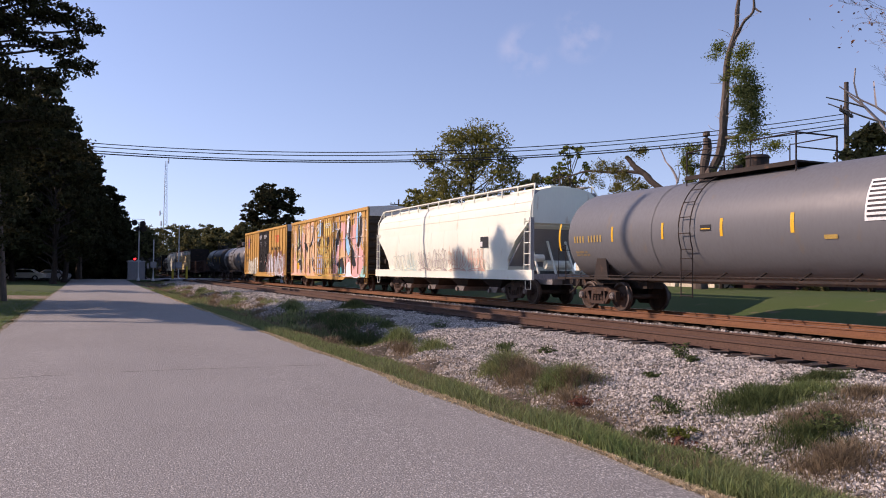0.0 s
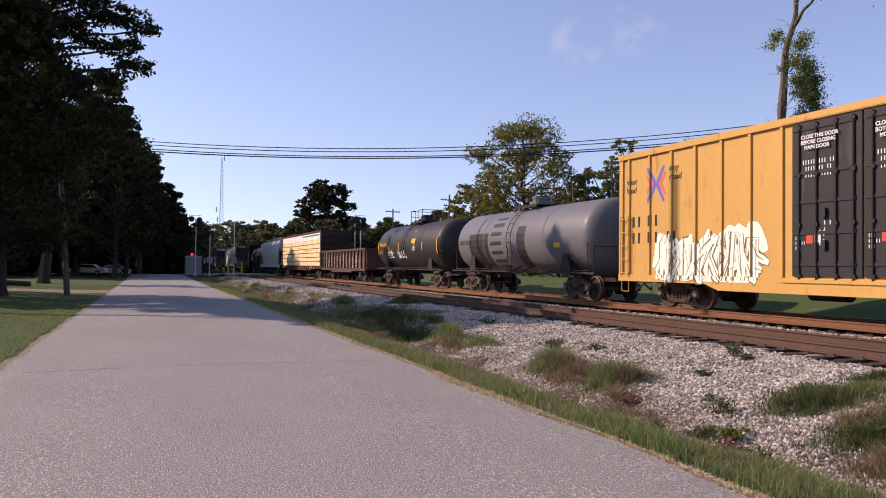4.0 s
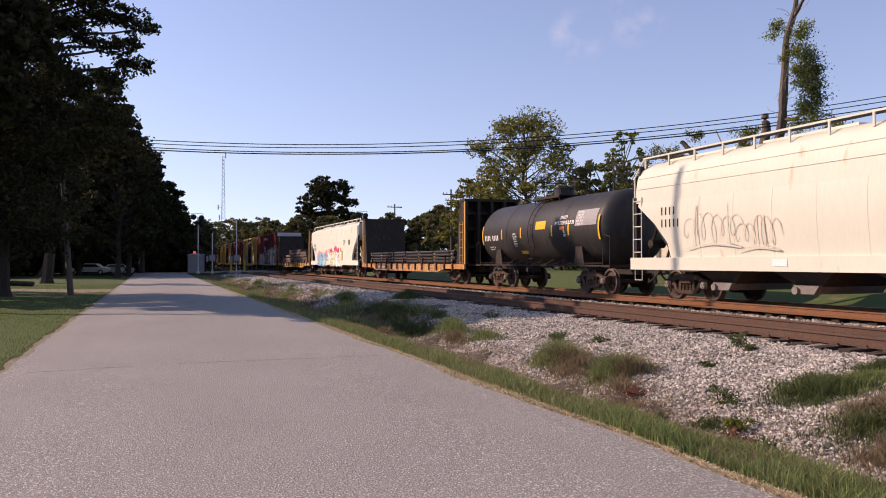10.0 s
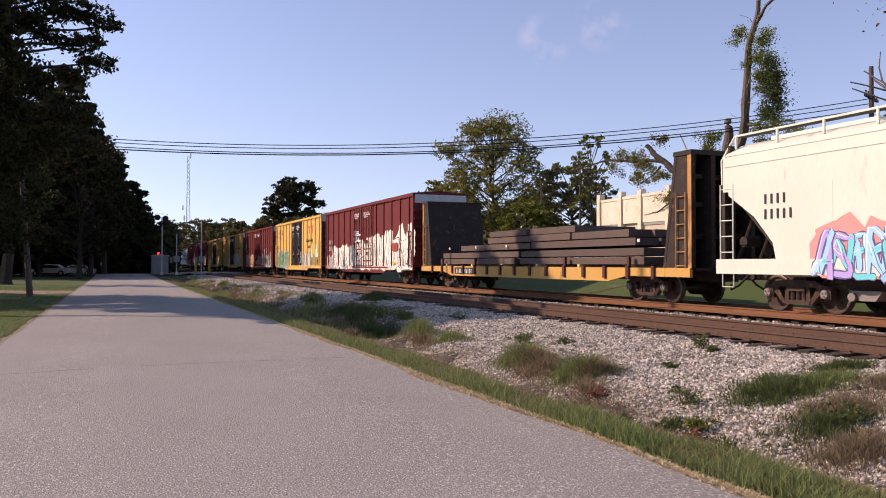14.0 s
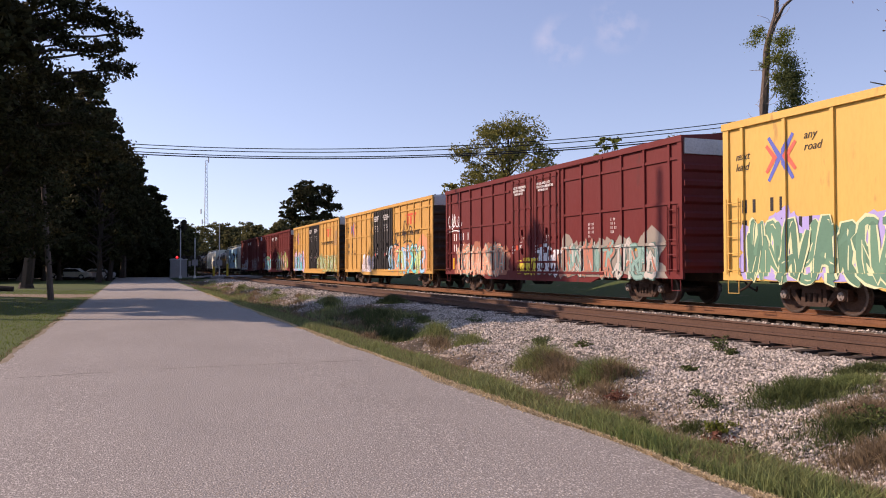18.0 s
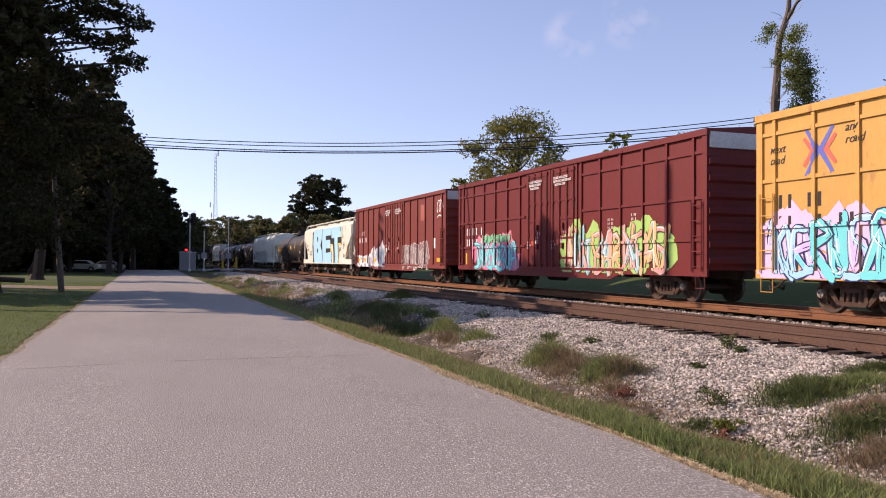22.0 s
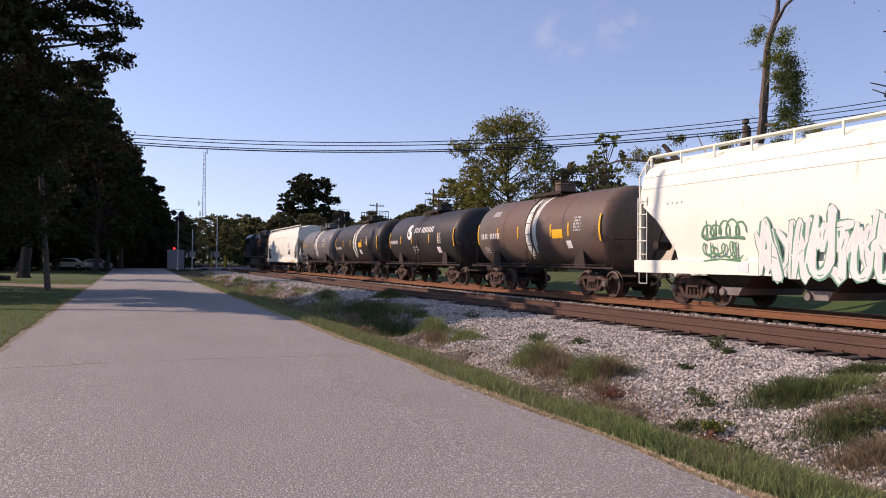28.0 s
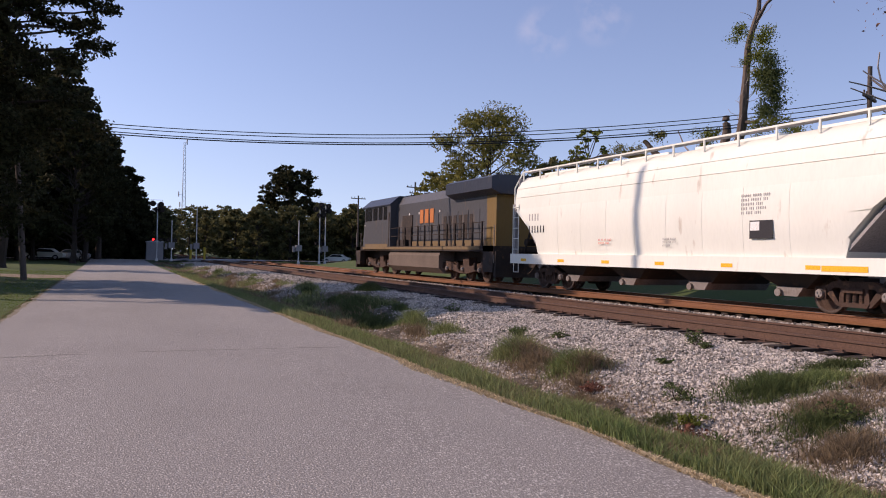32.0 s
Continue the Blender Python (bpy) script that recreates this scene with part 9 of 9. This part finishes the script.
sheet("sandy_path", axis([(-7.4, -2.1, 12)]), axis([(46.5, 51.5, 8)]), lambda x, y: ground_z(x, y) + 0.012, material("sandy_soil", (0.30, 0.23, 0.17), (0.22, 0.165, 0.12), 0.95, 0, 1.0, 1, 20, 0.5), "bare sandy path over the lawn", "path")

# ---- stones, grass and weeds ----
rng = np.random.default_rng(44)


def surface(x, y):
    b = np.where((x > 5.2) & (x < 20.2), bed_z(x, y), -9)
    return np.maximum(ground_z(x, y), b)


def stones(name, x, y, size, mat, label):
    n = len(x)
    z = surface(x, y)
    unit = np.array([[1, 0, 0], [-1, 0, 0], [0, 1, 0], [0, -1, 0], [0, 0, 1], [0, 0, -1]], float)
    v = unit[None] * rng.uniform(0.55, 1.25, (n, 6, 1)) * size[:, None, None] + rng.normal(size=(n, 6, 3)) * size[:, None, None] * 0.16
    ang = rng.uniform(0, 6.28, n)
    c, s = np.cos(ang), np.sin(ang)
    vx = v[..., 0] * c[:, None] - v[..., 1] * s[:, None]
    vy = v[..., 0] * s[:, None] + v[..., 1] * c[:, None]
    v = np.stack([vx + x[:, None], vy + y[:, None], v[..., 2] * 0.75 + (z + size * 0.25)[:, None]], -1)
    tri = np.array([[0, 2, 4], [2, 1, 4], [1, 3, 4], [3, 0, 4], [2, 0, 5], [1, 2, 5], [3, 1, 5], [0, 3, 5]])
    f = (np.arange(n) * 6)[:, None, None] + tri[None]
    me = soup(name, v.reshape(-1, 3).tolist(), f.reshape(-1, 3).tolist(), mat)
    tagged(new(name, me), label, "stones", kind="stuff")


def vary_island(mat, lo, hi):
    n, l = mat.node_tree.nodes, mat.node_tree.links
    bsdf = n["Principled BSDF"]
    geo, hue, rg = n.new("ShaderNodeNewGeometry"), n.new("ShaderNodeHueSaturation"), n.new("ShaderNodeMapRange")
    rg.inputs[3].default_value, rg.inputs[4].default_value = lo, hi
    old = bsdf.inputs["Base Color"].links[0].from_socket
    l.new(geo.outputs["Random Per Island"], rg.inputs[0])
    l.new(rg.outputs[0], hue.inputs["Value"])
    l.new(old, hue.inputs["Color"])
    l.new(hue.outputs[0], bsdf.inputs["Base Color"])


vary_island(STONE, 0.22, 1.45)
n = 150000
y = 4 + 34 * rng.uniform(0, 1, n) ** 1.6
x = rng.uniform(5.5, 10.42, n)
rim = 5.6 + 0.6 * smooth_step(12.5, 16, y) + 2.6 * smooth_step(19, 24, y) * (1 - smooth_step(31, 34, y)) + 1.2 * smooth_step(37, 42, y) + 0.35 * np.sin(1.3 * y) * np.sin(0.55 * y + 1) + 0.25 * np.sin(3.1 * y)
keep = rng.uniform(0, 1, n) < np.clip((x - rim) / 0.7, 0.10, 1)
x, y = x[keep], y[keep]
stones("ballast_stones", x, y, rng.uniform(0.012, 0.030, len(x)) * (1 + 0.014 * y), STONE, "loose pale grey crushed stones on the bank")
n = 22000
x, y = rng.uniform(7.2, 10.3, n), 34 + 62 * rng.uniform(0, 1, n) ** 1.2
keep = rng.uniform(0, 1, n) < np.clip((x - 7.0) / 2.0, 0.1, 1)
stones("ballast_stones_far", x[keep], y[keep], rng.uniform(0.04, 0.075, int(keep.sum())), STONE, "loose pale grey crushed stones along the far bank")
n = 5000
stones("ballast_stones_between", rng.uniform(13.0, 14.75, n), 6 + 40 * rng.uniform(0, 1, n) ** 1.4, rng.uniform(0.025, 0.05, n), STONE, "loose pale stones between the two tracks")


def blades(name, x, y, tall, wide, mat, label, z=None, bend=0.5, category="grass"):
    n = len(x)
    z = (surface(x, y) if z is None else z) - 0.012
    a = rng.uniform(0, 6.28, n)
    h = tall * rng.uniform(0.5, 1.25, n)
    lean = rng.uniform(0, bend, n) * h
    la = rng.uniform(0, 6.28, n)
    w = wide * rng.uniform(0.6, 1.4, n)
    p0 = np.stack([x - w * np.cos(a), y - w * np.sin(a), z], -1)
    p1 = np.stack([x + w * np.cos(a), y + w * np.sin(a), z], -1)
    mx, my = x + 0.35 * lean * np.cos(la), y + 0.35 * lean * np.sin(la)
    p2 = np.stack([mx + 0.7 * w * np.cos(a), my + 0.7 * w * np.sin(a), z + 0.6 * h], -1)
    p3 = np.stack([mx - 0.7 * w * np.cos(a), my - 0.7 * w * np.sin(a), z + 0.6 * h], -1)
    p4 = np.stack([x + lean * np.cos(la), y + lean * np.sin(la), z + h], -1)
    v = np.stack([p0, p1, p2, p3, p4], 1).reshape(-1, 3)
    b = np.arange(n)[:, None] * 5
    quads = (b + np.array([[0, 1, 2, 3]])).tolist()
    tris = (b + np.array([[3, 2, 4]])).tolist()
    me = soup(name, v.tolist(), quads + tris, mat)
    tagged(new(name, me), label, category, kind="stuff")


def scatter(n, x0, x1, y0, y1, power=1.6):
    return rng.uniform(x0, x1, n), y0 + (y1 - y0) * rng.uniform(0, 1, n) ** power


def verge_x(y, n):
    return ROAD_R + 0.0 + np.abs(rng.normal(size=n)) * (0.62 + 0.16 * np.sin(y * 0.9) * np.sin(0.37 * y) + 0.012 * np.maximum(0, y - 10))


gy1 = 2.5 + 60 * rng.uniform(0, 1, 70000) ** 1.9
gx1 = verge_x(gy1, len(gy1))
blades("verge_grass", gx1, gy1, 0.115 * np.clip(1.35 - 0.55 * (gx1 - ROAD_R), 0.35, 1.3) * (1 + 0.35 * np.sin(gy1 * 3.3) * np.sin(gx1 * 5 + gy1)), 0.0055, BLADE, "uneven green grass along the road's edge", bend=1.1)
gy2 = 2.5 + 50 * rng.uniform(0, 1, 26000) ** 1.9
gx2 = verge_x(gy2, len(gy2)) + 0.1
blades("verge_straw", gx2, gy2, 0.105, 0.004, DRYBLADE, "dry straw among the verge grass", bend=1.6)
gx2, gy2 = scatter(20000, 0, 1, 2.5, 40, 1.7)
gx2 = 4.9 + 1.9 * gx2 ** 1.5
blades("ditch_grass", gx2, gy2, 0.085, 0.006, DRYBLADE, "dry tan grass in the ditch", bend=1.8)
gx2, gy2 = scatter(5000, 5.2, 9.5, 4, 34, 1.6)
blades("sparse_growth", gx2, gy2, 0.05, 0.008, WEED, "sparse low green growth between the stones", bend=1.5)
gx2, gy2 = scatter(26000, 5.0, 8.2, 21, 98, 1.3)
keep = np.sin(gx2 * 2.1 + 0.4 * gy2) + np.sin(0.9 * gy2 - gx2) > 0.75
blades("ditch_brush", gx2[keep], gy2[keep], 0.26, 0.012, BLADE, "rough dark brush along the far ditch", bend=1.2)
gx2, gy2 = scatter(5000, 5.0, 7.2, 21, 98, 1.3)
blades("ditch_straw", gx2, gy2, 0.2, 0.016, DRYBLADE, "dry brown stems along the far ditch", bend=1.4)
gx3, gy3 = scatter(30000, 0, 1, 2.5, 50, 1.8)
gx3 = ROAD_R - 0.05 + 0.05 * np.sin(1.7 * gy3) * np.sin(0.63 * gy3 + 1) + rng.normal(size=len(gx3)) * (0.035 + 0.025 * np.sin(0.8 * gy3))
blades("straw_edge", gx3, gy3, 0.03, 0.006, STRAWBLADE, "bleached dead straw along the asphalt's edge", z=np.full(len(gx3), 0.015), bend=3.0)
gx4, gy4 = scatter(60000, -9.5, ROAD_L - 0.03, 9, 60, 1.6)
blades("lawn_grass", gx4, gy4, 0.045, 0.007, LAWNBLADE, "short green lawn grass")
gx5, gy5 = scatter(5000, ROAD_L - 0.2, ROAD_L + 0.1, 8, 50, 1.3)
blades("straw_edge_lawn", gx5, gy5, 0.035, 0.01, DRYBLADE, "dead straw along the asphalt's edge", bend=2.0)


def tussock(label, x, y, rx, ry, n, tall, mat, seed):
    n = int(n * 2.0)
    ang, k = rng.uniform(0, 6.28, n), np.abs(rng.normal(size=n)) * 0.55
    k *= 1 + 0.35 * np.sin(3 * ang + x * 7)
    blades("tussock", x + rx * k * np.cos(ang), y + ry * k * np.sin(ang), tall * np.exp(-1.1 * k * k) * (0.8 + 0.35 * np.sin(9 * ang + 5 * k)), 0.0042 + 0.00012 * y, mat, label, category="weeds", bend=1.3)


for k in range(34):
    ty = 19.0 + 55 * (k / 34) ** 1.2
    tussock("rough mixed grass in the ditch", 5.4 + 2.9 * ((k * 0.618) % 1), ty, 0.4, 0.6 + ty * 0.012, 520, 0.22, (DRYBLADE, BLADE, DRYBLADE, WEED)[k % 4], 1)
for x, y, rx, ry, n, tall, mat, lb in (
        (6.75, 12.2, 0.45, 0.7, 900, 0.34, DRYBLADE, "clump of dry grass on the bank"), (6.8, 10.5, 0.5, 0.5, 1300, 0.30, DRYBLADE, "clump of dry grass on the bank"), (6.75, 12.6, 0.55, 0.8, 2800, 0.36, BLADE, "clump of tall grass on the bank"), (6.75, 10.7, 0.6, 0.6, 2400, 0.32, BLADE, "clump of tall grass on the bank"),
        (6.6, 11.6, 0.5, 0.9, 600, 0.26, DRYBLADE, "clump of dry reddish grass on the bank"), (6.3, 9.9, 0.5, 0.6, 350, 0.18, DRYBLADE, "dry grass on the bank"),
        (7.0, 16.6, 0.4, 0.8, 1100, 0.28, BLADE, "clump of tall grass on the bank"), (7.05, 18.8, 0.55, 1.3, 1500, 0.34, BLADE, "clump of tall grass on the bank"),
        (6.7, 17.6, 0.4, 1.2, 500, 0.26, DRYBLADE, "clump of dry grass on the bank"), (8.0, 15.0, 0.5, 0.5, 220, 0.14, WEED, "thin green growth on the stones"),
        (6.6, 23.0, 0.6, 1.8, 1100, 0.32, WEED, "clump of rough grass in the ditch"), (7.4, 27.0, 0.9, 2.4, 1300, 0.35, WEED, "clump of rough grass in the ditch"), (7.9, 34, 0.7, 2.0, 1200, 0.35, BLADE, "clump of tall grass on the bank"),
        (6.6, 20.9, 0.9, 1.5, 5200, 0.30, WEED, "dense dark growth in a gully of the bank"), (7.4, 24.6, 1.1, 2.4, 4600, 0.26, WEED, "dense dark growth in a gully of the bank"), (6.3, 23.4, 0.5, 1.6, 2200, 0.26, DRYBLADE, "brown stems in a gully of the bank"), (9.6, 30.5, 0.7, 1.5, 2600, 0.30, WEED, "green growth on the bank's shoulder"),
        (7.75, 7.7, 1.05, 0.75, 3600, 0.20, WEED, "green patch of low growth on the bank"), (8.4, 7.6, 1.2, 0.7, 2600, 0.14, BLADE, "green patch of low growth on the bank"), (9.4, 8.2, 0.8, 0.4, 2200, 0.16, WEED, "green patch of low growth on the bank"),
        (7.0, 6.3, 1.1, 0.8, 1900, 0.15, WEED, "low growth on the bank"), (7.6, 6.6, 1.1, 0.6, 2400, 0.16, DRYBLADE, "dry brush on the bank"), (6.6, 5.6, 0.8, 0.6, 2000, 0.18, DRYBLADE, "dry brush on the bank"), (8.8, 7.0, 1.0, 0.5, 1300, 0.15, DRYBLADE, "dry brush on the bank"),
        (5.9, 9.2, 0.5, 1.0, 1500, 0.10, DRYBLADE, "reddish dry growth at the bank's foot"), (6.3, 11.4, 0.5, 1.2, 1200, 0.12, DRYBLADE, "reddish dry growth at the bank's foot"), (6.0, 7.6, 0.5, 0.5, 900, 0.08, WEED, "low growth at the bank's foot")):
    tussock(lb, x, y, rx, ry, n, tall, mat, 1)


def weed(label, x, y, r, h, mat, seed, n=160, size=0.05):
    z = float(surface(np.array([x]), np.array([y]))[0])
    w = thing("weed", label, "weed", "weeds on the bank", pose(x, y, z))
    bm = bmesh.new()
    rr = random.Random(seed)
    for k in range(7):
        a = k * 0.9
        limb(bm, rr, wander(rr, (0, 0, -0.03), (0.7 * r * math.cos(a), 0.7 * r * math.sin(a), h * rr.uniform(0.6, 1)), 3, 0.04), 0.008, 0.003, 4)
    tagged(part("stem_cluster", bm, BARK, w), kind="stuff")
    crown(w, [((0, 0, h * 0.55), (r, r, h * 0.5), 1)], n, size, mat, seed)


for k, (x, y, r, h, mat) in enumerate(((9.4, 11.1, 0.20, 0.30, WEED), (9.2, 10.6, 0.12, 0.14, WEED), (6.65, 8.15, 0.24, 0.30, WEED), (6.15, 7.3, 0.16, 0.18, BRIGHT), (5.65, 8.1, 0.14, 0.18, WEED), (5.55, 6.6, 0.2, 0.22, REDWEED),
                                       (5.6, 6.3, 0.24, 0.24, WEED), (7.6, 14.2, 0.2, 0.2, WEED), (6.2, 9.4, 0.22, 0.14, REDWEED), (7.2, 6.2, 0.3, 0.22, WEED), (8.6, 19.8, 0.3, 0.22, WEED), (8.2, 13.6, 0.16, 0.14, WEED), (7.9, 10.0, 0.12, 0.12, WEED))):
    weed("leafy green weed growing from the ballast" if mat is not REDWEED else "reddish weed growing from the ballast", x, y, r, h, mat, 500 + k, 380, 0.02)


def motions():
    """The whole train rolls past together, a little faster towards the end."""
    def gone(t):
        return 15.4386 * t - 0.0088164 * t * t + 0.00052192 * t ** 3
    for ob, y in TRAIN:
        walk(ob, [(t, pose(TRACK_X, y - gone(t), RAIL_Z)) for t in range(0, 33, 2)])
    turns = [(i / 30, math.degrees(gone(i / 30) / 0.457)) for i in range(961)]
    first = {}
    for ob, y, r in AXLES:          # wheels at the same place on their trucks turn alike and share their keys
        if y not in first:
            walk(ob, [(t, pose(0, y, r, a)) for t, a in turns])
            first[y] = ob.animation_data
        else:
            ob.rotation_mode = "QUATERNION"
            keys = ob.animation_data_create()
            keys.action = first[y].action
            keys.action_slot = first[y].action_slot


motions()
